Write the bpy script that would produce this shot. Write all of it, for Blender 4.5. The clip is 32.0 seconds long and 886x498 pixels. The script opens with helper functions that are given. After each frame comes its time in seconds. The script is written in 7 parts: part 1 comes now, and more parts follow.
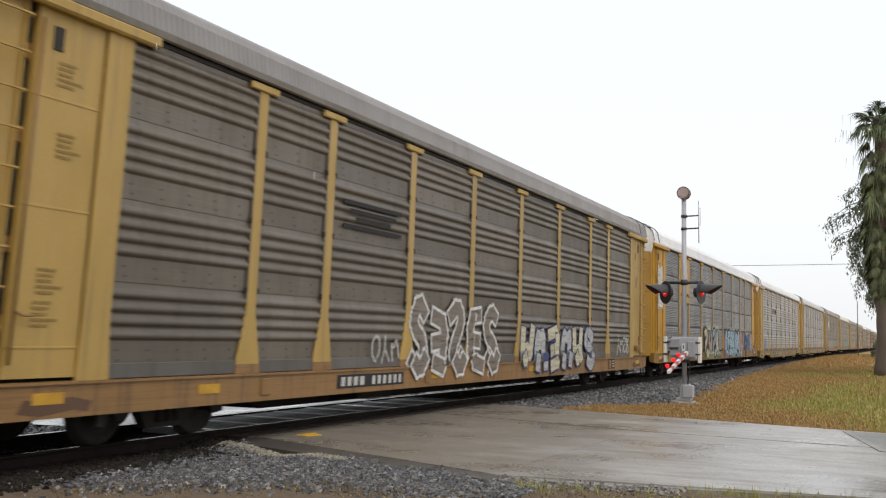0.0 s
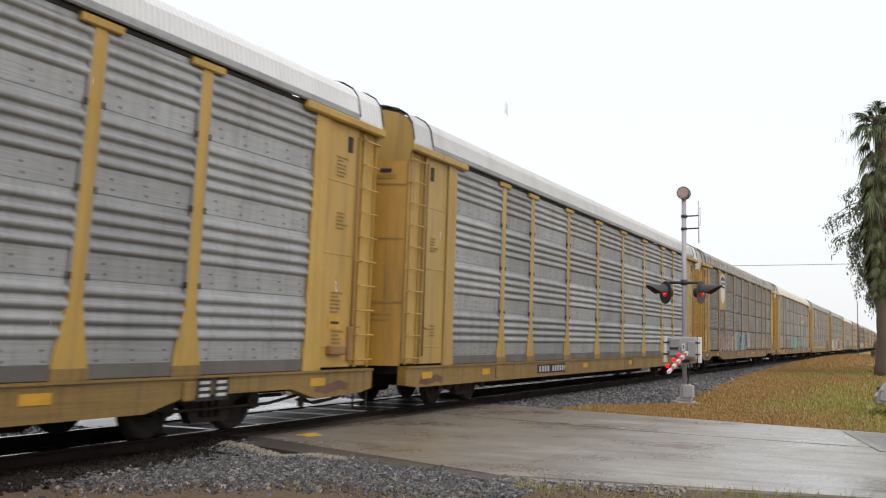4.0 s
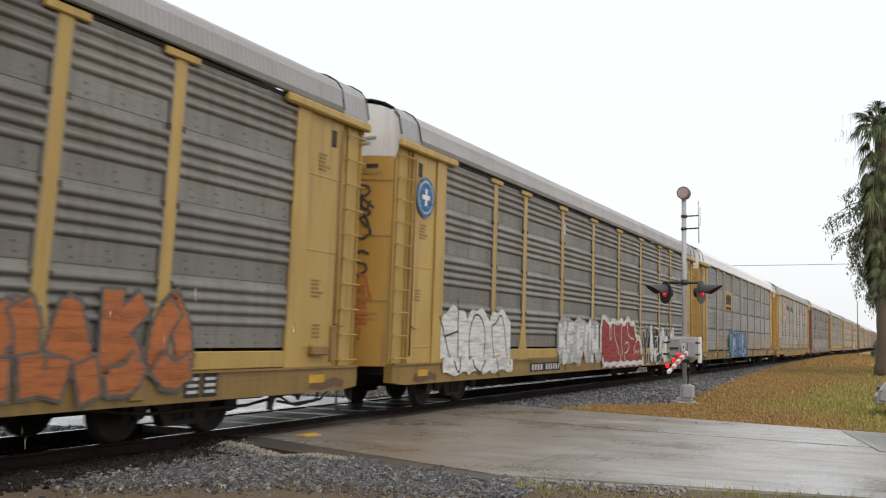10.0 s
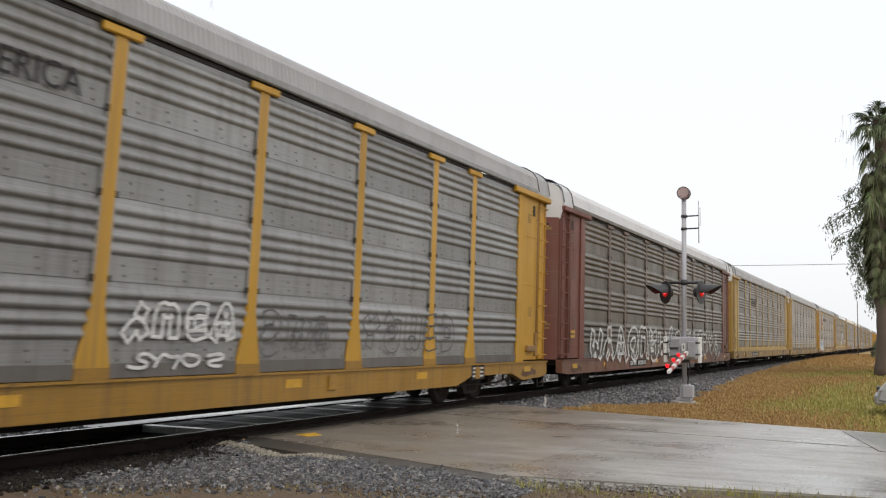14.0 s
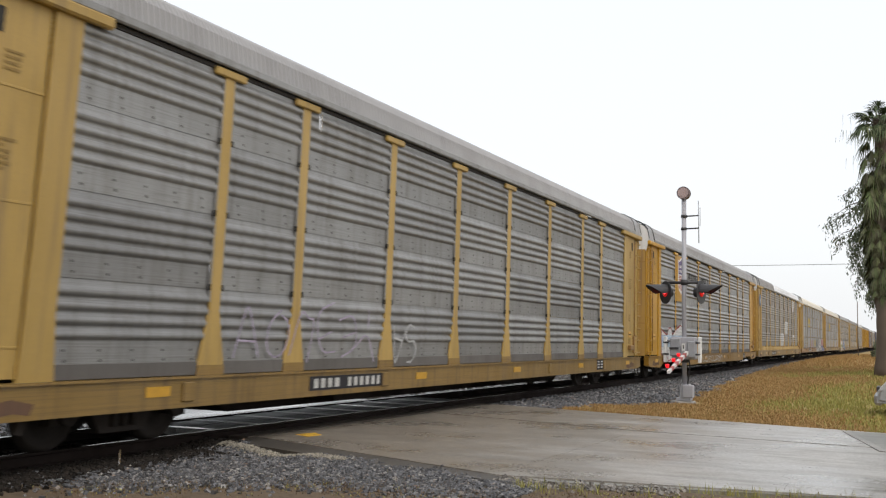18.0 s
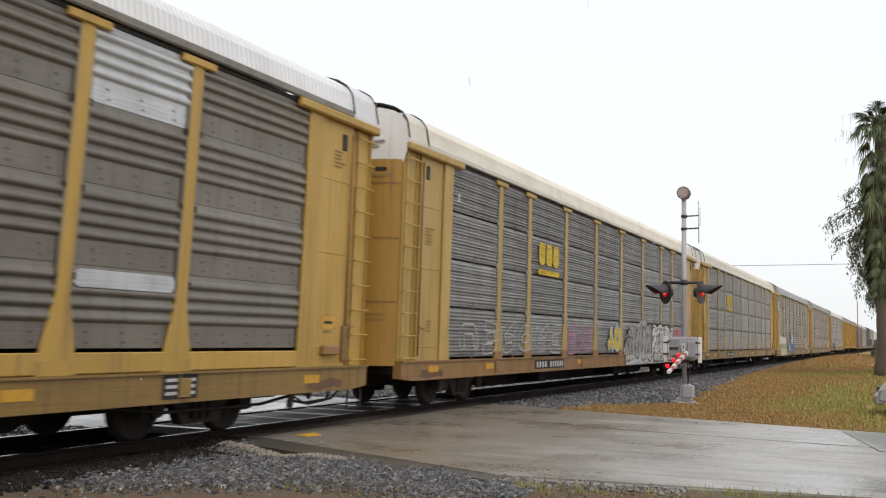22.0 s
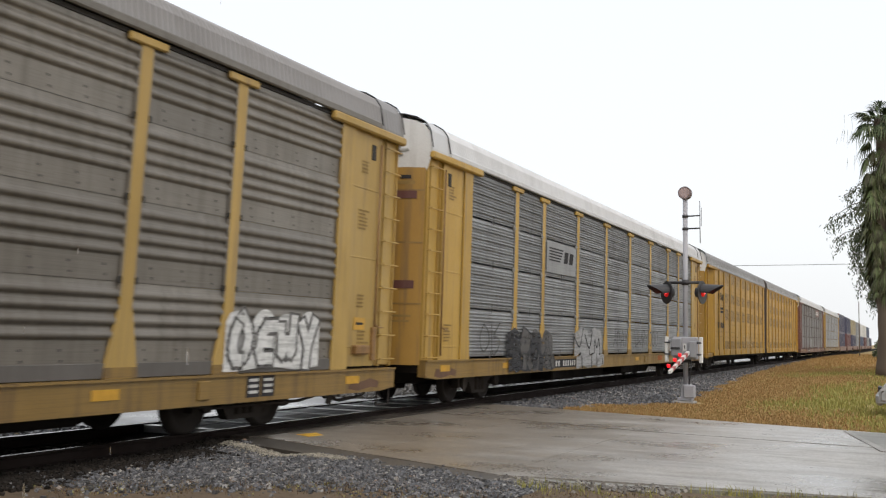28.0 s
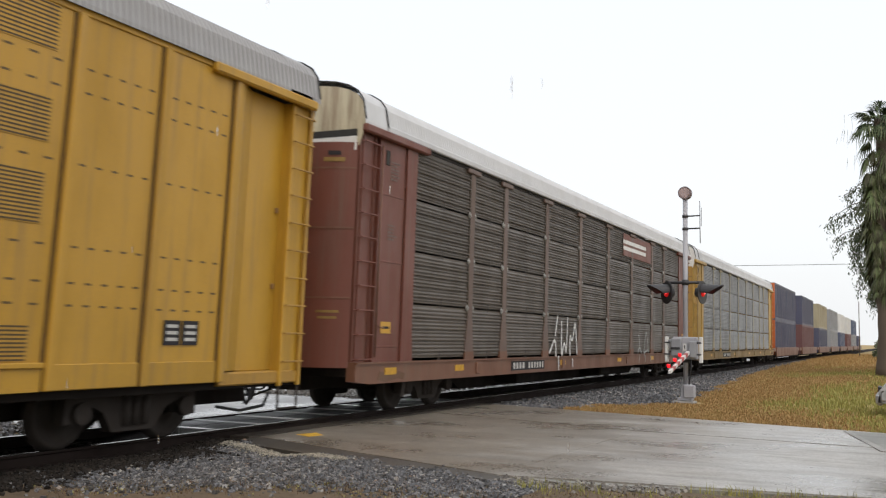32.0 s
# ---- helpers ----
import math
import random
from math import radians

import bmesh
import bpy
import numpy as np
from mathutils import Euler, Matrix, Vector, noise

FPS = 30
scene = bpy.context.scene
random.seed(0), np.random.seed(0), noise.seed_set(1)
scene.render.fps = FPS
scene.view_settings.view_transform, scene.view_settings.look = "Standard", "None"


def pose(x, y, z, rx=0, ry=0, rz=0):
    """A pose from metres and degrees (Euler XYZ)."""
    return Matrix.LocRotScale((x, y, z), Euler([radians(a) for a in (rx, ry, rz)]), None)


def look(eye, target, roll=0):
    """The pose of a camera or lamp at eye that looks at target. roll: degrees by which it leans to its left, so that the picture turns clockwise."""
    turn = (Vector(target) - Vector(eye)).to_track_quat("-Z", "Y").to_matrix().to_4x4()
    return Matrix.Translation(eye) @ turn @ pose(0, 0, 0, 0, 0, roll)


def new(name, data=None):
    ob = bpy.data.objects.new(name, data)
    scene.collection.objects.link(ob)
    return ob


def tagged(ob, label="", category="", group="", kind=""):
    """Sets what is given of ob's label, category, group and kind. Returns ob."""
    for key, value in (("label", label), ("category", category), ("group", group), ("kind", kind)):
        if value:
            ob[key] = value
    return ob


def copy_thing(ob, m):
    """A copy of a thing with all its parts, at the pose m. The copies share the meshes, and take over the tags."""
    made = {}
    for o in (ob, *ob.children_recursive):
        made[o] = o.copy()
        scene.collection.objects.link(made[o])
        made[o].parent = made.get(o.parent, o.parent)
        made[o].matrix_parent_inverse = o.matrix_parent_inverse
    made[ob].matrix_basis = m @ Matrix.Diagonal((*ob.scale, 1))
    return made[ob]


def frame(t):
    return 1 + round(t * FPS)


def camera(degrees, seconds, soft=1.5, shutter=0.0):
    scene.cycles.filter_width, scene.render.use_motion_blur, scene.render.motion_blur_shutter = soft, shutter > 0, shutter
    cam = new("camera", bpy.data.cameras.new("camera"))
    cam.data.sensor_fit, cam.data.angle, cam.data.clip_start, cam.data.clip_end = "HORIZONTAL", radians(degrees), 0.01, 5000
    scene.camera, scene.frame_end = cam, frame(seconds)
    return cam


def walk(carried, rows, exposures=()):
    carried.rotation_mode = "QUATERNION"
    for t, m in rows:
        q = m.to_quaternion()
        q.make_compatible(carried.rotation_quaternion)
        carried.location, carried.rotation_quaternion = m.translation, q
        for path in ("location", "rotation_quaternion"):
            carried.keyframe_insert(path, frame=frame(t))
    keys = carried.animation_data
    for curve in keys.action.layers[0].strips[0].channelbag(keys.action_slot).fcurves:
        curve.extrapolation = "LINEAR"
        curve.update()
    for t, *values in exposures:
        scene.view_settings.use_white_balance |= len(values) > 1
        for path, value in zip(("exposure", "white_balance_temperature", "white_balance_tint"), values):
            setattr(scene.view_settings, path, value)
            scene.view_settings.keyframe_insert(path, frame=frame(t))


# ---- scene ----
# camera: on a tripod beside the crossing, almost still; a nudge of the tripod between 25.5 and 27.5 s
EYE = Vector((0, 0, 1.3665))
TARGET = Vector((-46.6147, 100.0, 11.1452))
CAM_A = look(EYE, TARGET, 1.089)
CAM_B = look(EYE, TARGET, 1.089) @ pose(0, 0, 0, 0, 0.07, 0)
cam = camera(48.31, 32.0, soft=1.2, shutter=0.64)
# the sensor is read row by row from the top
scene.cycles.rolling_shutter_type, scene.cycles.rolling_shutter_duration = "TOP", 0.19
walk(cam, [(0, CAM_A), (25.5, CAM_A), (27.5, CAM_B), (32, CAM_B)])

# ---- light: bright overcast, light rain ----
world = bpy.data.worlds.new("overcast_sky")
scene.world = world
world.use_nodes = True
wn, wl = world.node_tree.nodes, world.node_tree.links
wn.clear()
sky = wn.new("ShaderNodeTexSky")
sky.sky_type, sky.sun_disc = "NISHITA", False
sky.sun_elevation, sky.sun_rotation = radians(50), radians(140)
sky.dust_density, sky.air_density = 6.0, 1.0
skybg = wn.new("ShaderNodeBackground")
skybg.inputs[1].default_value = 0.05
wl.new(sky.outputs[0], skybg.inputs[0])
cloud = wn.new("ShaderNodeBackground")
cloud.inputs[0].default_value, cloud.inputs[1].default_value = (0.97, 0.985, 1.0, 1), 0.92
wmix = wn.new("ShaderNodeAddShader")
wl.new(skybg.outputs[0], wmix.inputs[0])
wl.new(cloud.outputs[0], wmix.inputs[1])
wout = wn.new("ShaderNodeOutputWorld")
wl.new(wmix.outputs[0], wout.inputs[0])
sun = new("sun", bpy.data.lights.new("sun", "SUN"))
sun.data.energy, sun.data.angle, sun.data.color = 0.5, radians(40), (1.0, 0.97, 0.93)
sun.matrix_world = look((30, -25, 46), (0, 0, 0))
scene.view_settings.exposure = 0.0


# ---- materials ----
def nodes(name, rough=0.6, metal=0.0, spec=0.5):
    m = bpy.data.materials.new(name)
    m.use_nodes = True
    t = m.node_tree
    b = t.nodes["Principled BSDF"]
    b.inputs["Roughness"].default_value, b.inputs["Metallic"].default_value = rough, metal
    b.inputs["Specular IOR Level"].default_value = spec
    return m, t, b


def ramp(t, fac, stops):
    r = t.nodes.new("ShaderNodeValToRGB")
    el = r.color_ramp.elements
    while len(el) < len(stops):
        el.new(0.5)
    for e, (p, c) in zip(el, stops):
        e.position, e.color = p, (*c, 1) if len(c) == 3 else c
    t.links.new(fac, r.inputs[0])
    return r.outputs[0]


def coords(t, scale, loc=(0, 0, 0)):
    c, m = t.nodes.new("ShaderNodeTexCoord"), t.nodes.new("ShaderNodeMapping")
    m.inputs["Scale"].default_value, m.inputs["Location"].default_value = scale, loc
    t.links.new(c.outputs["Object"], m.inputs[0])
    return m.outputs[0]


def noisy(t, scale, size=(1, 1, 1), detail=4.0, rough=0.6, per_object=True):
    """Noise in the thing's own metres, shifted from object to object."""
    n = t.nodes.new("ShaderNodeTexNoise")
    n.inputs["Scale"].default_value, n.inputs["Detail"].default_value, n.inputs["Roughness"].default_value = scale, detail, rough
    v = coords(t, size)
    if per_object:
        info, mul, add = t.nodes.new("ShaderNodeObjectInfo"), t.nodes.new("ShaderNodeMath"), t.nodes.new("ShaderNodeVectorMath")
        mul.operation, mul.inputs[1].default_value = "MULTIPLY", 57.0
        t.links.new(info.outputs["Random"], mul.inputs[0])
        t.links.new(v, add.inputs[0])
        t.links.new(mul.outputs[0], add.inputs[1])
        v = add.outputs[0]
    t.links.new(v, n.inputs["Vector"])
    return n.outputs["Fac"]


def blend(t, fac, a, b, mode="MIX"):
    x = t.nodes.new("ShaderNodeMix")
    x.data_type, x.blend_type = "RGBA", mode
    for sock, v in ((x.inputs[0], fac), (x.inputs[6], a), (x.inputs[7], b)):
        if isinstance(v, (int, float)):
            sock.default_value = v
        elif isinstance(v, tuple):
            sock.default_value = (*v, 1)
        else:
            t.links.new(v, sock)
    return x.outputs[2]


def bumped(t, b, fac, strength, dist):
    n = t.nodes.new("ShaderNodeBump")
    n.inputs["Strength"].default_value, n.inputs["Distance"].default_value = strength, dist
    t.links.new(fac, n.inputs["Height"])
    t.links.new(n.outputs[0], b.inputs["Normal"])


def dim(c, k):
    return tuple(x * k for x in c)


def painted(name, c, dirt=(0.13, 0.09, 0.06), rough=0.5, amount=0.55, metal=0.0, spread=0.09, groove=0.0, spec=0.5, lines=0.0, run=0.0):
    """Weathered paint: blotches, streaks that run down, fine grain, per-piece variation."""
    m, t, b = nodes(name, rough, metal, spec)
    big = noisy(t, 1.3, (1, 1, 0.5))
    streak = noisy(t, 5.0, (1, 1.6, 0.07), 5.0)
    fine = noisy(t, 45.0)
    info = t.nodes.new("ShaderNodeObjectInfo")
    base = ramp(t, info.outputs["Random"], [(0.0, dim(c, 1 - spread)), (1.0, dim(c, 1 + spread * 0.8))])
    base = blend(t, ramp(t, big, [(0.45, (0, 0, 0)), (0.75, (0.5, 0.5, 0.5))]), base, dim(c, 0.72))
    base = blend(t, ramp(t, streak, [(0.52 - run, (0, 0, 0)), (0.82 - run * 1.6, (amount,) * 3)]), base, dirt)
    base = blend(t, ramp(t, fine, [(0.3, (0.16,) * 3), (0.55, (0, 0, 0))]), base, dirt)
    if lines:                      # random darker and lighter lines along the sheet
        fleck = noisy(t, 1.0, (3, 0.8, 60), 3.0, 0.7)
        base = blend(t, ramp(t, fleck, [(0.50, (0, 0, 0)), (0.68, (lines,) * 3)]), base, dim(dirt, 0.75))
        base = blend(t, ramp(t, fleck, [(0.30, (lines * 0.8,) * 3), (0.42, (0, 0, 0))]), base, dim(c, 1.45))
    if groove:                     # darker stripes along the valleys of a ribbed roof
        c_, s_ = t.nodes.new("ShaderNodeTexCoord"), t.nodes.new("ShaderNodeSeparateXYZ")
        t.links.new(c_.outputs["Object"], s_.inputs[0])
        k_ = t.nodes.new("ShaderNodeMath")
        k_.operation, k_.inputs[1].default_value, k_.inputs[2].default_value = "MULTIPLY_ADD", 2 * math.pi / groove, 12.93 * 2 * math.pi / groove
        t.links.new(s_.outputs[1], k_.inputs[0])
        w_ = t.nodes.new("ShaderNodeMath")
        w_.operation = "COSINE"
        t.links.new(k_.outputs[0], w_.inputs[0])
        base = blend(t, ramp(t, w_.outputs[0], [(0.1, (0, 0, 0)), (0.9, (0.6,) * 3)]), base, dim(dirt, 0.6))
    t.links.new(base, b.inputs["Base Color"])
    t.links.new(ramp(t, big, [(0.3, (rough * 0.8,) * 3), (0.7, (min(1, rough * 1.25),) * 3)]), b.inputs["Roughness"])
    bumped(t, b, fine, 0.25, 0.004)
    return m


def plain(name, c, rough=0.6, metal=0.0, emit=0.0, glow=None):
    m, t, b = nodes(name, rough, metal)
    n = noisy(t, 9.0)
    t.links.new(ramp(t, n, [(0.3, dim(c, 0.82)), (0.7, dim(c, 1.12))]), b.inputs["Base Color"])
    if emit:
        b.inputs["Emission Color"].default_value, b.inputs["Emission Strength"].default_value = (*(glow or c), 1), emit
    return m


YELLOW = painted("rail_yellow_paint", (0.455, 0.282, 0.055), amount=0.75)
YELLOW_PALE = painted("faded_yellow_paint", (0.425, 0.278, 0.072), amount=0.75)
YELLOW_DEEP = painted("orange_yellow_paint", (0.48, 0.255, 0.012), amount=0.7)
BROWN_PAINT = painted("boxcar_red_paint", (0.145, 0.043, 0.027), amount=0.7)
BROWN_POST = painted("dull_brown_post", (0.135, 0.09, 0.072), amount=0.7)
POST_PALE = painted("pale_post_paint", (0.36, 0.31, 0.19), amount=0.7)
SILL_RUST = painted("rusty_sill_paint", (0.26, 0.14, 0.045), (0.07, 0.04, 0.022), amount=1.0, lines=0.3)
SILL_PALE = painted("dirty_pale_sill", (0.25, 0.152, 0.036), (0.085, 0.05, 0.025), amount=1.0, lines=0.3)
SILL_GOLD = painted("dirty_golden_sill", (0.285, 0.15, 0.014), (0.11, 0.06, 0.025), amount=0.9, lines=0.3)
SILL_BROWN = painted("brown_sill_paint", (0.16, 0.07, 0.04), amount=0.8)
WHITE_PAINT = painted("white_end_paint", (0.74, 0.73, 0.70), amount=0.35)
TRUCK = painted("grimy_cast_steel", (0.04, 0.034, 0.03), (0.05, 0.037, 0.028), 0.85, spec=0.15)
UNDER = painted("grimy_underframe", (0.018, 0.015, 0.013), (0.03, 0.022, 0.017), 0.9, spec=0.1)
BLACK = plain("black_rubber", (0.02, 0.02, 0.02), 0.7)
RIVET = plain("dark_rivet", (0.055, 0.05, 0.045), 0.8)
# dark fill for latches, and for shade painted into gaps and slots
DARK_FILL = plain("dark_latch_gap_shade", (0.035, 0.033, 0.03), 0.9)
MARK_WHITE = plain("white_lettering", (0.7, 0.7, 0.68))
STENCIL_INK = plain("faded_stencil_ink", (0.24, 0.15, 0.036))
MARK_DARK = plain("dark_lettering", (0.022, 0.02, 0.022), 0.9)
CAP_INK = plain("greyed_cap_lettering", (0.33, 0.32, 0.29))
STEEL = plain("worn_rail_steel", (0.5, 0.49, 0.48), 0.24, 1.0)
RUST = painted("rail_rust", (0.018, 0.012, 0.01), (0.012, 0.009, 0.008), 0.9, 0.6, spec=0.15)
GALV = painted("galvanised_grey", (0.36, 0.37, 0.39), (0.18, 0.17, 0.16), 0.45, 0.4, 0.3)


def wall_metal(name, c, dirt, amount, lines, run=0.0):
    return painted(name, c, dirt, 0.42, amount, 0.35, 0.17, lines=lines, run=run)


# ---- small builders ----
def mesh_of(bm, name, mats):
    me = bpy.data.meshes.new(name)
    bm.normal_update()
    bm.to_mesh(me)
    bm.free()
    for m in mats:
        me.materials.append(m)
    return me


def raw(name, verts, faces, mats, index=None, smooth=False):
    me = bpy.data.meshes.new(name)
    me.from_pydata(verts, [], faces)
    for m in mats:
        me.materials.append(m)
    if index is not None:
        me.polygons.foreach_set("material_index", index)
    if smooth:
        me.polygons.foreach_set("use_smooth", [True] * len(faces))
    me.update()
    return me


def put(name, me, parent=None, loc=(0, 0, 0), rot=(0, 0, 0), mat=None, label=""):
    """One object on a mesh that may be shared; mat replaces its first material for this object alone."""
    ob = new(name, me)
    ob.parent, ob.location, ob.rotation_euler = parent, loc, [radians(a) for a in rot]
    if mat is not None:
        ob.material_slots[0].link = "OBJECT"
        ob.material_slots[0].material = mat
    return tagged(ob, label=label)


def part(name, bm, material, parent, label=""):
    return put(name, mesh_of(bm, name, [material]), parent, label=label)


def empty(name, loc=(0, 0, 0), rz=0):
    ob = new(name)
    ob.empty_display_size = 0.2
    ob.matrix_world = pose(*loc, 0, 0, rz)
    return ob


def add_box(bm, lo, hi, bevel=0.0, mat=0):
    x0, y0, z0 = lo
    x1, y1, z1 = hi
    v = [bm.verts.new(p) for p in ((x0, y0, z0), (x1, y0, z0), (x1, y1, z0), (x0, y1, z0), (x0, y0, z1), (x1, y0, z1), (x1, y1, z1), (x0, y1, z1))]
    fs = [bm.faces.new([v[i] for i in f]) for f in ((3, 2, 1, 0), (4, 5, 6, 7), (0, 1, 5, 4), (1, 2, 6, 5), (2, 3, 7, 6), (3, 0, 4, 7))]
    for f in fs:
        f.material_index = mat
    if bevel:
        es = list({e for f in fs for e in f.edges})
        bmesh.ops.bevel(bm, geom=es, offset=bevel, segments=1, affect="EDGES")
    return bm


def box(lo, hi, bevel=0.0):
    return add_box(bmesh.new(), lo, hi, bevel)


def add_tube(bm, pts, r, n=8, cap=True, mat=0, radii=None):
    """A round bar along a polyline."""
    pts = [Vector(p) for p in pts]
    rings = []
    for i, p in enumerate(pts):
        d = (pts[min(i + 1, len(pts) - 1)] - pts[max(i - 1, 0)]).normalized()
        a = d.orthogonal().normalized() if i == 0 else (ref - d * ref.dot(d)).normalized()
        ref = a
        b = d.cross(a)
        rr = radii[i] if radii else r
        rings.append([bm.verts.new(p + rr * (math.cos(2 * math.pi * k / n) * a + math.sin(2 * math.pi * k / n) * b)) for k in range(n)])
    for q, s in zip(rings, rings[1:]):
        for k in range(n):
            f = bm.faces.new((q[k], q[(k + 1) % n], s[(k + 1) % n], s[k]))
            f.smooth, f.material_index = n > 5, mat
    if cap:
        for f in (bm.faces.new(rings[0][::-1]), bm.faces.new(rings[-1])):
            f.material_index = mat
    return bm


def tube(pts, r, n=8):
    return add_tube(bmesh.new(), pts, r, n)


def add_prism(bm, outline, axis, a, b, mat=0):
    """An outline (pairs) in the plane across an axis, pulled from a to b along it."""
    def at(p, w):
        return {"x": (w, p[0], p[1]), "y": (p[0], w, p[1]), "z": (p[0], p[1], w)}[axis]
    q = [bm.verts.new(at(p, a)) for p in outline]
    s = [bm.verts.new(at(p, b)) for p in outline]
    n = len(outline)
    fs = [bm.faces.new((q[i], q[(i + 1) % n], s[(i + 1) % n], s[i])) for i in range(n)]
    fs += [bm.faces.new(q[::-1]), bm.faces.new(s)]
    for f in fs:
        f.material_index = mat
    bmesh.ops.recalc_face_normals(bm, faces=fs)
    return bm


def prism(outline, axis, a, b):
    return add_prism(bmesh.new(), outline, axis, a, b)
# ---- ground ----
TRACK_X = -9.553
RAIL_NEAR, RAIL_FAR = TRACK_X + 0.7525, TRACK_X - 0.7525


def far_edge(x):
    """The far kerb line of the crossing road: y at x."""
    return 18.35 - 0.275 * (x + 0.9) if x > -8.4 else 20.4


def near_edge(x):
    return 11.85 - 0.405 * (x + 8.44) if x < -3.4 else 9.81 + 0.20 * (x + 3.4)


def ground_z(x, y):
    """Lie of the land: a low ballast bank at the track, flat verges."""
    bank = max(0.0, 1.0 - max(0.0, abs(x - TRACK_X) - 1.9) / 1.1)
    bump = 0.03 * noise.noise((x * 0.4, y * 0.4, 3.1)) + 0.015 * noise.noise((x * 1.7, y * 1.7, 0.4))
    inside = min(y - near_edge(x), far_edge(x) - y) if x > -8.6 else (min(y - 11.8, 20.3 - y) if x > -11.0 else -1.0)
    off_road = 1.0 - max(0.0, min(1.0, (inside - 0.05) / 0.3))
    bump *= max(0.25, min(1.0, -inside / 1.5))
    verge = 0.10 * max(0.0, min(1.0, (y - 22) / 25)) * max(0.0, min(1.0, (x + 8.0) / 3))
    return -0.30 + (0.17 - 0.12 * bank + bump) * off_road + verge


def bed_z(x, y=0.0):
    return -0.19 + 0.075 * max(0.0, min(1.0, (y - 10.3) / 0.9)) * (y < 12) - 0.1 * max(0.0, abs(x - TRACK_X) - 1.7) / 1.6


def surface_z(x, y):
    """Top of soil or ballast, whichever lies higher."""
    return max(ground_z(x, y), bed_z(x, y))


def soil_material():
    m, t, b = nodes("verge_soil", 0.95)
    big, mid, fine = (noisy(t, s, per_object=False) for s in (0.25, 2.2, 30.0))
    c = ramp(t, mid, [(0.3, (0.30, 0.20, 0.09)), (0.5, (0.37, 0.25, 0.11)), (0.7, (0.38, 0.28, 0.13))])
    c = blend(t, ramp(t, big, [(0.42, (0, 0, 0)), (0.62, (0.8,) * 3)]), c, (0.30, 0.26, 0.09))
    c = blend(t, ramp(t, fine, [(0.35, (0.45,) * 3), (0.6, (0, 0, 0))]), c, (0.22, 0.15, 0.07))
    t.links.new(c, b.inputs["Base Color"])
    bumped(t, b, fine, 0.6, 0.03)
    return m


def wet_concrete(name, c, dark, wet, mud=None):
    """Concrete under a film of rain: smooth where it lies wet, rough where it drains; darker streaks across the tracks.
    """
    m, t, b = nodes(name, 0.3, 0.0, 0.5)
    streak = noisy(t, 1.1, (0.35, 2.6, 1), 5.0, per_object=False)
    big, fine, speck = noisy(t, 0.5, per_object=False), noisy(t, 26.0, per_object=False), noisy(t, 140.0, per_object=False)
    base = ramp(t, big, [(0.32, dim(c, 0.66)), (0.5, dim(c, 0.88)), (0.68, c)])
    if mud:                        # ballast mud that wheels carry on from the track
        tc, sep = t.nodes.new("ShaderNodeTexCoord"), t.nodes.new("ShaderNodeSeparateXYZ")
        t.links.new(tc.outputs["Object"], sep.inputs[0])
        add = t.nodes.new("ShaderNodeMath")
        add.operation, add.inputs[1].default_value = "MULTIPLY_ADD", -0.16
        t.links.new(sep.outputs[0], add.inputs[0])
        t.links.new(streak, add.inputs[2])
        base = blend(t, ramp(t, add.outputs[0], [(0.95, (0, 0, 0)), (1.0, (0.1,) * 3)]), base, mud)
        wide = noisy(t, 0.9, (0.5, 1.6, 1), 6.0, 0.7, per_object=False)
        add2 = t.nodes.new("ShaderNodeMath")
        add2.operation, add2.inputs[1].default_value = "MULTIPLY_ADD", -0.09
        t.links.new(sep.outputs[0], add2.inputs[0])
        t.links.new(wide, add2.inputs[2])
        base = blend(t, ramp(t, add2.outputs[0], [(0.62, (0, 0, 0)), (0.95, (0.75,) * 3)]), base, mud)
        thin = noisy(t, 1.0, (0.5, 9.0, 1), 5.0, 0.75, per_object=False)
        base = blend(t, ramp(t, thin, [(0.53, (0, 0, 0)), (0.72, (0.75,) * 3)]), base, dark)
    mottle = noisy(t, 5.0, (0.6, 1, 1), 6.0, 0.7, per_object=False)
    base = blend(t, ramp(t, mottle, [(0.46, (0, 0, 0)), (0.68, (0.38,) * 3)]), base, dark)
    base = blend(t, ramp(t, streak, [(0.5, (0, 0, 0)), (0.72, (0.75,) * 3)]), base, dark)
    base = blend(t, ramp(t, fine, [(0.35, (0.35,) * 3), (0.6, (0, 0, 0))]), base, dark)
    base = blend(t, ramp(t, speck, [(0.3, (0.3,) * 3), (0.5, (0, 0, 0))]), base, dim(dark, 0.8))
    t.links.new(base, b.inputs["Base Color"])
    r = ramp(t, big, [(0.36, (wet,) * 3), (0.66, (0.5,) * 3)])
    r2 = blend(t, ramp(t, fine, [(0.3, (0.25,) * 3), (0.7, (0, 0, 0))]), r, (0.65, 0.65, 0.65))
    t.links.new(r2, b.inputs["Roughness"])
    bumped(t, b, fine, 0.12, 0.006)
    return m


SOIL = soil_material()
DIRT = painted("foreground_dirt", (0.13, 0.098, 0.068), (0.06, 0.048, 0.036), 0.95, 0.8, spec=0.1)
PANEL = painted("wet_crossing_panel", (0.03, 0.03, 0.032), (0.06, 0.055, 0.05), 0.5, 0.4, spec=0.4)
OUTER_PANEL = painted("muddy_crossing_panel", (0.05, 0.042, 0.034), (0.09, 0.075, 0.055), 0.7, 0.6, spec=0.2)
# panel joints made pale: the sky's wet reflection is put into their colour
JOINT_GLINT = wet_concrete("sky_glint_joint", (0.62, 0.62, 0.61), (0.4, 0.39, 0.37), 0.06)
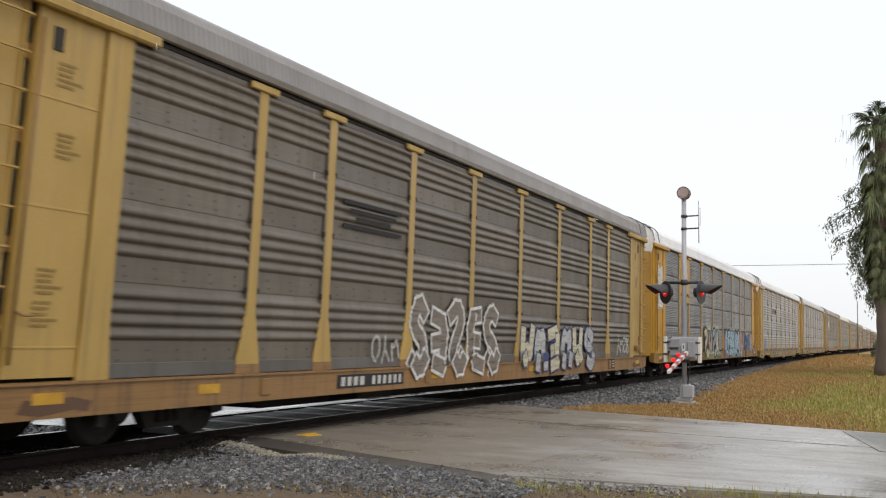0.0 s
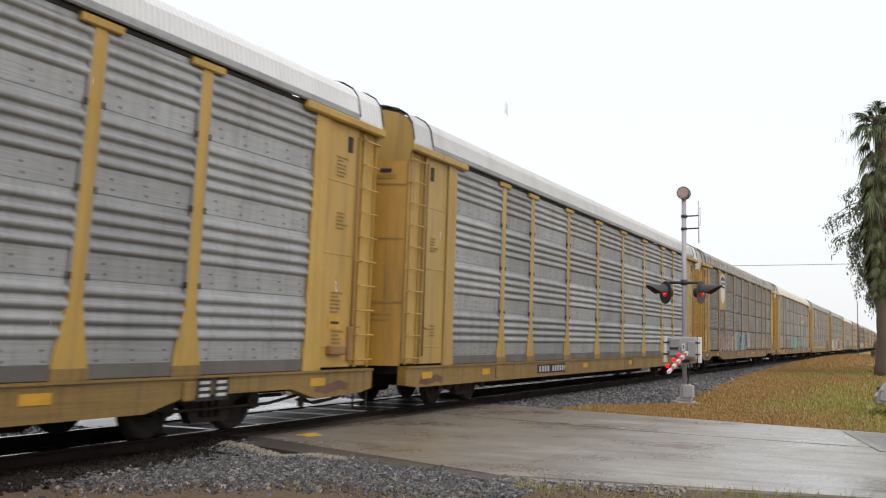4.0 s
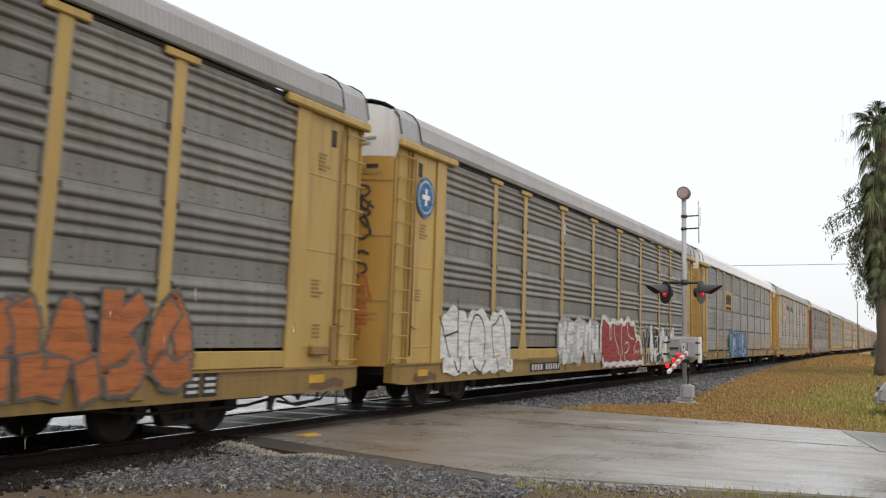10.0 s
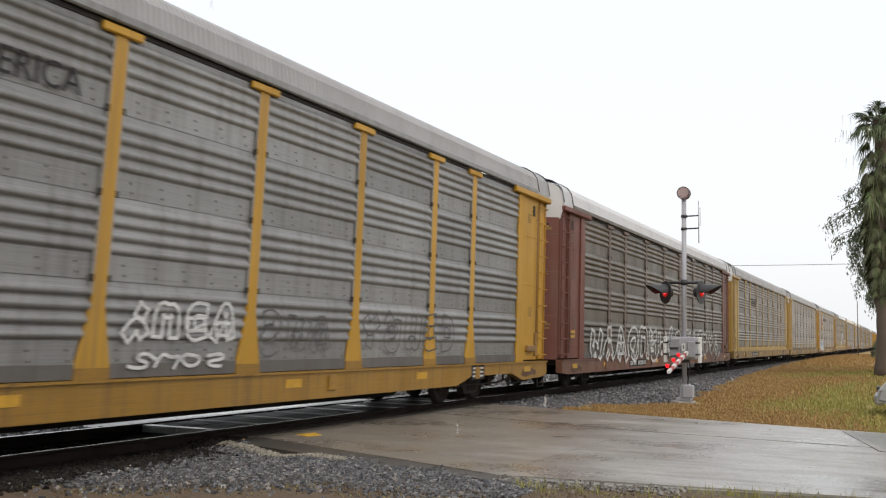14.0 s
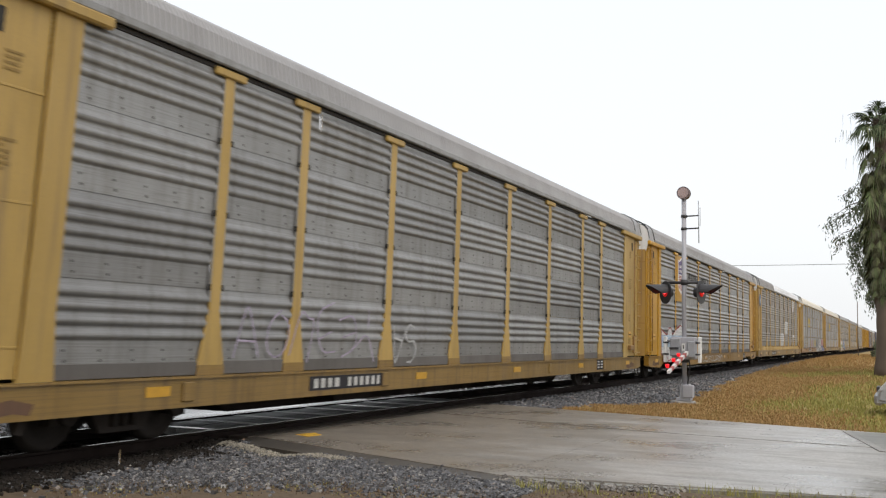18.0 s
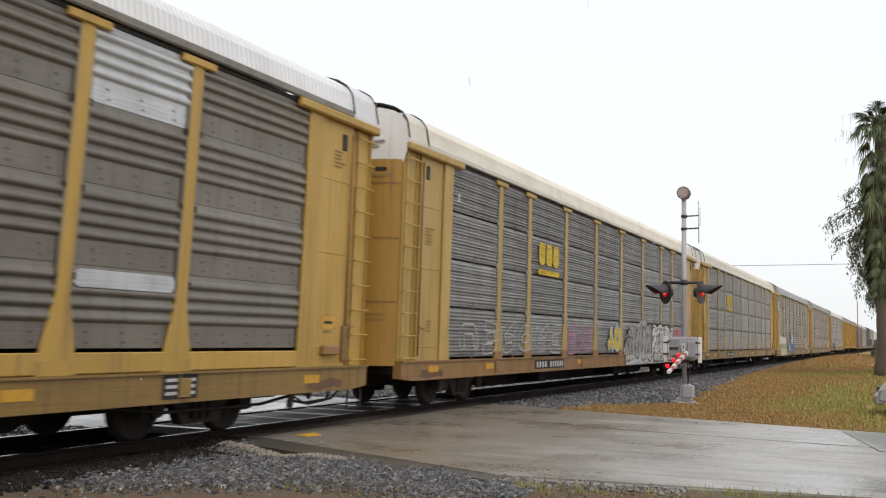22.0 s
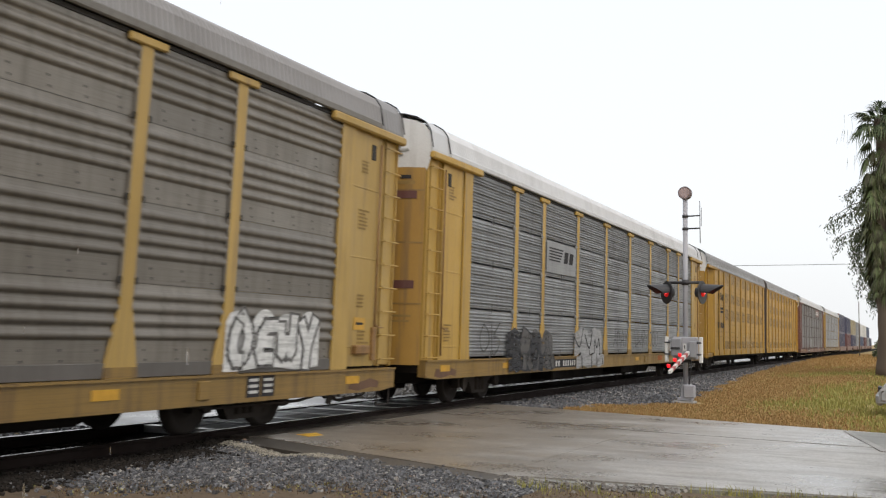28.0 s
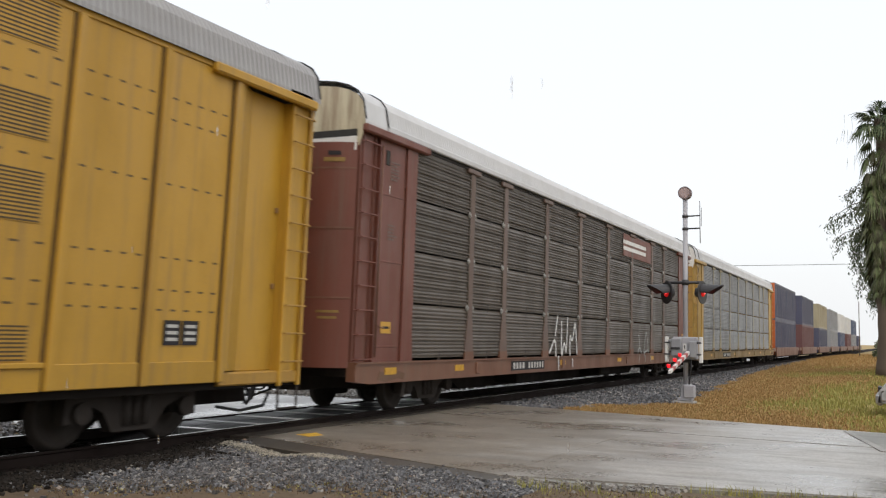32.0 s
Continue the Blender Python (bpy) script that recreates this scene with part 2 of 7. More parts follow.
CONCRETE = wet_concrete("wet_concrete_road", (0.48, 0.465, 0.435), (0.14, 0.122, 0.10), 0.16, (0.17, 0.132, 0.09))
CONCRETE_FAR = wet_concrete("wet_far_road", (0.36, 0.35, 0.34), (0.22, 0.21, 0.2), 0.08)
ASPHALT = wet_concrete("wet_asphalt", (0.075, 0.07, 0.065), (0.035, 0.033, 0.03), 0.28)
BROKEN = wet_concrete("broken_asphalt", (0.085, 0.074, 0.06), (0.04, 0.034, 0.028), 0.5)
PAVING = wet_concrete("dull_paving", (0.29, 0.285, 0.25), (0.13, 0.125, 0.11), 0.4)
KERB = wet_concrete("kerb_concrete", (0.36, 0.34, 0.31), (0.17, 0.16, 0.14), 0.4)


def stone_material(name, stops, spec=0.5):
    m, t, b = nodes(name, 0.45 if spec > 0.3 else 0.9, 0.0, spec)
    g = t.nodes.new("ShaderNodeNewGeometry")
    c = ramp(t, g.outputs["Random Per Island"], stops)
    c = blend(t, ramp(t, noisy(t, 60.0, per_object=False), [(0.4, (0.4,) * 3), (0.6, (0, 0, 0))]), c, (0.05, 0.045, 0.04))
    t.links.new(c, b.inputs["Base Color"])
    return m


STONE = stone_material("crushed_grey_rock", [(0.0, (0.017, 0.018, 0.02)), (0.4, (0.055, 0.056, 0.062)), (0.75, (0.13, 0.132, 0.142)), (0.93, (0.25, 0.24, 0.23)), (0.965, (0.38, 0.36, 0.32)), (1.0, (0.17, 0.1, 0.06))])
# stones darkened for oil and for the shade under the train
OIL_SHADE = stone_material("oil_and_shade_ballast", [(0.0, (0.008, 0.007, 0.006)), (0.7, (0.02, 0.016, 0.013)), (1.0, (0.04, 0.032, 0.026))], 0.1)
PALE = stone_material("pale_chippings", [(0.0, (0.2, 0.18, 0.14)), (1.0, (0.42, 0.38, 0.3))])
CRUMB = stone_material("broken_concrete", [(0.0, (0.09, 0.08, 0.07)), (0.6, (0.2, 0.18, 0.155)), (1.0, (0.34, 0.31, 0.27))])
BED = painted("ballast_bed", (0.03, 0.028, 0.028), (0.02, 0.016, 0.013), 0.9, spec=0.1)
# bed colour holds oil and the shade that the train throws
OIL_SHADE_BED = painted("oil_and_shade_bed", (0.018, 0.0145, 0.012), (0.012, 0.01, 0.009), 0.9, spec=0.1)


def sheet(xs, ys, zf, name, mats, keep=None):
    verts = [(x, y, zf(x, y)) for y in ys for x in xs]
    n = len(xs)
    faces = [(j * n + i, j * n + i + 1, (j + 1) * n + i + 1, (j + 1) * n + i) for j in range(len(ys) - 1) for i in range(n - 1)
             if keep is None or keep((xs[i] + xs[i + 1]) / 2, (ys[j] + ys[j + 1]) / 2)]
    return raw(name, verts, faces, mats, smooth=True)


def build_ground():
    xs = [-3000, -800, -200, -60, -30, -20] + [-16 + 0.5 * i for i in range(45)] + [8, 12, 20, 40, 200, 800, 3000]
    ys = [-3000, -600, -100, -30, -10, 0, 3] + [4 + 0.5 * i for i in range(60)] + [36 + 3 * i for i in range(20)] + [100, 130, 180, 260, 400, 800, 1500, 3000]
    g = put("ground", sheet(xs, ys, ground_z, "ground", [SOIL]))
    tagged(g, "dry grass verge soil beside the railway", "ground", kind="structure")

    # crossing road: slabs cut by joints that run with and across it
    road = empty("road")
    tagged(road, "worn wet concrete road over the level crossing", "road", kind="structure")
    x_lines = [-8.36, -6.3, -4.0, 1.3]
    for a, b in zip(x_lines, x_lines[1:]):
        for k in range(3):
            def corner(x, f):
                y0, y1 = near_edge(x), far_edge(x)
                return x, y0 + (y1 - y0) * f
            f0, f1 = (k / 3, (k + 1) / 3)
            g0 = 0.004
            quad = [corner(a + g0, f0 + 0.001), corner(b - g0, f0 + 0.001), corner(b - g0, f1 - 0.001), corner(a + g0, f1 - 0.001)]
            bm = bmesh.new()
            add_prism(bm, quad, "z", -0.42, -0.10 - 0.008 * ((k + len(quad)) % 2))
            part("slab", bm, CONCRETE, road)
    bm = bmesh.new()
    add_prism(bm, [(-8.37, 11.8), (-3.4, 9.95), (1.2, 10.85), (1.2, 17.5), (-8.37, 20.3)], "z", -0.45, -0.118)
    part("joint_filler", bm, PAVING, road)
    # dark asphalt apron by the ballast and the side street beyond the slab
    bm = bmesh.new()
    add_prism(bm, [(-8.36, 11.15), (-5.5, 10.1), (-3.3, 9.5), (-3.3, 9.74), (-8.36, 11.83)], "z", -0.4, -0.108)
    part("apron", bm, BROKEN, road, "dark broken asphalt edge")
    bm = bmesh.new()
    add_prism(bm, [(1.31, 10.8), (9.0, 11.5), (9.0, 15.6), (1.31, 17.6)], "z", -0.4, -0.104)
    part("street_paving", bm, ASPHALT, road, "dark wet asphalt paving")
    bm = bmesh.new()
    add_prism(bm, [(-0.86, 18.22), (-0.2, 15.1), (0.35, 13.2), (1.25, 13.0), (1.25, 17.6)], "z", -0.2, -0.094)
    part("street_paving", bm, PAVING, road, "pale concrete paving")
    bm = bmesh.new()
    add_prism(bm, [(-0.98, 18.24), (-0.33, 15.1), (-0.21, 15.1), (-0.87, 18.22)], "z", -0.2, -0.09)
    part("joint_strip", bm, KERB, road)
    bm = bmesh.new()
    add_prism(bm, [(-8.36, 20.42), (-0.9, 18.37), (9, 16.2), (9, 16.36), (-0.9, 18.53), (-8.36, 20.58)], "z", -0.4, -0.106)
    part("road_edge", bm, CONCRETE, road)
    # yellow paint dash by the rail
    bm = bmesh.new()
    add_prism(bm, [(-8.08, 12.35), (-7.78, 12.2), (-7.72, 12.5), (-7.98, 12.72)], "z", -0.11, -0.094)
    part("paint_mark", bm, plain("yellow_road_paint", (0.62, 0.36, 0.03)), road, "worn yellow paint mark")
    # paved ground beyond the track
    far = put("road_beyond", raw("road_beyond", [(-11.2, 11.55, -0.11), (-13.1, 11.3, -0.11), (-40, 4, -0.11), (-60, 120, -0.11), (-11.6, 120, -0.11)], [(0, 1, 2, 3, 4)], [CONCRETE_FAR]))
    for p in far.data.polygons:
        p.flip()
    tagged(far, "pale wet concrete paving beyond the track", "road", kind="structure")


def build_track():
    bed = put("ballast_bed", sheet([TRACK_X - 3.4, TRACK_X - 2.4, TRACK_X - 1.6, TRACK_X, TRACK_X + 1.6, TRACK_X + 2.2, TRACK_X + 2.9, TRACK_X + 3.4],
              [-60, 0, 6, 9, 10.3, 11.2, 11.5] + [20.6, 24, 30, 40, 60, 100, 200, 400, 900],
              lambda x, y: bed_z(x, y), "ballast_bed", [OIL_SHADE_BED], keep=lambda x, y: not 11.5 < y < 20.6))
    tagged(bed, "dark wet stone ballast under the track", "ballast", kind="structure")
    track = empty("railway_track", (TRACK_X, 0, 0))
    tagged(track, "single railway track with steel rails on ties", "railway track", kind="structure")
    prof = [(-0.075, -0.17), (0.075, -0.17), (0.075, -0.155), (0.012, -0.14), (0.012, -0.045), (0.037, -0.03), (0.037, -0.004), (0.028, 0.0), (-0.028, 0.0), (-0.037, -0.004), (-0.037, -0.03), (-0.012, -0.045), (-0.012, -0.14), (-0.075, -0.155)]
    bm = bmesh.new()
    add_prism(bm, prof, "y", -60, 900)
    for f in bm.faces:
        c = f.calc_center_median()
        f.material_index = 0 if c.z > -0.008 and abs(f.normal.y) < 0.5 else 1
    rail = mesh_of(bm, "rail", [STEEL, RUST])
    for x in (-0.7525, 0.7525):
        put("rail", rail, track, (x, 0, 0))
    tie = mesh_of(box((-1.3, -0.115, -0.35), (1.3, 0.115, -0.165), 0.012), "tie", [painted("creosoted_timber", (0.06, 0.045, 0.035), (0.1, 0.09, 0.08), 0.85)])
    y = 3.0
    while y < 90:
        if not 11.2 < y < 20.8:
            put("tie", tie, track, (random.uniform(-0.03, 0.03), y, 0), (0, 0, random.uniform(-1, 1)))
        y += 0.55
    # crossing panels between and outside the rails
    for x0, x1 in ((-1.18, -0.85), (-0.66, -0.01), (0.01, 0.66), (0.85, 1.18)):
        for k in range(8):
            top = -0.022 if abs(x0 + x1) < 1.5 else -0.085
            bm = box((x0, 11.6 + 1.1 * k + (0.085 if abs(x0 + x1) < 1.5 else 0.003), -0.16), (x1, 11.6 + 1.1 * (k + 1) - (0.085 if abs(x0 + x1) < 1.5 else 0.003), top), 0.002 if abs(x0 + x1) > 1.5 else 0.01)
            part("crossing_panel", bm, PANEL if abs(x0 + x1) < 1.5 else OUTER_PANEL, track)
            if abs(x0 + x1) > 1.5:
                continue
            bm = box((x0, 11.6 + 1.1 * k - 0.08, -0.16), (x1, 11.6 + 1.1 * k + 0.08, -0.015), 0.006)
            part("panel_joint", bm, JOINT_GLINT, track)


def scatter_stones(name, n, spot, size, label, mat=None):
    rng = np.random.default_rng(len(name) + n)
    cube = np.array([(-1, -1, -1), (1, -1, -1), (1, 1, -1), (-1, 1, -1), (-1, -1, 1), (1, -1, 1), (1, 1, 1), (-1, 1, 1)], float)
    quads = np.array([(3, 2, 1, 0), (4, 5, 6, 7), (0, 1, 5, 4), (1, 2, 6, 5), (2, 3, 7, 6), (3, 0, 4, 7)])
    verts, faces, made = [], [], 0
    while made < n:
        x, y, z = spot(rng)
        s = rng.uniform(*size)
        v = cube * rng.uniform(0.55, 1.0, (8, 3)) * s * rng.uniform(0.6, 1.0, 3)
        m = np.array(Euler(rng.uniform(0, 6.28, 3)).to_matrix())
        verts.append(v @ m.T + (x, y, z + s * 0.25))
        faces.append(quads + 8 * made)
        made += 1
    ob = put(name, raw(name, np.concatenate(verts).tolist(), np.concatenate(faces).tolist(), [mat or STONE]))
    return tagged(ob, label, "gravel", kind="stuff")


def build_shade_belt():
    """Plain dark greenery, unseen, added behind the camera to keep sky light off the train."""
    rng = np.random.default_rng(12)
    verts, faces = [], []
    line = [(7.5, 7.5), (7.5, -6), (9.0, -20), (4.0, -27), (-10, -30), (-30, -32)]
    for (xa, ya), (xb, yb) in zip(line, line[1:]):
        n = int(math.hypot(xb - xa, yb - ya) * 14)
        for i in range(n):
            f = rng.random()
            h = 10.5 + 2.0 * math.sin(f * 9 + xa)
            o = Vector((xa + (xb - xa) * f + rng.normal(0, 0.5), ya + (yb - ya) * f + rng.normal(0, 0.5), rng.uniform(-0.3, h)))
            a, w = Vector(rng.normal(0, 1, 3)).normalized() * 0.75, Vector(rng.normal(0, 1, 3)).normalized() * 0.5
            q = len(verts)
            verts += [tuple(o - a), tuple(o + w), tuple(o + a), tuple(o - w)]
            faces.append((q, q + 1, q + 2, q + 3))
    b = put("backdrop", raw("backdrop", verts, faces, [painted("dark_foliage", (0.05, 0.07, 0.03), (0.03, 0.04, 0.02), 0.7)]))
    tagged(b, "unseen dark green leaves added behind the camera to block sky light", "trees", kind="structure")
# ---- the train ----
PITCH = 28.6                      # coupler to coupler
POSTS = [-9.01, -7.11, -4.265, -1.4217, 1.4217, 4.265, 7.11, 9.01]
P_END = 11.85                     # middle of the end posts
BODY = 13.68                      # half length of the body
FACE = 1.47                       # side sheets, half width
EAVE = 4.86


def ribbed(width, z0, z1, style, name):
    """A side sheet of that width, corrugated lengthwise, with its outer face on +x; style 'slat' or 'dotted'."""
    prof = []                      # (x, z)
    h = z1 - z0
    if style == "slat":
        n = 13
        prof.append((0.0, z0))
        for i in range(n):
            a, p = z0 + 0.03 + (h - 0.06) * i / n, (h - 0.06) / n
            prof += [(0.0, a + 0.15 * p), (0.034 if i % 3 == 1 else 0.018, a + 0.19 * p), (0.034 if i % 3 == 1 else 0.018, a + 0.42 * p), (0.0, a + 0.93 * p)]
        prof.append((0.0, z1))
    else:
        n = 4
        lo, hi = z0 + 0.305 * h, z1 - 0.04 * h
        prof += [(0.0, z0), (0.0, lo - 0.008)]
        for i in range(n):
            a, p = lo + (hi - lo) * i / n, (hi - lo) / n
            prof += [(0.0, a + 0.05 * p), (0.018, a + 0.11 * p), (0.034, a + 0.22 * p), (0.039, a + 0.38 * p), (0.034, a + 0.54 * p), (0.010, a + 0.74 * p), (0.0, a + 0.84 * p)]
        prof.append((0.0, z1))
    verts, faces, idx = [], [], []
    for y in (-width / 2, width / 2):
        verts += [(x, y, z) for x, z in prof]
    k = len(prof)
    for i in range(k - 1):
        faces.append((i, k + i, k + i + 1, i + 1))
        idx.append(0)
    # back sheet closes it
    for (xa, za), (xb, zb) in (((-0.012, z0), (-0.012, z1)), ((-0.012, z0), (0.0, z0)), ((0.0, z1), (-0.012, z1))):
        b = len(verts)
        verts += [(xa, -width / 2, za), (xb, -width / 2, zb), (xb, width / 2, zb), (xa, width / 2, za)]
        faces.append((b, b + 1, b + 2, b + 3))
        idx.append(0)
    if style == "slat":            # hinge clips over the slit
        for y, low, high, m in ((-0.055, 0.06, 0.07, 0), (0.0, 0.09, 0.12, 1)):
            q = len(verts)
            verts += [(0.03, y, z0 - low), (0.03, y + 0.03, z0 - low), (0.03, y + 0.03, z0 + high), (0.03, y, z0 + high)]
            faces.append((q, q + 1, q + 2, q + 3))
            idx.append(m)
    if style == "dotted":          # air holes in rows
        cols = max(3, round(width / 0.5))
        for row, frac in enumerate((0.07, 0.19)):
            for c in range(cols):
                y = -width / 2 + width * (c + (0.5 if row % 2 else 0.56)) / cols
                z, r = z0 + frac * h, 0.019
                q = len(verts)
                verts += [(0.004, y - r, z - r * 0.7), (0.004, y + r, z - r * 0.7), (0.004, y + r, z + r * 0.7), (0.004, y - r, z + r * 0.7)]
                faces.append((q, q + 1, q + 2, q + 3))
                idx.append(1)
    return raw(name, verts, faces, [GALV, RIVET], idx, smooth=style == "dotted")


def roof_profile(crown=5.64):
    """Half round cover from eave to eave, (x, z)."""
    pts = [(1.53, EAVE + 0.004), (1.53, EAVE + 0.06)]
    for i in range(1, 12):
        a = math.pi * i / 12
        pts.append((1.50 * math.copysign(abs(math.cos(a)) ** 0.72, math.cos(a)), EAVE + 0.10 + (crown - EAVE - 0.10) * math.sin(a) ** 0.62))
    return pts + [(-1.53, EAVE + 0.06), (-1.53, EAVE + 0.004)]


def roof_mesh(y0, y1, name, rib=0.105, depth=0.02, crown=5.64):
    prof = roof_profile(crown)
    n = int((y1 - y0) / rib)
    verts, faces, m = [], [], len(prof)
    for j in range(n * 2 + 1):
        y = y0 + (y1 - y0) * j / (n * 2)
        k = 1.0 + (depth / 1.5 if j % 2 else 0.0)
        verts += [(x * k, y, EAVE + (z - EAVE) * (1 + (k - 1) * 1.6)) if z > EAVE + 0.07 else (x, y, z) for x, z in prof]
    for j in range(n * 2):
        for i in range(m - 1):
            faces.append((j * m + i, j * m + i + 1, (j + 1) * m + i + 1, (j + 1) * m + i)[::-1])
    return raw(name, verts, faces, [GALV])


def post_mesh(z0, flare, name):
    """Side post: channel with a spread foot and a T-shaped head bracket is separate."""
    w, f = 0.105, 0.105 + flare
    out = [(-f, z0), (f, z0), (f * 0.97, z0 + 0.16), (w * 1.18, z0 + 0.78), (w, z0 + 0.82), (w, EAVE - 0.1), (-w, EAVE - 0.1), (-w, z0 + 0.82), (-w * 1.18, z0 + 0.78), (-f * 0.97, z0 + 0.16)]
    bm = bmesh.new()
    add_prism(bm, out, "x", 0.0, 0.032)
    es = [e for e in bm.edges if all(abs(v.co.x - 0.032) < 1e-6 for v in e.verts)]
    bmesh.ops.bevel(bm, geom=es, offset=0.009, segments=1, affect="EDGES")
    return mesh_of(bm, name, [YELLOW])


def ladder_mesh(z0, z1, width=0.42):
    bm = bmesh.new()
    for y in (-width / 2, width / 2):
        add_box(bm, (0, y - 0.012, z0), (0.03, y + 0.012, z1))
    k = 10
    for i in range(k):
        z = z0 + 0.12 + (z1 - z0 - 0.3) * i / (k - 1)
        add_tube(bm, [(0.01, -width / 2 - 0.05, z), (0.085, -width / 2 - 0.03, z), (0.085, width / 2 + 0.03, z), (0.01, width / 2 + 0.05, z)], 0.014, 5)
    return mesh_of(bm, "ladder", [YELLOW])


def wheelset_mesh():
    bm = bmesh.new()
    add_tube(bm, [(-0.95, 0, 0), (0.95, 0, 0)], 0.08, 10)
    for sgn in (-1, 1):
        prof = [(0.66, 0.0, 0.10), (0.67, 0.0, 0.20), (0.70, 0, 0.23), (0.70, 0, 0.34), (0.675, 0, 0.36), (0.675, 0, 0.445), (0.70, 0, 0.45), (0.712, 0, 0.425), (0.80, 0, 0.419), (0.80, 0, 0.35), (0.765, 0, 0.33), (0.755, 0, 0.22), (0.80, 0, 0.19), (0.80, 0, 0.10)]
        n, rings = 28, []
        for k in range(n):
            a = 2 * math.pi * k / n
            rings.append([bm.verts.new((sgn * x, r * math.cos(a), r * math.sin(a))) for x, _, r in prof])
        for k in range(n):
            q, s = rings[k], rings[(k + 1) % n]
            for i in range(len(prof) - 1):
                f = bm.faces.new((q[i], q[i + 1], s[i + 1], s[i]))
                f.smooth = True
    bmesh.ops.recalc_face_normals(bm, faces=bm.faces)
    return mesh_of(bm, "wheelset", [TRUCK])


def side_frame_mesh():
    """Cast side frame of a freight truck, outline in y-z."""
    bm = bmesh.new()
    outer = [(-1.12, 0.30), (-1.10, 0.62), (-0.72, 0.70), (-0.45, 0.78), (0.45, 0.78), (0.72, 0.70), (1.10, 0.62), (1.12, 0.30), (0.80, 0.33), (0.74, 0.50), (0.52, 0.40), (0.36, 0.17), (-0.36, 0.17), (-0.52, 0.40), (-0.74, 0.50), (-0.80, 0.33)]
    add_prism(bm, outer, "x", 0.93, 1.08)
    for y in (-0.89, 0.89):
        add_tube(bm, [(1.06, y, 0.42), (1.15, y, 0.42)], 0.13, 10)
    for y in (-0.16, 0.0, 0.16):
        add_tube(bm, [(1.08, y, 0.24), (1.08, y, 0.58)], 0.06, 8)
    add_box(bm, (1.06, -0.27, 0.58), (1.15, 0.27, 0.68), 0.02)
    return mesh_of(bm, "side_frame", [TRUCK])


BOLSTER = mesh_of(box((-1.0, -0.2, 0.42), (1.0, 0.2, 0.70), 0.03), "bolster", [TRUCK])
WHEELSET = wheelset_mesh()
SIDE_FRAME = side_frame_mesh()
SPINNING = {1: [], -1: []}        # wheelsets, by their place on the truck


def truck(parent, y):
    b = put("truck", BOLSTER, parent, (0, y, 0))
    put("side_frame", SIDE_FRAME, b)
    put("side_frame", SIDE_FRAME, b, rot=(0, 0, 180))
    for k in (-1, 1):
        w = put("wheelset", WHEELSET, b, (0, 0.89 * k, 0.419))
        SPINNING[k].append(w)
    return b


def coupler_mesh():
    bm = bmesh.new()
    add_box(bm, (-0.09, 13.3, 0.72), (0.09, 14.05, 0.95), 0.02)
    add_prism(bm, [(-0.16, 14.05), (0.18, 14.05), (0.2, 14.2), (0.04, 14.27), (0.0, 14.17), (-0.12, 14.2), (-0.18, 14.3), (-0.24, 14.22)], "z", 0.70, 0.98)
    return mesh_of(bm, "coupler", [TRUCK])


def hose_mesh():
    pts = [(0.45 - 0.30 * i / 8, 13.55 + 0.72 * i / 8, 0.62 - 0.34 * math.sin(math.pi * i / 8)) for i in range(9)]
    bm = tube(pts, 0.028, 7)
    add_tube(bm, [(1.05, 12.2, 0.36), (1.0, 12.8, 0.27), (0.9, 13.5, 0.30), (0.7, 13.9, 0.45)], 0.022, 6)
    return mesh_of(bm, "brake_hose", [BLACK])


COUPLER, HOSE = coupler_mesh(), hose_mesh()
SHEETS, POST, SILL = {}, {}, {}
GRIME = painted("grimy_ledge", (0.12, 0.11, 0.10), (0.06, 0.05, 0.04), 0.7)
# yellow darkened for grime and for the shade between wagons
SHADED_GRIME = painted("shaded_grimy_yellow", (0.37, 0.205, 0.03), (0.10, 0.065, 0.04), amount=0.9)
DOOR_MARK = painted("maroon_door_mark", (0.10, 0.03, 0.025))
for style, zb, tiers in (("slat", 0.98, 4), ("dotted", 0.955, 4), ("kick", 1.16, 4)):
    step = (EAVE - 0.06 - zb) / tiers
    gap = 0.04 if style == "slat" else 0.006
    for w in (1.69, 2.635, 2.6):
        SHEETS[style, w] = [ribbed(w, zb + step * i + gap - (0.05 if i == 0 and style == "slat" else 0.0), zb + step * (i + 1), "slat" if style == "slat" else "dotted", "side_sheet") for i in range(tiers)]
for style, z0 in (("slat", 0.92), ("dotted", 0.80), ("kick", 0.88)):
    POST[style] = post_mesh(z0, 0.16 if style != "slat" else 0.12, "post")
FOOT = {}
for style, z0, f in (("slat", 0.92, 0.225), ("dotted", 0.80, 0.265), ("kick", 0.88, 0.265)):
    FOOT[style] = mesh_of(prism([(-f - 0.004, z0), (f + 0.004, z0), (f * 0.97, z0 + 0.15), (-f * 0.97, z0 + 0.15)], "x", 0.0, 0.036), "foot", [SILL_RUST])
FLANGE = mesh_of(box((-0.006, -0.128, 1.75), (0.026, 0.128, EAVE - 0.17), 0.006), "flange", [GALV])
BRACKET = mesh_of(box((0, -0.33, EAVE - 0.135), (0.065, 0.33, EAVE - 0.03), 0.015), "head_bracket", [YELLOW])
END_POST = mesh_of(prism([(-0.22, 0.8), (0.26, 0.8), (0.2, 1.5), (0.2, EAVE - 0.12), (-0.2, EAVE - 0.12), (-0.2, 1.5)], "x", 0, 0.036), "end_post", [YELLOW])
END_BEAM = mesh_of(box((0, -1.2, EAVE - 0.13), (0.11, 1.25, EAVE + 0.01), 0.025), "end_beam", [YELLOW])
LADDER = ladder_mesh(0.85, EAVE - 0.1)
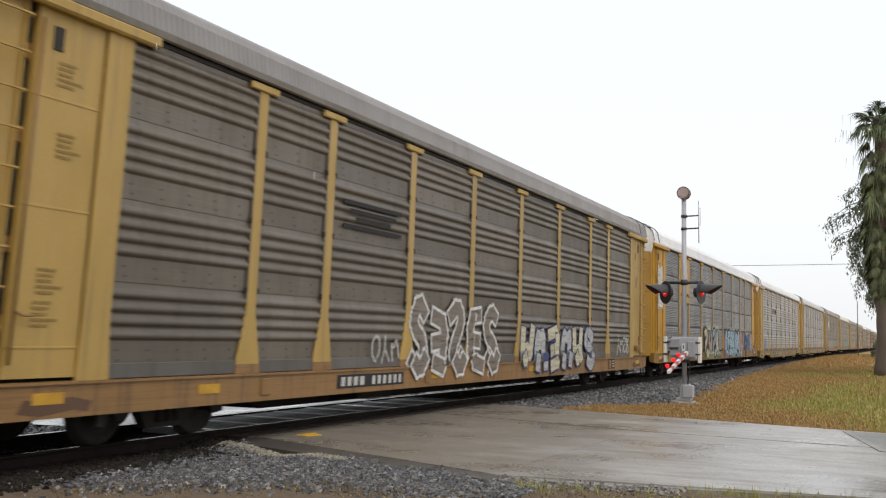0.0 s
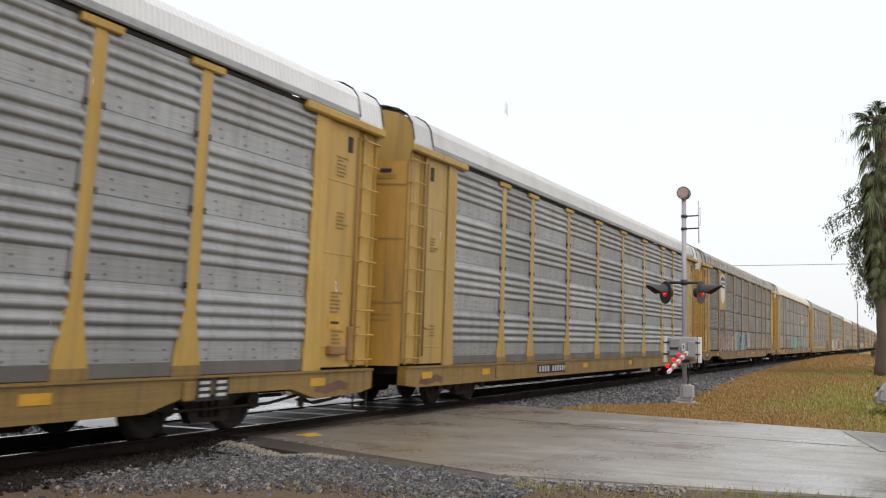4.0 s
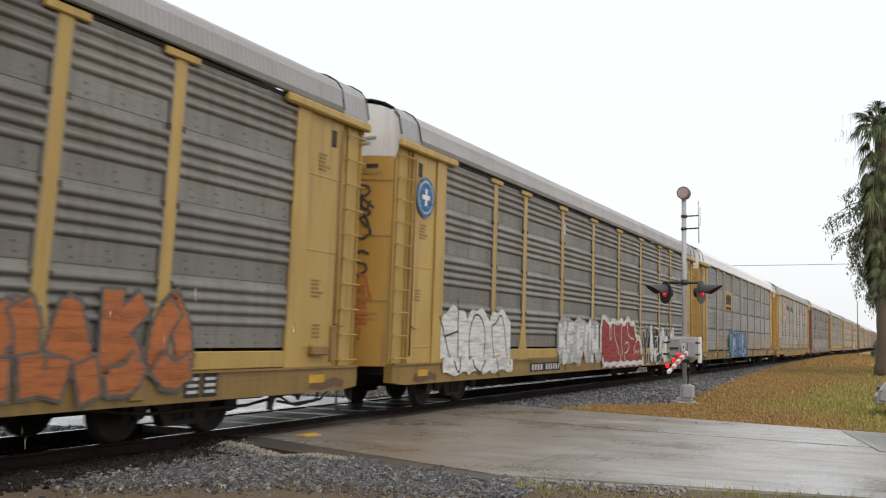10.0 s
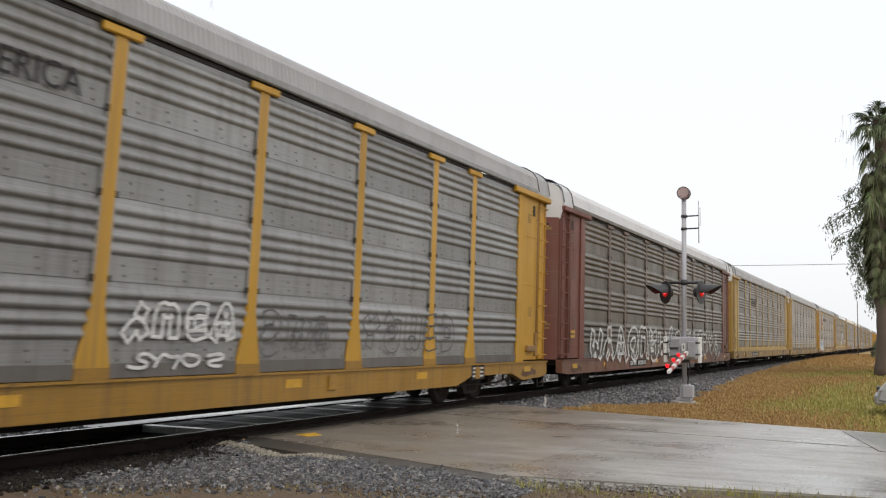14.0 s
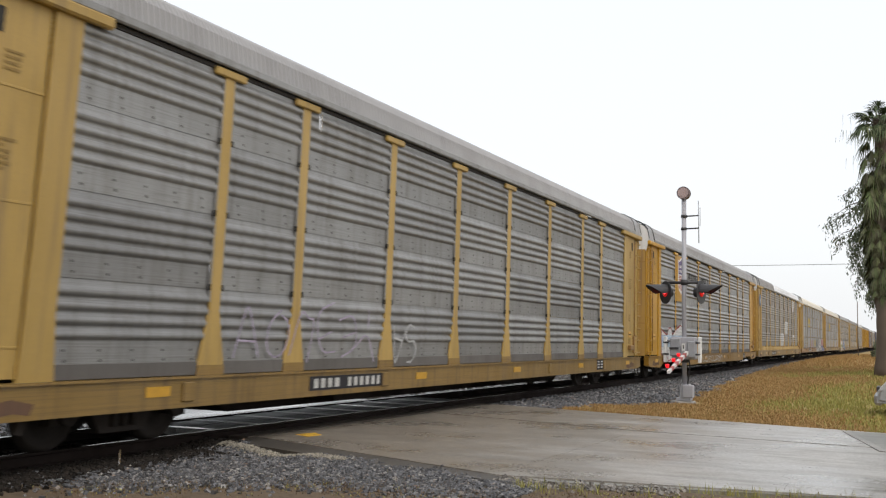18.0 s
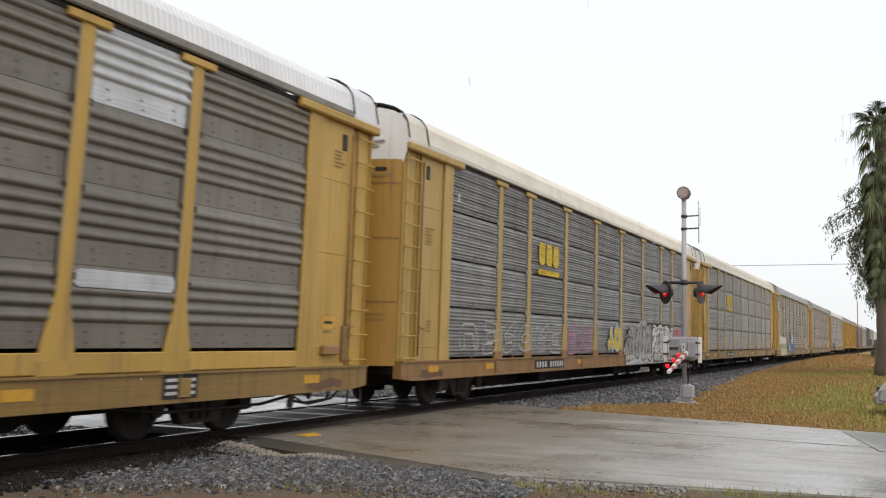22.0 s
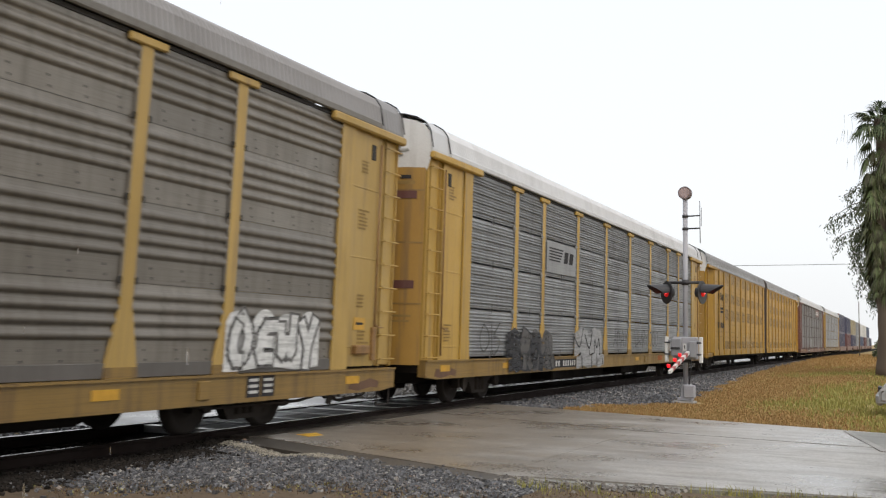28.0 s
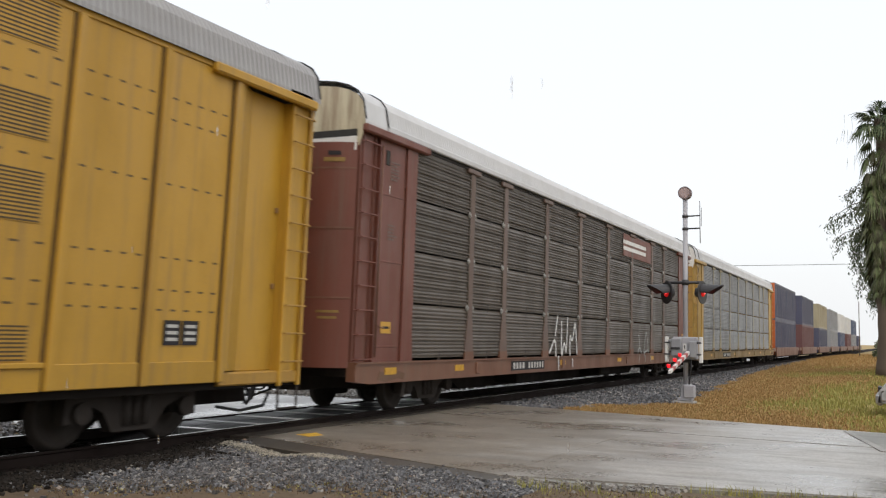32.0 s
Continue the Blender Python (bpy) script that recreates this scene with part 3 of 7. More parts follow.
ROOF = roof_mesh(-BODY + 0.75, BODY - 0.75, "roof")
ROOF_HALF = roof_mesh(-BODY + 0.75, -4.9, "roof"), roof_mesh(-4.9, BODY - 0.75, "roof", depth=0.006)
ROOF_CAP = roof_mesh(0.0, 0.8, "roof_cap", rib=0.8, depth=0.0, crown=5.68)


def end_panel_mesh():
    """The plain plate between end post and ladder, with its pressed edge and slot."""
    out = [(-0.05, 0.86), (0.03, 0.86)]
    for z in (1.16, 2.62, 3.78):
        out += [(0.03, z), (0.037, z + 0.004), (0.037, z + 0.026), (0.03, z + 0.03)]
    bm = prism(out + [(0.03, EAVE - 0.1), (-0.05, EAVE - 0.1)], "y", -0.48, 0.48)
    return mesh_of(bm, "end_panel", [YELLOW])


def end_door_mesh(top):
    """Clamshell end doors: a leaf that bows out from corner to corner."""
    n, verts, faces = 10, [], []
    for i in range(n + 1):
        a = -1 + 2 * i / n
        y = 0.30 * (1 - abs(a) ** 3)
        verts += [(1.40 * a, y, 0.83), (1.40 * a, y, top)]
    for i in range(n):
        faces.append((2 * i, 2 * i + 1, 2 * i + 3, 2 * i + 2))
    return raw("end_door", verts, faces, [YELLOW], smooth=True)


def door_strip(c, w, z, h, mat):
    """A flat mark on the bowed end door."""
    xs = [c - w / 2 + w * i / 4 for i in range(5)]
    return raw("door_lettering", [(x, 0.30 * (1 - abs(x / 1.4) ** 3) + 0.008, z + d) for x in xs for d in (0.0, h)], [(2 * i, 2 * i + 1, 2 * i + 3, 2 * i + 2) for i in range(4)], [mat])


DOOR_SEAM = raw("seam", [(1.40 * (-1 + 0.2 * i), 0.30 * (1 - abs(-1 + 0.2 * i) ** 3) + 0.012, z) for i in range(11) for z in (0.0, 0.03)], [(2 * i, 2 * i + 1, 2 * i + 3, 2 * i + 2) for i in range(10)], [SILL_RUST])
END_PANEL, END_DOOR = end_panel_mesh(), end_door_mesh(4.55)
END_CAP = raw("end_cap", [(x, 0.0, z) for x, z in roof_profile(5.60)] + [(1.42, 0.0, 4.5), (-1.42, 0.0, 4.5)],
              [(0, 1, 2, 3, 4, 5, 6, 7, 8, 9, 10, 11, 12, 13, 14, 16, 15)], [WHITE_PAINT])
CAP_RIM = mesh_of(tube([(x * 1.01, 0, z + 0.02) for x, z in roof_profile(5.66)[1:-1]], 0.012, 6), "roof_rim", [BLACK])


def sill_mesh(zt, zb, notch, name):
    """Side sill: a deep channel, its lower edge cut up at the ends, or over the trucks where it is notched."""
    if notch:
        half = [(BODY, zb + 0.10), (13.3, zb + 0.04), (12.0, zb), (11.3, zb + notch), (9.0, zb + notch), (8.3, zb)]
    else:
        half = [(BODY, zb + 0.05), (13.2, zb)]
    out = [(-BODY, zt), (BODY, zt)] + half + [(-u, z) for u, z in half[::-1]]
    bm = bmesh.new()
    add_prism(bm, out, "x", FACE - 0.1, FACE + 0.07)
    add_box(bm, (FACE + 0.05, -BODY, zt - 0.03), (FACE + 0.10, BODY, zt))
    return mesh_of(bm, name, [SILL_RUST])


SILL["slat", True] = sill_mesh(0.92, 0.52, 0.17, "side_sill")
SILL["dotted", True] = sill_mesh(0.82, 0.40, 0.17, "side_sill")
SILL["slat"] = sill_mesh(0.92, 0.56, 0.0, "side_sill")
SILL["dotted"] = sill_mesh(0.82, 0.44, 0.0, "side_sill")
SILL["kick"] = sill_mesh(0.88, 0.50, 0.0, "side_sill")
LEDGE = {1.69: None, 2.635: None, 2.6: None}
KICK = {}
for w in LEDGE:
    bm = box((-0.01, -w / 2, 0.826), (0.016, w / 2, 0.997), 0.006)
    LEDGE[w] = mesh_of(bm, "ledge", [GALV])
    KICK[w] = mesh_of(box((0.0, -w / 2 + 0.04, 0.885), (0.03, w / 2 - 0.04, 1.12), 0.012), "kick_plate", [YELLOW])
DECK = mesh_of(box((-FACE + 0.1, -BODY + 0.05, 0.68), (FACE - 0.1, BODY - 0.05, 0.86)), "deck", [UNDER])
CENTRE_SILL = mesh_of(add_box(add_box(add_prism(box((-0.35, -BODY + 0.3, 0.42), (0.35, BODY - 0.3, 0.7), 0.02), [(-8.6, 0.7), (-7.4, 0.22), (7.4, 0.22), (8.6, 0.7)], "x", -0.6, 0.6), (-1.2, -5.4, 0.30), (1.2, -4.2, 0.66), 0.03), (0.5, 1.5, 0.3), (1.25, 2.6, 0.66), 0.05), "centre_sill", [UNDER])
FAR_WALL = mesh_of(box((-FACE, -P_END, 0.82), (-FACE + 0.06, P_END, EAVE)), "far_side_wall", [GALV])
EAVE_RAIL = mesh_of(box((FACE + 0.02, -BODY + 0.8, EAVE - 0.0), (FACE + 0.085, BODY - 0.8, EAVE + 0.12), 0.02), "eave_rail", [GALV])
# dark strip set under the eave as the shade of the gap
EAVE_SHADE = mesh_of(box((FACE - 0.02, -P_END, EAVE - 0.055), (FACE + 0.008, P_END, EAVE - 0.001)), "eave_gap", [DARK_FILL])
BAYS = [(-10.43, 2.6), (-8.06, 1.69), (-5.6875, 2.635), (-2.8434, 2.635), (0.0, 2.635), (2.8434, 2.635), (5.6875, 2.635), (8.06, 1.69), (10.43, 2.6)]


def bar(parent, x, y, z, w, h, mat, name="lettering"):
    """A plain plate of lettering on the side, centred at y, z."""
    me = mesh_of(box((0, -w / 2, -h / 2), (0.006, w / 2, h / 2)), name, [mat])
    return put(name, me, parent, (x, y, z))


def autorack(label, style, wall, roof, paint=YELLOW, sill=SILL_RUST, white_cap=True, roof_far=None, patches=(), post_paint=None, door_marks=False, cap_paint=None, notched=False):
    """An enclosed car carrier. Its origin is on the rail, at mid length; the side that is seen faces +x."""
    car = empty("autorack")
    tagged(car, label, "railway wagon", "wagons of the freight train")
    put("deck", DECK, car)
    put("centre_sill", CENTRE_SILL, car)
    for r in (0, 180):
        put("side_sill", SILL[(style, True) if notched else style], car, rot=(0, 0, r), mat=sill)
    for k in (-1, 1):
        truck(car, 10.06 * k)
        r = 0 if k == 1 else 180
        put("coupler", COUPLER, car, rot=(0, 0, r))
        put("brake_hose", HOSE, car, rot=(0, 0, r))
    if roof_far:
        put("roof", ROOF_HALF[0], car, mat=roof)
        put("roof", ROOF_HALF[1], car, mat=roof_far)
    else:
        put("roof", ROOF, car, mat=roof)
    for k in (-1, 1):
        y = k * (BODY - 0.78)
        put("roof_cap", ROOF_CAP, car, (0, y if k > 0 else y - 0.8 + 0.0, 0), mat=(roof_far or roof) if k > 0 else roof)
        put("roof_rim", CAP_RIM, car, (0, y, 0))
        put("roof_rim", CAP_RIM, car, (0, k * (BODY + 0.02), 0))
        cap = put("end_cap", END_CAP, car, (0, k * BODY, 0), mat=cap_paint or (WHITE_PAINT if white_cap else paint))
        door = put("end_door", END_DOOR, car, (0, k * BODY, 0), (0, 0, 0 if k > 0 else 180), mat=paint if paint is BROWN_PAINT else SHADED_GRIME)
        lines = [(4.33, 0.2, 0.07, MARK_DARK), (4.22, 0.34, 0.07, STENCIL_INK), (1.72, 0.36, 0.04, STENCIL_INK), (1.62, 0.3, 0.04, STENCIL_INK)]
        if door_marks:
            lines += [(3.95, 0.42, 0.15, DOOR_MARK), (2.25, 0.42, 0.15, DOOR_MARK)]
        for z, w, h, m in lines:
            put("door_lettering", door_strip(k * 1.06, w, z, h, m), door)
        for z in (1.95, 3.1, 4.1):
            put("seam", DOOR_SEAM, door, (0, 0, z), mat=sill)
    # the side that is seen: posts, sheets tier by tier, end panels, ladders
    for y in POSTS:
        p = put("post", POST[style], car, (FACE, y, 0), mat=post_paint or paint)
        put("head_bracket", BRACKET, p, (0.0, 0, 0), mat=post_paint or paint)
        put("foot", FOOT[style], p, mat=sill if style != "kick" else paint)
        put("flange", FLANGE, p, mat=wall)
    for i, (y, w) in enumerate(BAYS):
        for tier, me in enumerate(SHEETS[style, w]):
            put("side_sheet", me, car, (FACE - 0.01, y, 0), mat=dict(patches).get((i, tier), wall))
        if style == "dotted":
            put("ledge", LEDGE[w], car, (FACE, y, 0), mat=GRIME)
        if style == "kick":
            put("kick_plate", KICK[w], car, (FACE, y, 0), mat=paint)
    for k in (-1, 1):
        put("end_post", END_POST, car, (FACE, k * P_END, 0), mat=paint)
        put("end_panel", END_PANEL, car, (FACE - 0.03, k * 12.55, 0), (0, 0, 0), mat=paint)
        put("end_beam", END_BEAM, car, (FACE, k * 12.5, 0), mat=paint)
        put("ladder", LADDER, car, (FACE - 0.02, k * 13.4, 0), mat=paint)
        cor = box((FACE - 0.16, min(k * 13.14, k * 13.64), 0.86), (FACE - 0.03, max(k * 13.14, k * 13.64), EAVE - 0.1), 0.02)
        part("corner_plate", cor, paint, car)
        # a dark strip paints the shade between panel and ladder
        part("door_gap", box((FACE - 0.2, min(k * 12.98, k * 13.14), 0.9), (FACE - 0.13, max(k * 12.98, k * 13.14), EAVE - 0.14)), DARK_FILL, car)
    put("far_side_wall", FAR_WALL, car, mat=wall)
    put("eave_rail", EAVE_RAIL, car, mat=wall if style != "slat" else roof)
    put("eave_rail", EAVE_RAIL, car, rot=(0, 0, 180), mat=wall)
    put("eave_gap", EAVE_SHADE, car)
    for k in (-1, 1):
        part("far_corner", box((-FACE - 0.01, k * 12.72 - 0.96, 0.84), (-FACE + 0.08, k * 12.72 + 0.96, EAVE)), paint, car)
    return car


# bright and dirty sheets and roofs
def walls(name, c, amount=0.45, dirt=(0.10, 0.085, 0.065), run=0.04):
    return wall_metal("sheets_" + name, c, dirt, amount, 0.8 if "slat" in name else 0.28, run)


W_DARK = walls("dark_brown", (0.148, 0.126, 0.1), 0.75)
W_MID = walls("mid_grey", (0.195, 0.183, 0.162), 0.65)
W_WARM = walls("warm_grey", (0.19, 0.172, 0.145), 0.6)
W_GREY = walls("grey", (0.27, 0.268, 0.26), 0.5)
W_LIGHT = walls("light_grey", (0.33, 0.333, 0.337), 0.35)
W_BROWN = walls("rust_brown", (0.095, 0.075, 0.057), 0.7)
W_NEW = walls("new_sheet", (0.5, 0.515, 0.53), 0.2)
W_SLAT = walls("slatted_grey", (0.25, 0.248, 0.243), 0.5)
W_SLAT_D = walls("slatted_dark", (0.205, 0.197, 0.18), 0.6)
W_SLAT_B = walls("slatted_brown", (0.195, 0.17, 0.138), 0.85, (0.07, 0.045, 0.03), 0.12)
W_SLAT_L = walls("slatted_light", (0.25, 0.255, 0.258), 0.4)
R_GREY = painted("grey_roof", (0.34, 0.335, 0.335), (0.2, 0.19, 0.18), 0.45, 0.4, groove=0.10512)
R_DARK = painted("dirty_grey_roof", (0.26, 0.25, 0.245), (0.14, 0.13, 0.12), 0.5, 0.5, groove=0.10512)
R_WHITE = painted("white_roof", (0.76, 0.77, 0.79), (0.55, 0.55, 0.54), 0.35, 0.4, groove=0.10512)
R_CREAM = painted("cream_roof", (0.66, 0.63, 0.55), (0.48, 0.45, 0.38), 0.45, 0.4, groove=0.10512)
R_STREAK = painted("streaked_roof", (0.46, 0.44, 0.42), (0.10, 0.07, 0.055), 0.6, 0.9, groove=0.10512, run=0.12)
R_PALE = painted("pale_grey_roof", (0.56, 0.565, 0.57), (0.42, 0.415, 0.41), 0.45, 0.4)

CARS = {}
CAP_CREAM = painted("rust_streaked_cream_cap", (0.6, 0.54, 0.38), (0.16, 0.08, 0.04), amount=0.9, run=0.06)
CAP_DIRTY = painted("dirty_beige_cap", (0.46, 0.40, 0.32), (0.2, 0.15, 0.1), amount=0.8)
CARS[0] = autorack("closed car carrier with dirty brown sheets and grey roof", "dotted", W_DARK, R_DARK, YELLOW_PALE)
CARS[1] = autorack("closed car carrier, silver slatted sides with bright graffiti", "slat", W_SLAT, R_WHITE, YELLOW_DEEP, SILL_GOLD)
CARS[2] = autorack("clean silver car carrier with white roof, yellow posts", "dotted", W_LIGHT, R_WHITE, YELLOW, SILL_PALE, notched=True)
CARS[3] = autorack("clean silver car carrier with yellow end cap", "dotted", W_LIGHT, R_PALE, YELLOW_PALE, SILL_PALE, white_cap=False)
CARS[4] = autorack("grimy slatted car carrier with streaked brown roof", "slat", W_SLAT_B, R_STREAK, YELLOW, SILL_RUST, notched=True)
CARS[5] = autorack("grey slatted car carrier with cream roof, turquoise graffiti", "slat", W_SLAT_D, R_CREAM, YELLOW_PALE, SILL_PALE)
CARS[6] = autorack("dull grey car carrier with faded graffiti along its foot", "kick", W_MID, R_GREY, YELLOW_PALE, SILL_PALE)
CARS[7] = autorack("dull grey car carrier with red and white graffiti", "kick", W_MID, R_GREY, YELLOW_PALE, SILL_PALE)
CARS[8] = autorack("grey slatted car carrier with white roof, blue graffiti", "slat", W_SLAT, R_WHITE, YELLOW_PALE, SILL_PALE)
CARS[9] = autorack("grey car carrier with golden yellow posts and grey roof", "dotted", W_GREY, R_GREY, YELLOW_DEEP, SILL_GOLD, notched=True)
CARS[10] = autorack("brown-ended car carrier with white outline graffiti", "dotted", W_DARK, R_PALE, BROWN_PAINT, SILL_BROWN, post_paint=BROWN_POST)
CARS[11] = autorack("dull car carrier with plain warm grey sheets", "kick", W_WARM, R_GREY, YELLOW_PALE, SILL_PALE)
CARS[12] = autorack("grey car carrier with pale yellow posts and grey roof", "dotted", W_GREY, R_GREY, YELLOW_PALE, SILL_PALE)
CARS[13] = autorack("grey car carrier with white graffiti and golden posts", "dotted", W_GREY, R_GREY, YELLOW_DEEP, SILL_GOLD, notched=True)
CARS[14] = autorack("warm grey car carrier, roof half grey half white", "kick", W_WARM, R_DARK, YELLOW, SILL_PALE, roof_far=R_WHITE,
                    patches=(((4, 0), W_NEW), ((5, 1), W_NEW), ((7, 3), W_NEW)))
CARS[15] = autorack("silver slatted car carrier with cream roof, faded tags", "slat", W_SLAT, R_CREAM, YELLOW_PALE, SILL_RUST)
CARS[16] = autorack("silver slatted car carrier with cream roof, yellow posts", "slat", W_SLAT, R_CREAM, YELLOW, SILL_PALE, patches=(((2, 2), W_GREY),))
CARS[17] = autorack("warm grey car carrier with colourful graffiti along its foot", "dotted", W_WARM, R_GREY, YELLOW_PALE, SILL_PALE, cap_paint=CAP_DIRTY)
CARS[18] = autorack("dirty grey car carrier with a white tag near its end", "dotted", W_WARM, R_DARK, YELLOW_PALE, SILL_PALE)
CARS[19] = autorack("silver slatted car carrier with pale roof, white graffiti", "slat", W_SLAT_L, R_PALE, YELLOW, SILL_PALE, door_marks=True)
CARS[21] = autorack("brown car carrier with slatted dark sides, patched white roof", "slat", W_BROWN, R_PALE, BROWN_PAINT, SILL_BROWN, post_paint=BROWN_POST, cap_paint=CAP_CREAM)
CARS[22] = autorack("silver car carrier with pale roof and yellow ends", "slat", W_SLAT_L, R_PALE, YELLOW, SILL_PALE, post_paint=POST_PALE)
OFFSET = {n: n * PITCH for n in CARS}
OFFSET[21], OFFSET[22] = 615.85, 644.45
# ---- two-unit articulated carrier ----
GOLD = painted("golden_yellow_paint", (0.44, 0.245, 0.02), amount=0.7)
LOUVRE_SHADE = plain("louvre_slit_shade", (0.075, 0.045, 0.012))


def louvre_mesh(w, h):
    """A framed bank of pressed slits, their shade laid on as dark strips."""
    bm = box((0, -w / 2, -h / 2), (0.008, w / 2, h / 2))
    n = max(4, int(h / 0.042))
    for i in range(n):
        z = -h / 2 + h * (i + 0.5) / n
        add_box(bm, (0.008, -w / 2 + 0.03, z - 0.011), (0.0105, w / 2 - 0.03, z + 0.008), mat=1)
    return mesh_of(bm, "louvre", [GOLD, LOUVRE_SHADE])


def long_sheet_mesh(w):
    """Flat side sheet with rows of short air slots, their shade painted dark."""
    bm = box((0.0, -w / 2, 1.0), (0.03, w / 2, EAVE - 0.02))
    for z in (4.22, 3.95, 3.15, 2.25, 1.86, 1.62):
        for i in range(5):
            y = -w / 2 + w * (i + 0.5) / 5
            h = min(0.06, w * 0.04)
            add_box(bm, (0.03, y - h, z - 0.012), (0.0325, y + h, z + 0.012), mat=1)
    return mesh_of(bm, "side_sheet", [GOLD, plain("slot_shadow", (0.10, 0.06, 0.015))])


def articulated():
    car = empty("articulated_autorack")
    tagged(car, "yellow two-unit articulated car carrier with louvred sides", "railway wagon", "wagons of the freight train")
    bay = 1.85
    sheet_me = long_sheet_mesh(bay - 0.2)
    # a dark strip along each post paints its shadow line
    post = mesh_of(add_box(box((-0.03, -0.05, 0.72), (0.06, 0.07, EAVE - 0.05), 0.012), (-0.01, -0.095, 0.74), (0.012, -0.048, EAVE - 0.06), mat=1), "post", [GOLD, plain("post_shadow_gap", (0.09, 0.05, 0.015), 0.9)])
    foot = mesh_of(add_box(box((0, -bay / 2 + 0.08, 0.72), (0.035, bay / 2 - 0.08, 1.0)), (0.0, -bay / 2 + 0.07, 0.96), (0.07, bay / 2 - 0.07, 1.02), 0.01), "foot_plate", [GOLD])
    sheet_end = long_sheet_mesh(1.24)
    joint_sheet = long_sheet_mesh(0.84)
    joint_foot = mesh_of(box((0, -0.42, 0.72), (0.03, 0.42, 0.99), 0.01), "foot_plate", [GOLD])
    JOINT_STENCIL = bmesh.new()
    for row, w in enumerate((0.3, 0.22, 0.34, 0.16, 0.26)):
        add_box(JOINT_STENCIL, (0, -w / 2, -0.08 * row - 0.016), (0.004, w / 2, -0.08 * row + 0.016))
    JOINT_STENCIL = mesh_of(JOINT_STENCIL, "stencil", [MARK_DARK])
    foot_end = mesh_of(box((0, -0.63, 0.72), (0.045, 0.63, 1.0), 0.01), "foot_plate", [GOLD])
    lv = [(louvre_mesh(1.30, 0.50), 4.55), (louvre_mesh(1.30, 0.48), 3.55), (louvre_mesh(1.30, 0.55), 2.72), (louvre_mesh(1.30, 0.38), 1.22)]
    roof_me = roof_mesh(-10.15, 10.15, "roof")
    for unit in (-1, 1):
        c = unit * 10.78
        put("roof", roof_me, car, (0, c, 0), mat=R_GREY)
        part("top_rail", box((FACE - 0.03, c - 10.15, EAVE - 0.06), (FACE + 0.02, c + 10.15, EAVE + 0.02), 0.008), GOLD, car)
        part("deck", box((-1.38, c - 10.3, 0.62), (1.38, c + 10.3, 0.74)), UNDER, car)
        part("centre_sill", box((-0.5, c - 10.3, 0.34), (0.5, c + 10.3, 0.62), 0.02), UNDER, car)
        part("far_side_wall", box((-FACE, c - 10.2, 0.72), (-FACE + 0.06, c + 10.2, EAVE)), GOLD, car)
        for i in range(10):
            y = unit * (1.5 + bay * (i + 0.5)) if i < 8 else unit * (16.3 + 1.42 * (i - 7.5))
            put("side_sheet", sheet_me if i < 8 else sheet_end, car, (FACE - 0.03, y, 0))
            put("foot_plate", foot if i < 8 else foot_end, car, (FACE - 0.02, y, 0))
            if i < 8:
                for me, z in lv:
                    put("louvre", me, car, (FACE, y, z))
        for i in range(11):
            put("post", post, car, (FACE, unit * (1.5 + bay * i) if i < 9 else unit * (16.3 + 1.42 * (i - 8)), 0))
        put("side_sheet", joint_sheet, car, (FACE - 0.03, unit * 1.03, 0))
        put("foot_plate", joint_foot, car, (FACE - 0.02, unit * 1.03, 0))
        tagged(put("stencil", JOINT_STENCIL, car, (FACE + 0.004, unit * 1.05, 1.5)), kind="stuff")
        e = unit * 20.4
        put("end_beam", END_BEAM, car, (FACE, e - unit * 0.62, 0), mat=GOLD)
        # jamb that slants in to the recessed plate, then the flush ladder bay
        part("jamb", prism([(FACE + 0.02, unit * 19.2), (FACE + 0.02, unit * 19.3), (FACE - 0.16, unit * 19.72), (FACE - 0.22, unit * 19.72), (FACE - 0.1, unit * 19.2)], "z", 0.86, EAVE - 0.12), GOLD, car)
        part("end_plate", box((FACE - 0.22, min(unit * 19.7, unit * 20.56), 0.84), (FACE - 0.17, max(unit * 19.7, unit * 20.56), EAVE - 0.1), 0.012), GOLD, car)
        part("corner_plate", box((FACE - 0.2, min(unit * 20.54, unit * 21.06), 0.8), (FACE - 0.05, max(unit * 20.54, unit * 21.06), EAVE - 0.1), 0.012), GOLD, car)
        for rail in (20.56, 21.04):
            part("ladder_rail", box((FACE - 0.05, unit * rail - 0.035, 0.62), (FACE + 0.01, unit * rail + 0.035, EAVE - 0.12), 0.01), GOLD, car)
        put("ladder", LADDER, car, (FACE - 0.03, unit * 20.8, 0), mat=SHADED_GRIME)
        for zz in (2.0, 3.1):
            part("latch", box((FACE - 0.17, unit * 20.45 - 0.03, zz), (FACE - 0.13, unit * 20.45 + 0.03, zz + 0.08), 0.008), SILL_RUST, car)
        part("end_step", tube([(FACE - 0.02, unit * 20.56, 0.64), (FACE - 0.02, unit * 20.56, 0.3), (FACE - 0.02, unit * 21.04, 0.3), (FACE - 0.02, unit * 21.04, 0.64)], 0.02, 6), TRUCK, car)
        put("end_door", END_DOOR, car, (0, unit * 21.1, 0), (0, 0, 0 if unit > 0 else 180), mat=SHADED_GRIME)
        put("end_cap", END_CAP, car, (0, unit * 21.1, 0))
        put("roof_cap", ROOF_CAP, car, (0, unit * 20.85 - (0.8 if unit < 0 else 0.0) - unit * 0.5, 0), mat=R_GREY)
        put("roof_rim", CAP_RIM, car, (0, unit * 21.12, 0))
        part("end_sill", box((-1.4, min(e - unit * 1.2, e + unit * 0.7), 0.66), (FACE - 0.02, max(e - unit * 1.2, e + unit * 0.7), 0.84), 0.02), SHADED_GRIME, car)
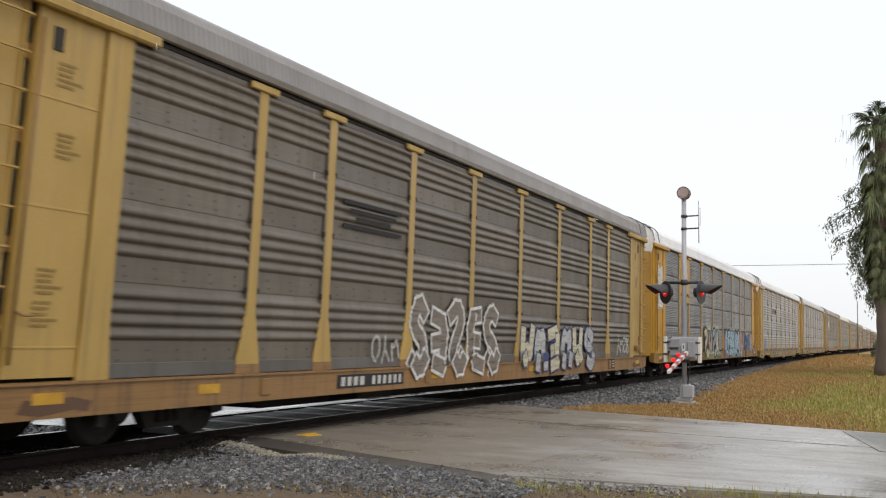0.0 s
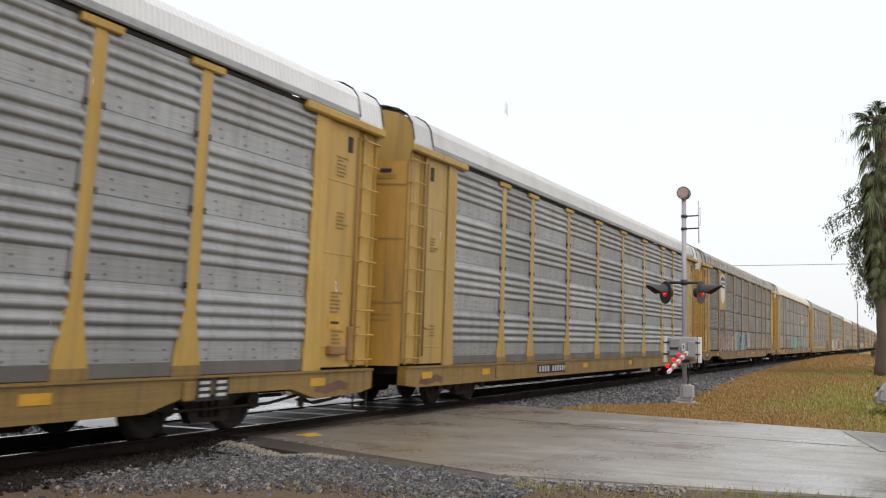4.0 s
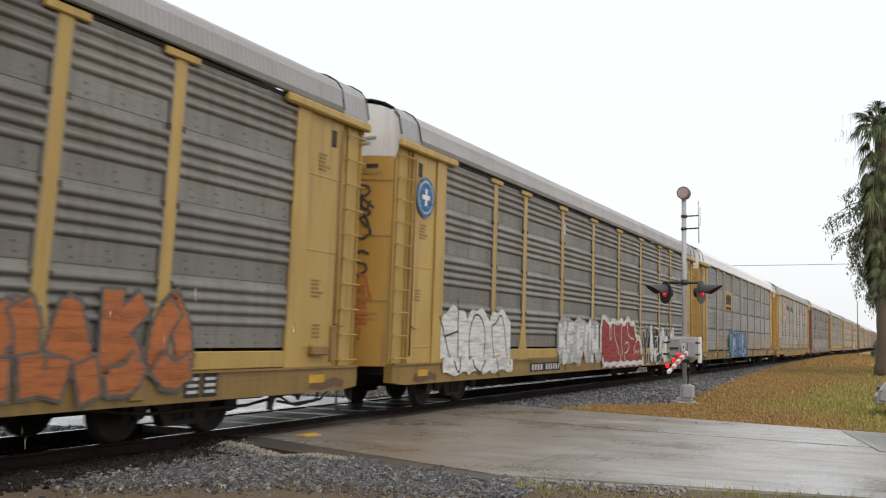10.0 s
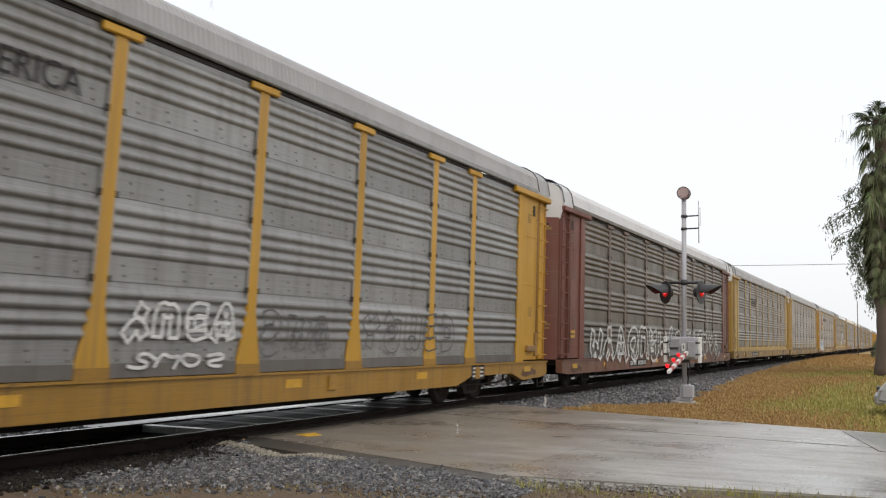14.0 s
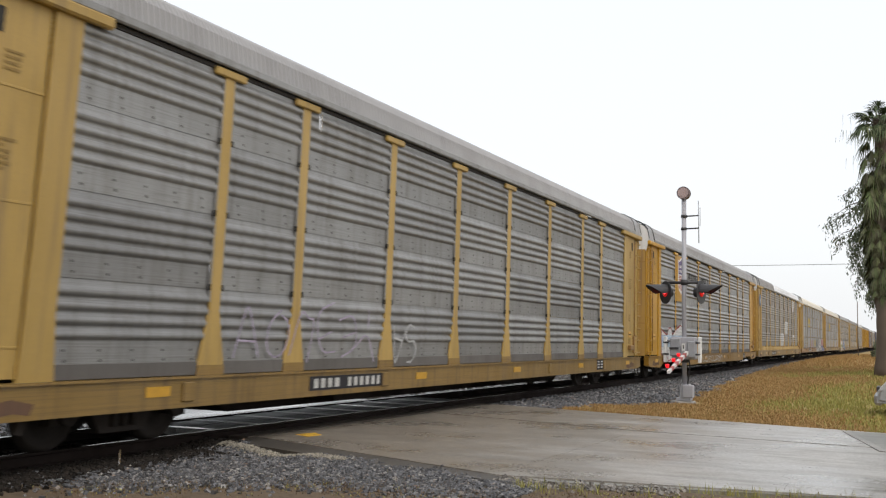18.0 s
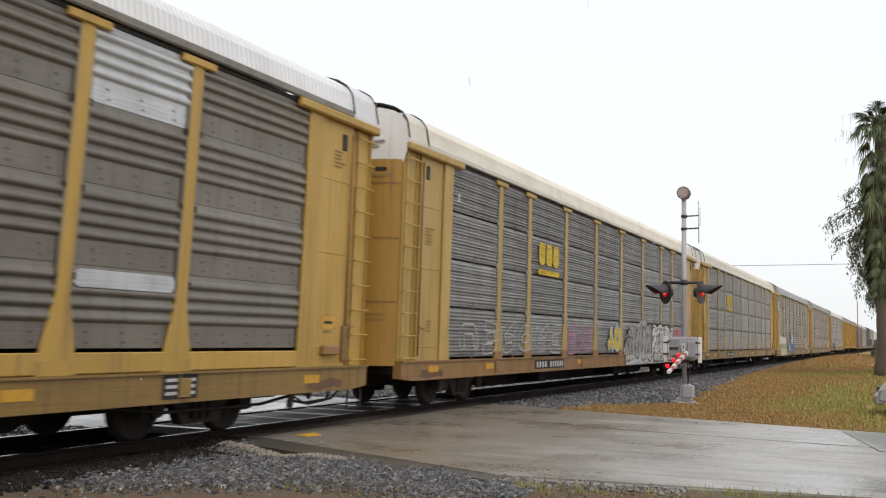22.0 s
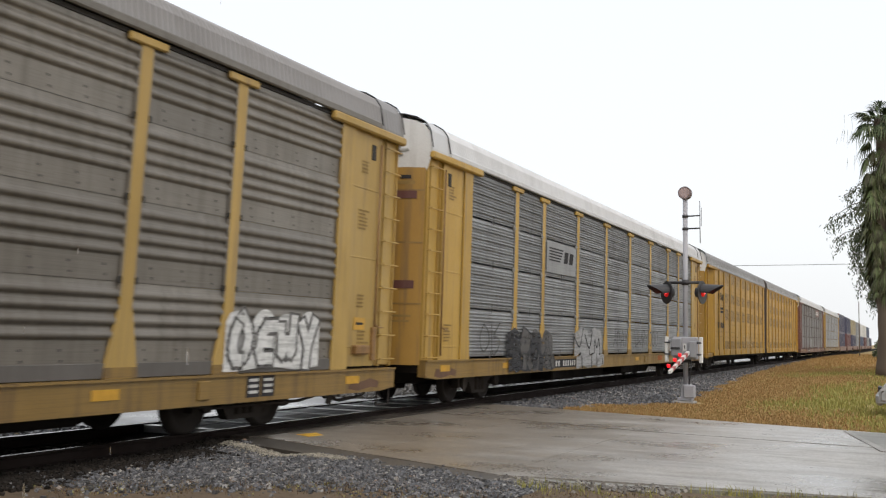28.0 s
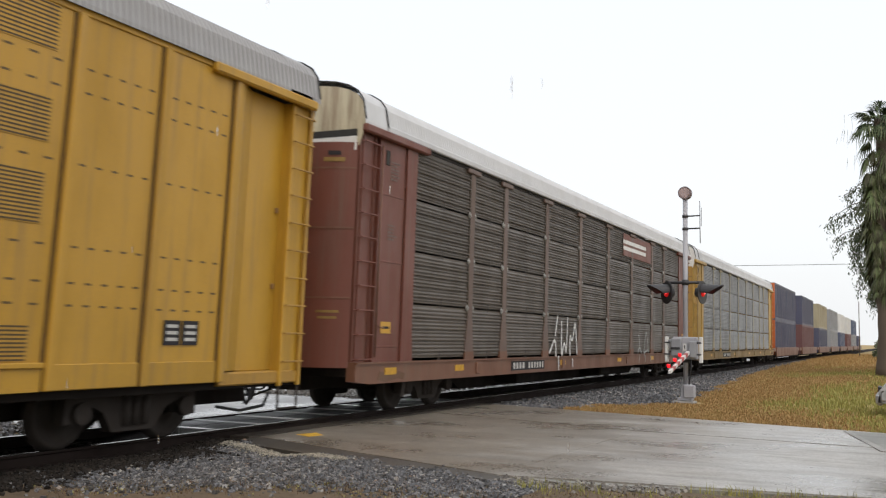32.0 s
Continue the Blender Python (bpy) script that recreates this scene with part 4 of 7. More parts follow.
        truck(car, unit * 18.1)
        put("coupler", COUPLER, car, (0, unit * 7.5, 0), (0, 0, 0 if unit > 0 else 180))
        put("brake_hose", HOSE, car, (0, unit * 7.5, 0), (0, 0, 0 if unit > 0 else 180))
    truck(car, 0.0)
    # dark bellows between the units
    bm = bmesh.new()
    prof = roof_profile(5.66)
    ring = [(1.43, 0.72)] + [(x * 0.97, z) for x, z in prof] + [(-1.43, 0.72)]
    n = 8
    rows_ = []
    for j in range(n + 1):
        y = -0.62 + 1.24 * j / n
        k = 1.0 if j % 2 == 0 else 0.965
        rows_.append([bm.verts.new((x * k, y, z if z < 1 else 0.7 + (z - 0.7) * (1.0 if j % 2 == 0 else 0.99))) for x, z in ring])
    for q, s in zip(rows_, rows_[1:]):
        for i in range(len(ring) - 1):
            bm.faces.new((q[i], s[i], s[i + 1], q[i + 1]))
    part("bellows", bm, painted("dark_bellows_rubber", (0.055, 0.041, 0.035), (0.10, 0.075, 0.06), 0.9, spec=0.1), car, "dark brown ribbed bellows")
    return car


CARS[20] = articulated()
OFFSET[20] = 579.6

# ---- container wagons at the train's far end ----
def container_mesh(length, name):
    bm = box((-1.22, -length / 2, 0), (1.22, length / 2, 2.59), 0.02)
    n = int(length / 0.45)
    for i in range(n):
        y = -length / 2 + 0.3 + (length - 0.6) * i / (n - 1)
        add_box(bm, (1.22, y - 0.09, 0.16), (1.25, y + 0.09, 2.42))
    for y in (-length / 2, length / 2 - 0.15):
        add_box(bm, (1.2, y, 0.0), (1.27, y + 0.15, 2.59))
    for z in (0.0, 2.46):
        add_box(bm, (1.2, -length / 2, z), (1.265, length / 2, z + 0.13))
    return mesh_of(bm, name, [GALV])


# paints greyed so that their colour carries the haze of distance
BOX_PAINT = {k: painted(k + "_container_paint", c, amount=0.5) for k, c in (("navy", (0.06, 0.065, 0.11)), ("maroon", (0.14, 0.055, 0.055)), ("blue", (0.07, 0.095, 0.16)), ("tan", (0.33, 0.29, 0.19)), ("white", (0.6, 0.6, 0.58)), ("grey", (0.28, 0.29, 0.3)), ("orange", (0.5, 0.12, 0.03)))}
BOX_LONG, BOX_SHORT = container_mesh(14.6, "container"), container_mesh(12.19, "container")


def well_wagon():
    car = empty("well_wagon")
    tagged(car, "rust-brown well wagon with low side beams", "railway wagon", "container wagons")
    bm = bmesh.new()
    for x in (-1.42, 1.30):
        add_box(bm, (x, -7.6, 0.42), (x + 0.12, 7.6, 1.05), 0.02)
    part("side_beam", bm, SILL_BROWN, car)
    part("well_floor", box((-1.3, -7.6, 0.34), (1.3, 7.6, 0.42)), UNDER, car)
    for k in (-1, 1):
        part("platform", box((-1.35, k * 8.35 - 0.85, 0.75), (1.35, k * 8.35 + 0.85, 1.0), 0.03), SILL_BROWN, car)
        truck(car, k * 8.6)
        put("coupler", COUPLER, car, (0, -k * 4.6, 0), (0, 0, 0 if k > 0 else 180))
    return car


LOADS = [("navy", "navy", 1), ("maroon", "navy", 0), ("navy", "tan", 0), ("grey", "grey", 1), ("blue", "white", 0), ("maroon", "white", 0), ("grey", "blue", 1), ("navy", None, 0)]
first_well = well_wagon()
for i, (low, top, long) in enumerate(LOADS):
    if i == 0:
        well = first_well
    else:
        well = copy_thing(first_well, Matrix.Identity(4))
        for o in well.children_recursive:
            if o.name.startswith("wheelset"):
                SPINNING[1 if o.location.y > 0 else -1].append(o)
    y = 668.9 + 19.1 * i
    CARS[30 + 3 * i], OFFSET[30 + 3 * i] = well, y
    for level, c in ((0, low), (1, top)):
        if c:
            b = put("shipping_container", BOX_LONG if long else BOX_SHORT, None, mat=BOX_PAINT[c])
            tagged(b, c + " steel shipping container " + ("set down in a well wagon" if level == 0 else "stacked on top of another"), "container", "stacked containers")
            CARS[31 + 3 * i + level], OFFSET[31 + 3 * i + level] = b, y
            b["level"] = level
            if i == 0:
                part("end_doors", box((-1.2, -7.34, 0.05), (1.26, -7.302, 2.55), 0.01), BOX_PAINT["orange"], b, "orange-red end doors")
# ---- paint on the wagons: tags, emblems, stencils ----
def sprayed(name, c):
    """Thin worn spray paint that lets the sheet show through in streaks."""
    m, t, b = nodes(name, 0.65)
    n = noisy(t, 9.0)
    t.links.new(ramp(t, n, [(0.3, dim(c, 0.82)), (0.7, dim(c, 1.1))]), b.inputs["Base Color"])
    worn = noisy(t, 1.0, (4, 1.2, 14), 5.0, 0.7)
    t.links.new(ramp(t, worn, [(0.32, (0.5,) * 3), (0.54, (0.95,) * 3)]), b.inputs["Alpha"])
    return m


INK = {k: sprayed(k + "_spray_paint", c) for k, c in (("white", (0.66, 0.66, 0.64)), ("grey_white", (0.46, 0.46, 0.45)), ("faint_grey", (0.36, 0.36, 0.355)), ("black", (0.03, 0.03, 0.033)), ("charcoal", (0.10, 0.095, 0.09)), ("cream", (0.58, 0.54, 0.38)), ("teal", (0.12, 0.33, 0.36)), ("turquoise", (0.17, 0.46, 0.43)), ("pale_blue", (0.38, 0.52, 0.6)), ("sky", (0.42, 0.53, 0.66)), ("blue", (0.03, 0.14, 0.32)), ("navy", (0.03, 0.05, 0.16)), ("pink", (0.46, 0.2, 0.33)), ("rose", (0.45, 0.16, 0.16)), ("red", (0.30, 0.035, 0.03)), ("orange", (0.42, 0.13, 0.035)), ("olive", (0.26, 0.27, 0.08)), ("lime", (0.33, 0.42, 0.12)), ("lilac", (0.42, 0.36, 0.46)), ("purple", (0.15, 0.11, 0.27)), ("denim", (0.13, 0.17, 0.33)), ("peach", (0.46, 0.33, 0.26)), ("yellow", (0.6, 0.42, 0.04)), ("grey_brown", (0.2, 0.17, 0.14)))}

STROKES = [  # loose letter-like strokes in a unit cell
    [[(0.85, 0.85), (0.45, 1.0), (0.15, 0.75), (0.35, 0.52), (0.75, 0.45), (0.85, 0.2), (0.5, 0.0), (0.12, 0.12)]],
    [[(0.15, 0.0), (0.15, 0.95), (0.55, 0.8), (0.85, 0.95), (0.85, 0.0)]],
    [[(0.5, 0.98), (0.15, 0.75), (0.12, 0.25), (0.5, 0.02), (0.88, 0.25), (0.85, 0.75), (0.5, 0.98)]],
    [[(0.9, 0.95), (0.2, 0.9), (0.15, 0.05), (0.9, 0.08)], [(0.18, 0.5), (0.75, 0.52)]],
    [[(0.1, 0.0), (0.45, 1.0), (0.6, 0.95), (0.92, 0.0)], [(0.25, 0.35), (0.78, 0.38)]],
    [[(0.15, 0.0), (0.18, 1.0), (0.7, 0.95), (0.85, 0.7), (0.6, 0.5), (0.2, 0.48), (0.9, 0.0)]],
    [[(0.1, 0.95), (0.5, 0.45), (0.9, 0.98)], [(0.5, 0.45), (0.42, 0.0)]],
    [[(0.12, 0.95), (0.2, 0.1), (0.5, 0.55), (0.8, 0.08), (0.9, 0.98)]],
]


STYLE = {n: "slat" for n in (1, 4, 5, 8, 15, 16, 19, 21, 22)}
STYLE.update({n: "kick" for n in (6, 7, 11, 14)})


def side_x(u, z):
    """How far out the side stands at that place: sheet, post or sill."""
    if z < 0.9:
        return FACE + 0.104
    for p in POSTS:
        w = 0.11 + 0.15 * max(0.0, min(1.0, (1.75 - z) / 0.8))
        if abs(u - p) < w + 0.02:
            return FACE + 0.04
    if abs(abs(u) - P_END) < 0.27:
        return FACE + 0.041
    return FACE + 0.034


def ribbon(verts, faces, pts, wide, lift, flat=None):
    """A painted stroke that follows the relief of the side."""
    for k, ((a, b), (c, d)) in enumerate(zip(pts, pts[1:])):
        run = math.hypot(c - a, d - b)
        if run < 1e-4:
            continue
        n = max(1, int(run / 0.11))
        tx, tz = (c - a) / run, (d - b) / run
        nx, nz = -tz * wide / 2, tx * wide / 2
        for i in range(n):
            s, e = i / n, (i + 1) / n
            ua, za, ub, zb = a + (c - a) * s, b + (d - b) * s, a + (c - a) * e, b + (d - b) * e
            if i == 0:
                ua, za = ua - tx * wide * 0.35, za - tz * wide * 0.35
            if i == n - 1:
                ub, zb = ub + tx * wide * 0.35, zb + tz * wide * 0.35
            x = (flat if flat is not None else side_x((ua + ub) / 2, (za + zb) / 2)) + lift + 0.0004 * (k % 6)
            q = len(verts)
            verts += [(x, ua + nx, za + nz), (x, ua - nx, za - nz), (x, ub - nx, zb - nz), (x, ub + nx, zb + nz)]
            faces.append((q, q + 1, q + 2, q + 3))


def blob(verts, faces, u0, u1, z0, z1, rng, lift, jag=0.12, pieces=1, flat=None):
    """A filled patch with an uneven upper and lower outline, in narrow strips."""
    n = max(6, int((u1 - u0) / 0.08))
    ph = rng.uniform(0, 6.28, 3)
    for i in range(n):
        a, b = u0 + (u1 - u0) * i / n, u0 + (u1 - u0) * (i + 1) / n
        def edge(u):
            f = (u - u0) / (u1 - u0)
            bump = abs(math.sin(f * math.pi * pieces + 0.001)) ** 0.5
            return z0 + jag * 0.4 * (1 + math.sin(9 * f + ph[0])) * (z1 - z0) * 0.6, z0 + (z1 - z0) * (1 - jag * 2 * (1 - bump)) - jag * 0.5 * (z1 - z0) * (1 + math.sin(14 * f + ph[1])) * 0.5
        (la, ha), (lb, hb) = edge(a), edge(b)
        m = max(2, int((z1 - z0) / 0.3))
        for j in range(m):
            f0, f1 = j / m, (j + 1) / m
            pts = [(a, la + (ha - la) * f0), (b, lb + (hb - lb) * f0), (b, lb + (hb - lb) * f1), (a, la + (ha - la) * f1)]
            x = (flat if flat is not None else side_x((a + b) / 2, sum(p[1] for p in pts) / 4)) + lift
            q = len(verts)
            verts += [(x, u, z) for u, z in pts]
            faces.append((q, q + 1, q + 2, q + 3))


def soften(pts, times):
    """Round a line off at its corners."""
    for _ in range(times):
        soft_ = [pts[0]]
        for p, q in zip(pts, pts[1:]):
            soft_ += [(p[0] * 0.75 + q[0] * 0.25, p[1] * 0.75 + q[1] * 0.25), (p[0] * 0.25 + q[0] * 0.75, p[1] * 0.25 + q[1] * 0.75)]
        pts = soft_ + [pts[-1]]
    return pts


def beside(pts, d):
    """The line that runs along pts at the distance d."""
    out = []
    for k, p in enumerate(pts):
        a, b = pts[max(0, k - 1)], pts[min(len(pts) - 1, k + 1)]
        run = math.hypot(b[0] - a[0], b[1] - a[1]) + 1e-6
        out.append((p[0] - (b[1] - a[1]) / run * d, p[1] + (b[0] - a[0]) / run * d))
    return out


def spray(n, layers):
    """Put the painted layers on wagon n, one part for each colour."""
    low = {"slat": 0.575, "kick": 0.515}.get(STYLE.get(n), 0.455)
    for (k, c), (v, f) in sorted(layers.items()):
        v = [(x, u, max(z, low)) for x, u, z in v]
        tagged(put("graffiti", raw("graffiti", v, f, [INK[c]]), CARS[n], label=c.replace("_", " ") + " spray-paint graffiti"), kind="stuff")


def tag(n, u0, u1, z0, z1, fill=None, line="white", back=None, letters=4, stroke=0.16, edge=0.05, seed=0, flat=None, hollow=0.0):
    """A graffiti piece on wagon n: a backing, letter-like shapes and their outlines. Filled letters are fat and close;
    hollow ones are outlines of that width."""
    rng = np.random.default_rng(1000 * n + seed + 7)
    layers = {}
    def layer(c, k):
        return layers.setdefault((k, c), ([], []))
    if back:
        for k, c in enumerate(back):
            w = (u1 - u0) / len(back)
            blob(*layer(c, 0), u0 + w * k - 0.05, u0 + w * (k + 1) + 0.05, z0, z1, rng, 0.002 + 0.0012 * k, pieces=max(1, letters // len(back)), flat=flat)
    w = (u1 - u0) / letters
    fat = max(stroke, 0.3 * min(w, 1.1)) if fill else hollow
    pad = fat / 2 / w
    for i in range(letters):
        lean, hgt = rng.uniform(-0.1, 0.16), rng.uniform(0.86, 1.0)
        spin = rng.uniform(-0.14, 0.14) if fill or hollow else rng.uniform(-0.4, 0.4)
        flip, turn = rng.random() < 0.35, rng.random() < 0.35
        for s in STROKES[int(rng.integers(len(STROKES)))]:
            pts = []
            for a, b in s:
                a, b = (1 - a if flip else a) + rng.normal(0, 0.04), (1 - b if turn else b) + rng.normal(0, 0.04)
                a, b = 0.5 + (a - 0.5) * math.cos(spin) - (b - 0.5) * math.sin(spin), 0.5 + (a - 0.5) * math.sin(spin) + (b - 0.5) * math.cos(spin)
                pts.append((u0 + w * (i + pad * 0.7 + (1 - pad * 1.4) * a + lean * b), z0 + fat / 2 + (z1 - z0 - fat) * (0.02 + 0.96 * b * hgt)))
            pts = soften(pts, 1 if fill else 2)
            if fill:
                f = fill if isinstance(fill, str) else fill[i % len(fill)]
                ribbon(*layer(line, 1), pts, fat + 2 * edge, 0.006, flat)
                ribbon(*layer(f, 2), pts, fat, 0.009, flat)
            elif hollow:
                for d in (-hollow / 2, hollow / 2):
                    ribbon(*layer(line, 1), beside(pts, d), edge, 0.006, flat)
                for e, g in ((pts[0], pts[1]), (pts[-1], pts[-2])):
                    a, b = beside([e, g], hollow / 2)[0], beside([e, g], -hollow / 2)[0]
                    ribbon(*layer(line, 1), [a, b], edge, 0.006, flat)
            else:
                ribbon(*layer(line, 1), pts, edge * 0.7, 0.006, flat)
    spray(n, layers)


def piece(n, top, low, bands, edge=None, wide=0.08, lines=(), ink="white", thin=0.05):
    """A filled graffiti block on wagon n under the outline top, in bands of colour (upper limit, ink) from the bottom up;
    edge rims it, and lines are drawn across it."""
    layers = {}
    def layer(c, k):
        return layers.setdefault((k, c), ([], []))
    us, zs = [p[0] for p in top], [p[1] for p in top]
    cuts = sorted({us[0] + (us[-1] - us[0]) * i / 60 for i in range(61)} | set(us))
    for a, b in zip(cuts, cuts[1:]):
        ha, hb = float(np.interp(a + 1e-4, us, zs)), float(np.interp(b - 1e-4, us, zs))
        z0 = low
        for lim, c in bands:
            for z1 in sorted({min(lim, 0.9), min(lim, 1.75), lim}):
                if z1 <= z0 or z0 >= max(ha, hb):
                    continue
                verts, faces = layer(c, 0)
                x, q = side_x((a + b) / 2, (z0 + min(z1, max(ha, hb))) / 2) + 0.003, len(verts)
                verts += [(x, a, min(z0, ha)), (x, b, min(z0, hb)), (x, b, min(z1, hb)), (x, a, min(z1, ha))]
                faces.append((q, q + 1, q + 2, q + 3))
                z0 = z1
    if edge:
        rim = soften(list(top), 1)
        foot = low + wide / 2
        ribbon(*layer(edge, 1), [(us[0], foot), *rim, (us[-1], foot)], wide, 0.007)
        ribbon(*layer(edge, 1), [(us[0] + (us[-1] - us[0]) * i / 12, foot + (0.05 if i % 2 else 0.0)) for i in range(13)], wide, 0.007)
    for pts in lines:
        ribbon(*layer(ink, 2), soften(list(pts), 2), thin, 0.010)
    spray(n, layers)


tag(0, -5.63, -4.61, 0.93, 1.41, line="grey_white", letters=3, edge=0.07)
tag(0, -4.3, 0.08, 0.6, 2.1, fill="grey_brown", line="white", letters=5, stroke=0.2, edge=0.06, seed=1)
tag(0, 1.33, 7.4, 0.5, 1.85, fill=("cream", "grey_white"), line="navy", letters=6, stroke=0.2, edge=0.05, seed=2)
tag(0, 9.95, 11.5, 0.95, 1.5, line="white", letters=4, edge=0.07, seed=6)
piece(1, [(-3.75, 1.95), (-3.1, 2.1), (-2.4, 2.15), (-1.9, 1.9), (-1.4, 2.2), (-0.6, 2.12), (0.0, 2.15), (0.25, 1.6), (0.2, 1.1)], 0.6, [(0.8, "olive"), (1.0, "cream"), (1.55, "black"), (1.9, "teal"), (2.3, "cream")])
tag(1, -3.7, 0.1, 0.62, 2.05, fill=("cream", "peach", "pale_blue", "cream"), line="black", letters=4, stroke=0.2, edge=0.1)
piece(1, [(1.6, 1.5), (2.2, 1.85), (2.6, 1.7)], 0.62, [(2.1, "pink")])
piece(1, [(5.9, 1.9), (6.4, 1.95), (6.95, 1.75)], 0.62, [(0.95, "sky"), (2.1, "pink")])
tag(1, 1.9, 6.6, 0.62, 2.1, fill="pale_blue", line="black", back=("black", "pale_blue", "black"), letters=6, stroke=0.3, edge=0.045, seed=1)
tag(1, 7.2, 11.6, 0.75, 1.95, fill=("peach", "navy", "blue"), line="charcoal", back=("charcoal", "peach", "blue"), letters=4, stroke=0.25, edge=0.06, seed=2)
tag(1, -11.4, -7.2, 1.05, 1.75, line="charcoal", letters=8, edge=0.05, seed=3)
tag(1, -12.95, -12.15, 2.5, 4.2, line="charcoal", back=("white",), letters=2, edge=0.05, seed=4, flat=FACE + 0.03)
tag(2, -11.47, -10.2, 1.0, 1.7, line="denim", letters=3, edge=0.045, hollow=0.18)
tag(4, -8.86, -4.61, 0.85, 1.8, fill=("peach", "grey_white"), line="rose", letters=6, stroke=0.2, edge=0.03)
tag(4, -4.31, 1.2, 0.9, 1.95, fill=("grey_white", "teal", "charcoal"), line="grey_white", letters=7, stroke=0.2, edge=0.05, seed=1)
for j, (za, zb) in enumerate(((4.2, 4.62), (3.75, 4.1), (3.3, 3.7), (2.8, 3.2), (2.35, 2.7), (1.95, 2.25))):
    tag(4, -12.95, -12.25, za, zb, line="charcoal", letters=4 - j % 2, edge=0.045, seed=20 + j, flat=FACE + 0.012)
tag(5, -1.82, 0.4, 0.8, 1.95, line="teal", back=("turquoise", "turquoise", "turquoise"), letters=3, edge=0.06)
tag(5, 1.54, 4.22, 0.65, 1.8, fill=("lilac", "lime", "turquoise"), line="black", letters=3, stroke=0.34, edge=0.06, seed=1)
tag(5, 4.42, 7.8, 0.7, 1.65, fill=("olive", "grey_white"), line="purple", letters=4, stroke=0.2, edge=0.03, seed=2)
tag(5, 8.6, 11.2, 1.1, 1.7, line="turquoise", letters=5, edge=0.05, seed=4)
tag(5, -8.26, -4.36, 1.0, 1.7, line="charcoal", letters=6, edge=0.11, seed=3)
tag(6, -8.91, -4.25, 1.0, 1.95, line="faint_grey", letters=6, edge=0.04, hollow=0.2)
tag(6, -4.03, 1.06, 1.0, 1.9, line="grey_white", letters=6, edge=0.04, seed=1, hollow=0.24)
tag(6, -0.5, 1.06, 1.1, 1.7, line="charcoal", letters=3, edge=0.07, seed=5)
tag(6, 1.79, 5.8, 0.9, 1.7, fill="grey_white", line="charcoal", letters=6, stroke=0.15, edge=0.04, seed=2)
tag(6, 6.4, 9.6, 0.6, 1.85, fill="orange", line="charcoal", letters=4, stroke=0.3, edge=0.05, seed=3)
tag(7, -11.65, -8.02, 0.6, 2.0, line="black", back=("white", "white", "white"), letters=3, edge=0.06)
tag(7, -4.6, -0.81, 0.7, 2.0, fill="white", line="grey_white", back=("faint_grey", "grey_white", "faint_grey"), letters=5, stroke=0.16, edge=0.02, seed=1)
piece(7, [(-0.6, 1.7), (-0.42, 2.1), (0.32, 1.88), (0.45, 1.75), (0.6, 1.98), (1.4, 1.86), (1.75, 2.02), (2.0, 1.82), (2.55, 2.1), (2.95, 1.86), (3.35, 1.95), (3.62, 1.45), (4.0, 1.5), (4.28, 1.2)], 0.53, [(2.3, "red")], "white", 0.15,
      [[(0.34, 1.9), (0.36, 1.4), (0.5, 1.35), (0.52, 1.7)], [(0.85, 1.9), (0.9, 1.45), (1.25, 1.2), (1.45, 0.85), (1.3, 0.6)], [(1.78, 1.95), (1.7, 1.4), (1.85, 0.95), (1.95, 0.6)], [(2.15, 0.95), (2.5, 1.0), (2.75, 1.2), (2.45, 1.32), (2.2, 1.25)], [(2.5, 2.0), (2.45, 1.7), (2.7, 1.45), (3.3, 1.4)], [(3.3, 1.0), (3.6, 1.35), (4.0, 1.4)], [(3.4, 0.95), (3.6, 1.05), (3.75, 0.95), (4.0, 1.02)]])
tag(7, 4.54, 9.66, 0.6, 1.95, fill=("black", "white"), line="white", letters=6, stroke=0.24, edge=0.05, seed=3)
tag(8, -5.52, 0.6, 0.6, 1.95, fill=("teal", "sky", "denim"), line="navy", back=("blue", "blue", "blue"), letters=6, stroke=0.2, edge=0.07)
tag(8, -5.4, 0.5, 0.62, 1.0, line="sky", letters=6, edge=0.05, seed=7, hollow=0.2)
tag(8, -6.3, -5.4, 1.0, 1.7, line="black", letters=2, edge=0.08, seed=5)
tag(8, 1.1, 6.52, 1.0, 2.0, line="rose", letters=7, edge=0.07, seed=1)
tag(9, -1.09, 1.06, 1.2, 1.8, line="white", letters=4, edge=0.045, hollow=0.16)
tag(9, -0.9, 0.9, 0.92, 1.12, line="white", letters=4, edge=0.06, seed=6)
tag(9, 1.57, 3.51, 1.01, 1.75, line="charcoal", letters=3, edge=0.03, seed=1, hollow=0.2)
tag(9, 4.38, 8.2, 1.05, 1.85, line="charcoal", letters=5, edge=0.03, seed=2, hollow=0.22)
tag(9, -11.37, -9.37, 1.0, 1.75, fill="grey_white", line="charcoal", letters=3, stroke=0.1, edge=0.05, seed=3)
tag(9, -6.9, -4.5, 1.05, 1.6, line="charcoal", letters=4, edge=0.05, seed=4)
tag(10, -11.3, 10.4, 0.62, 1.95, line="white", letters=15, edge=0.085, hollow=0.34)
tag(12, -4.2, -3.1, 0.9, 1.6, line="grey_white", letters=2, edge=0.05)
tag(12, -8.6, -4.6, 1.0, 1.8, line="lilac", letters=6, edge=0.04, seed=1)
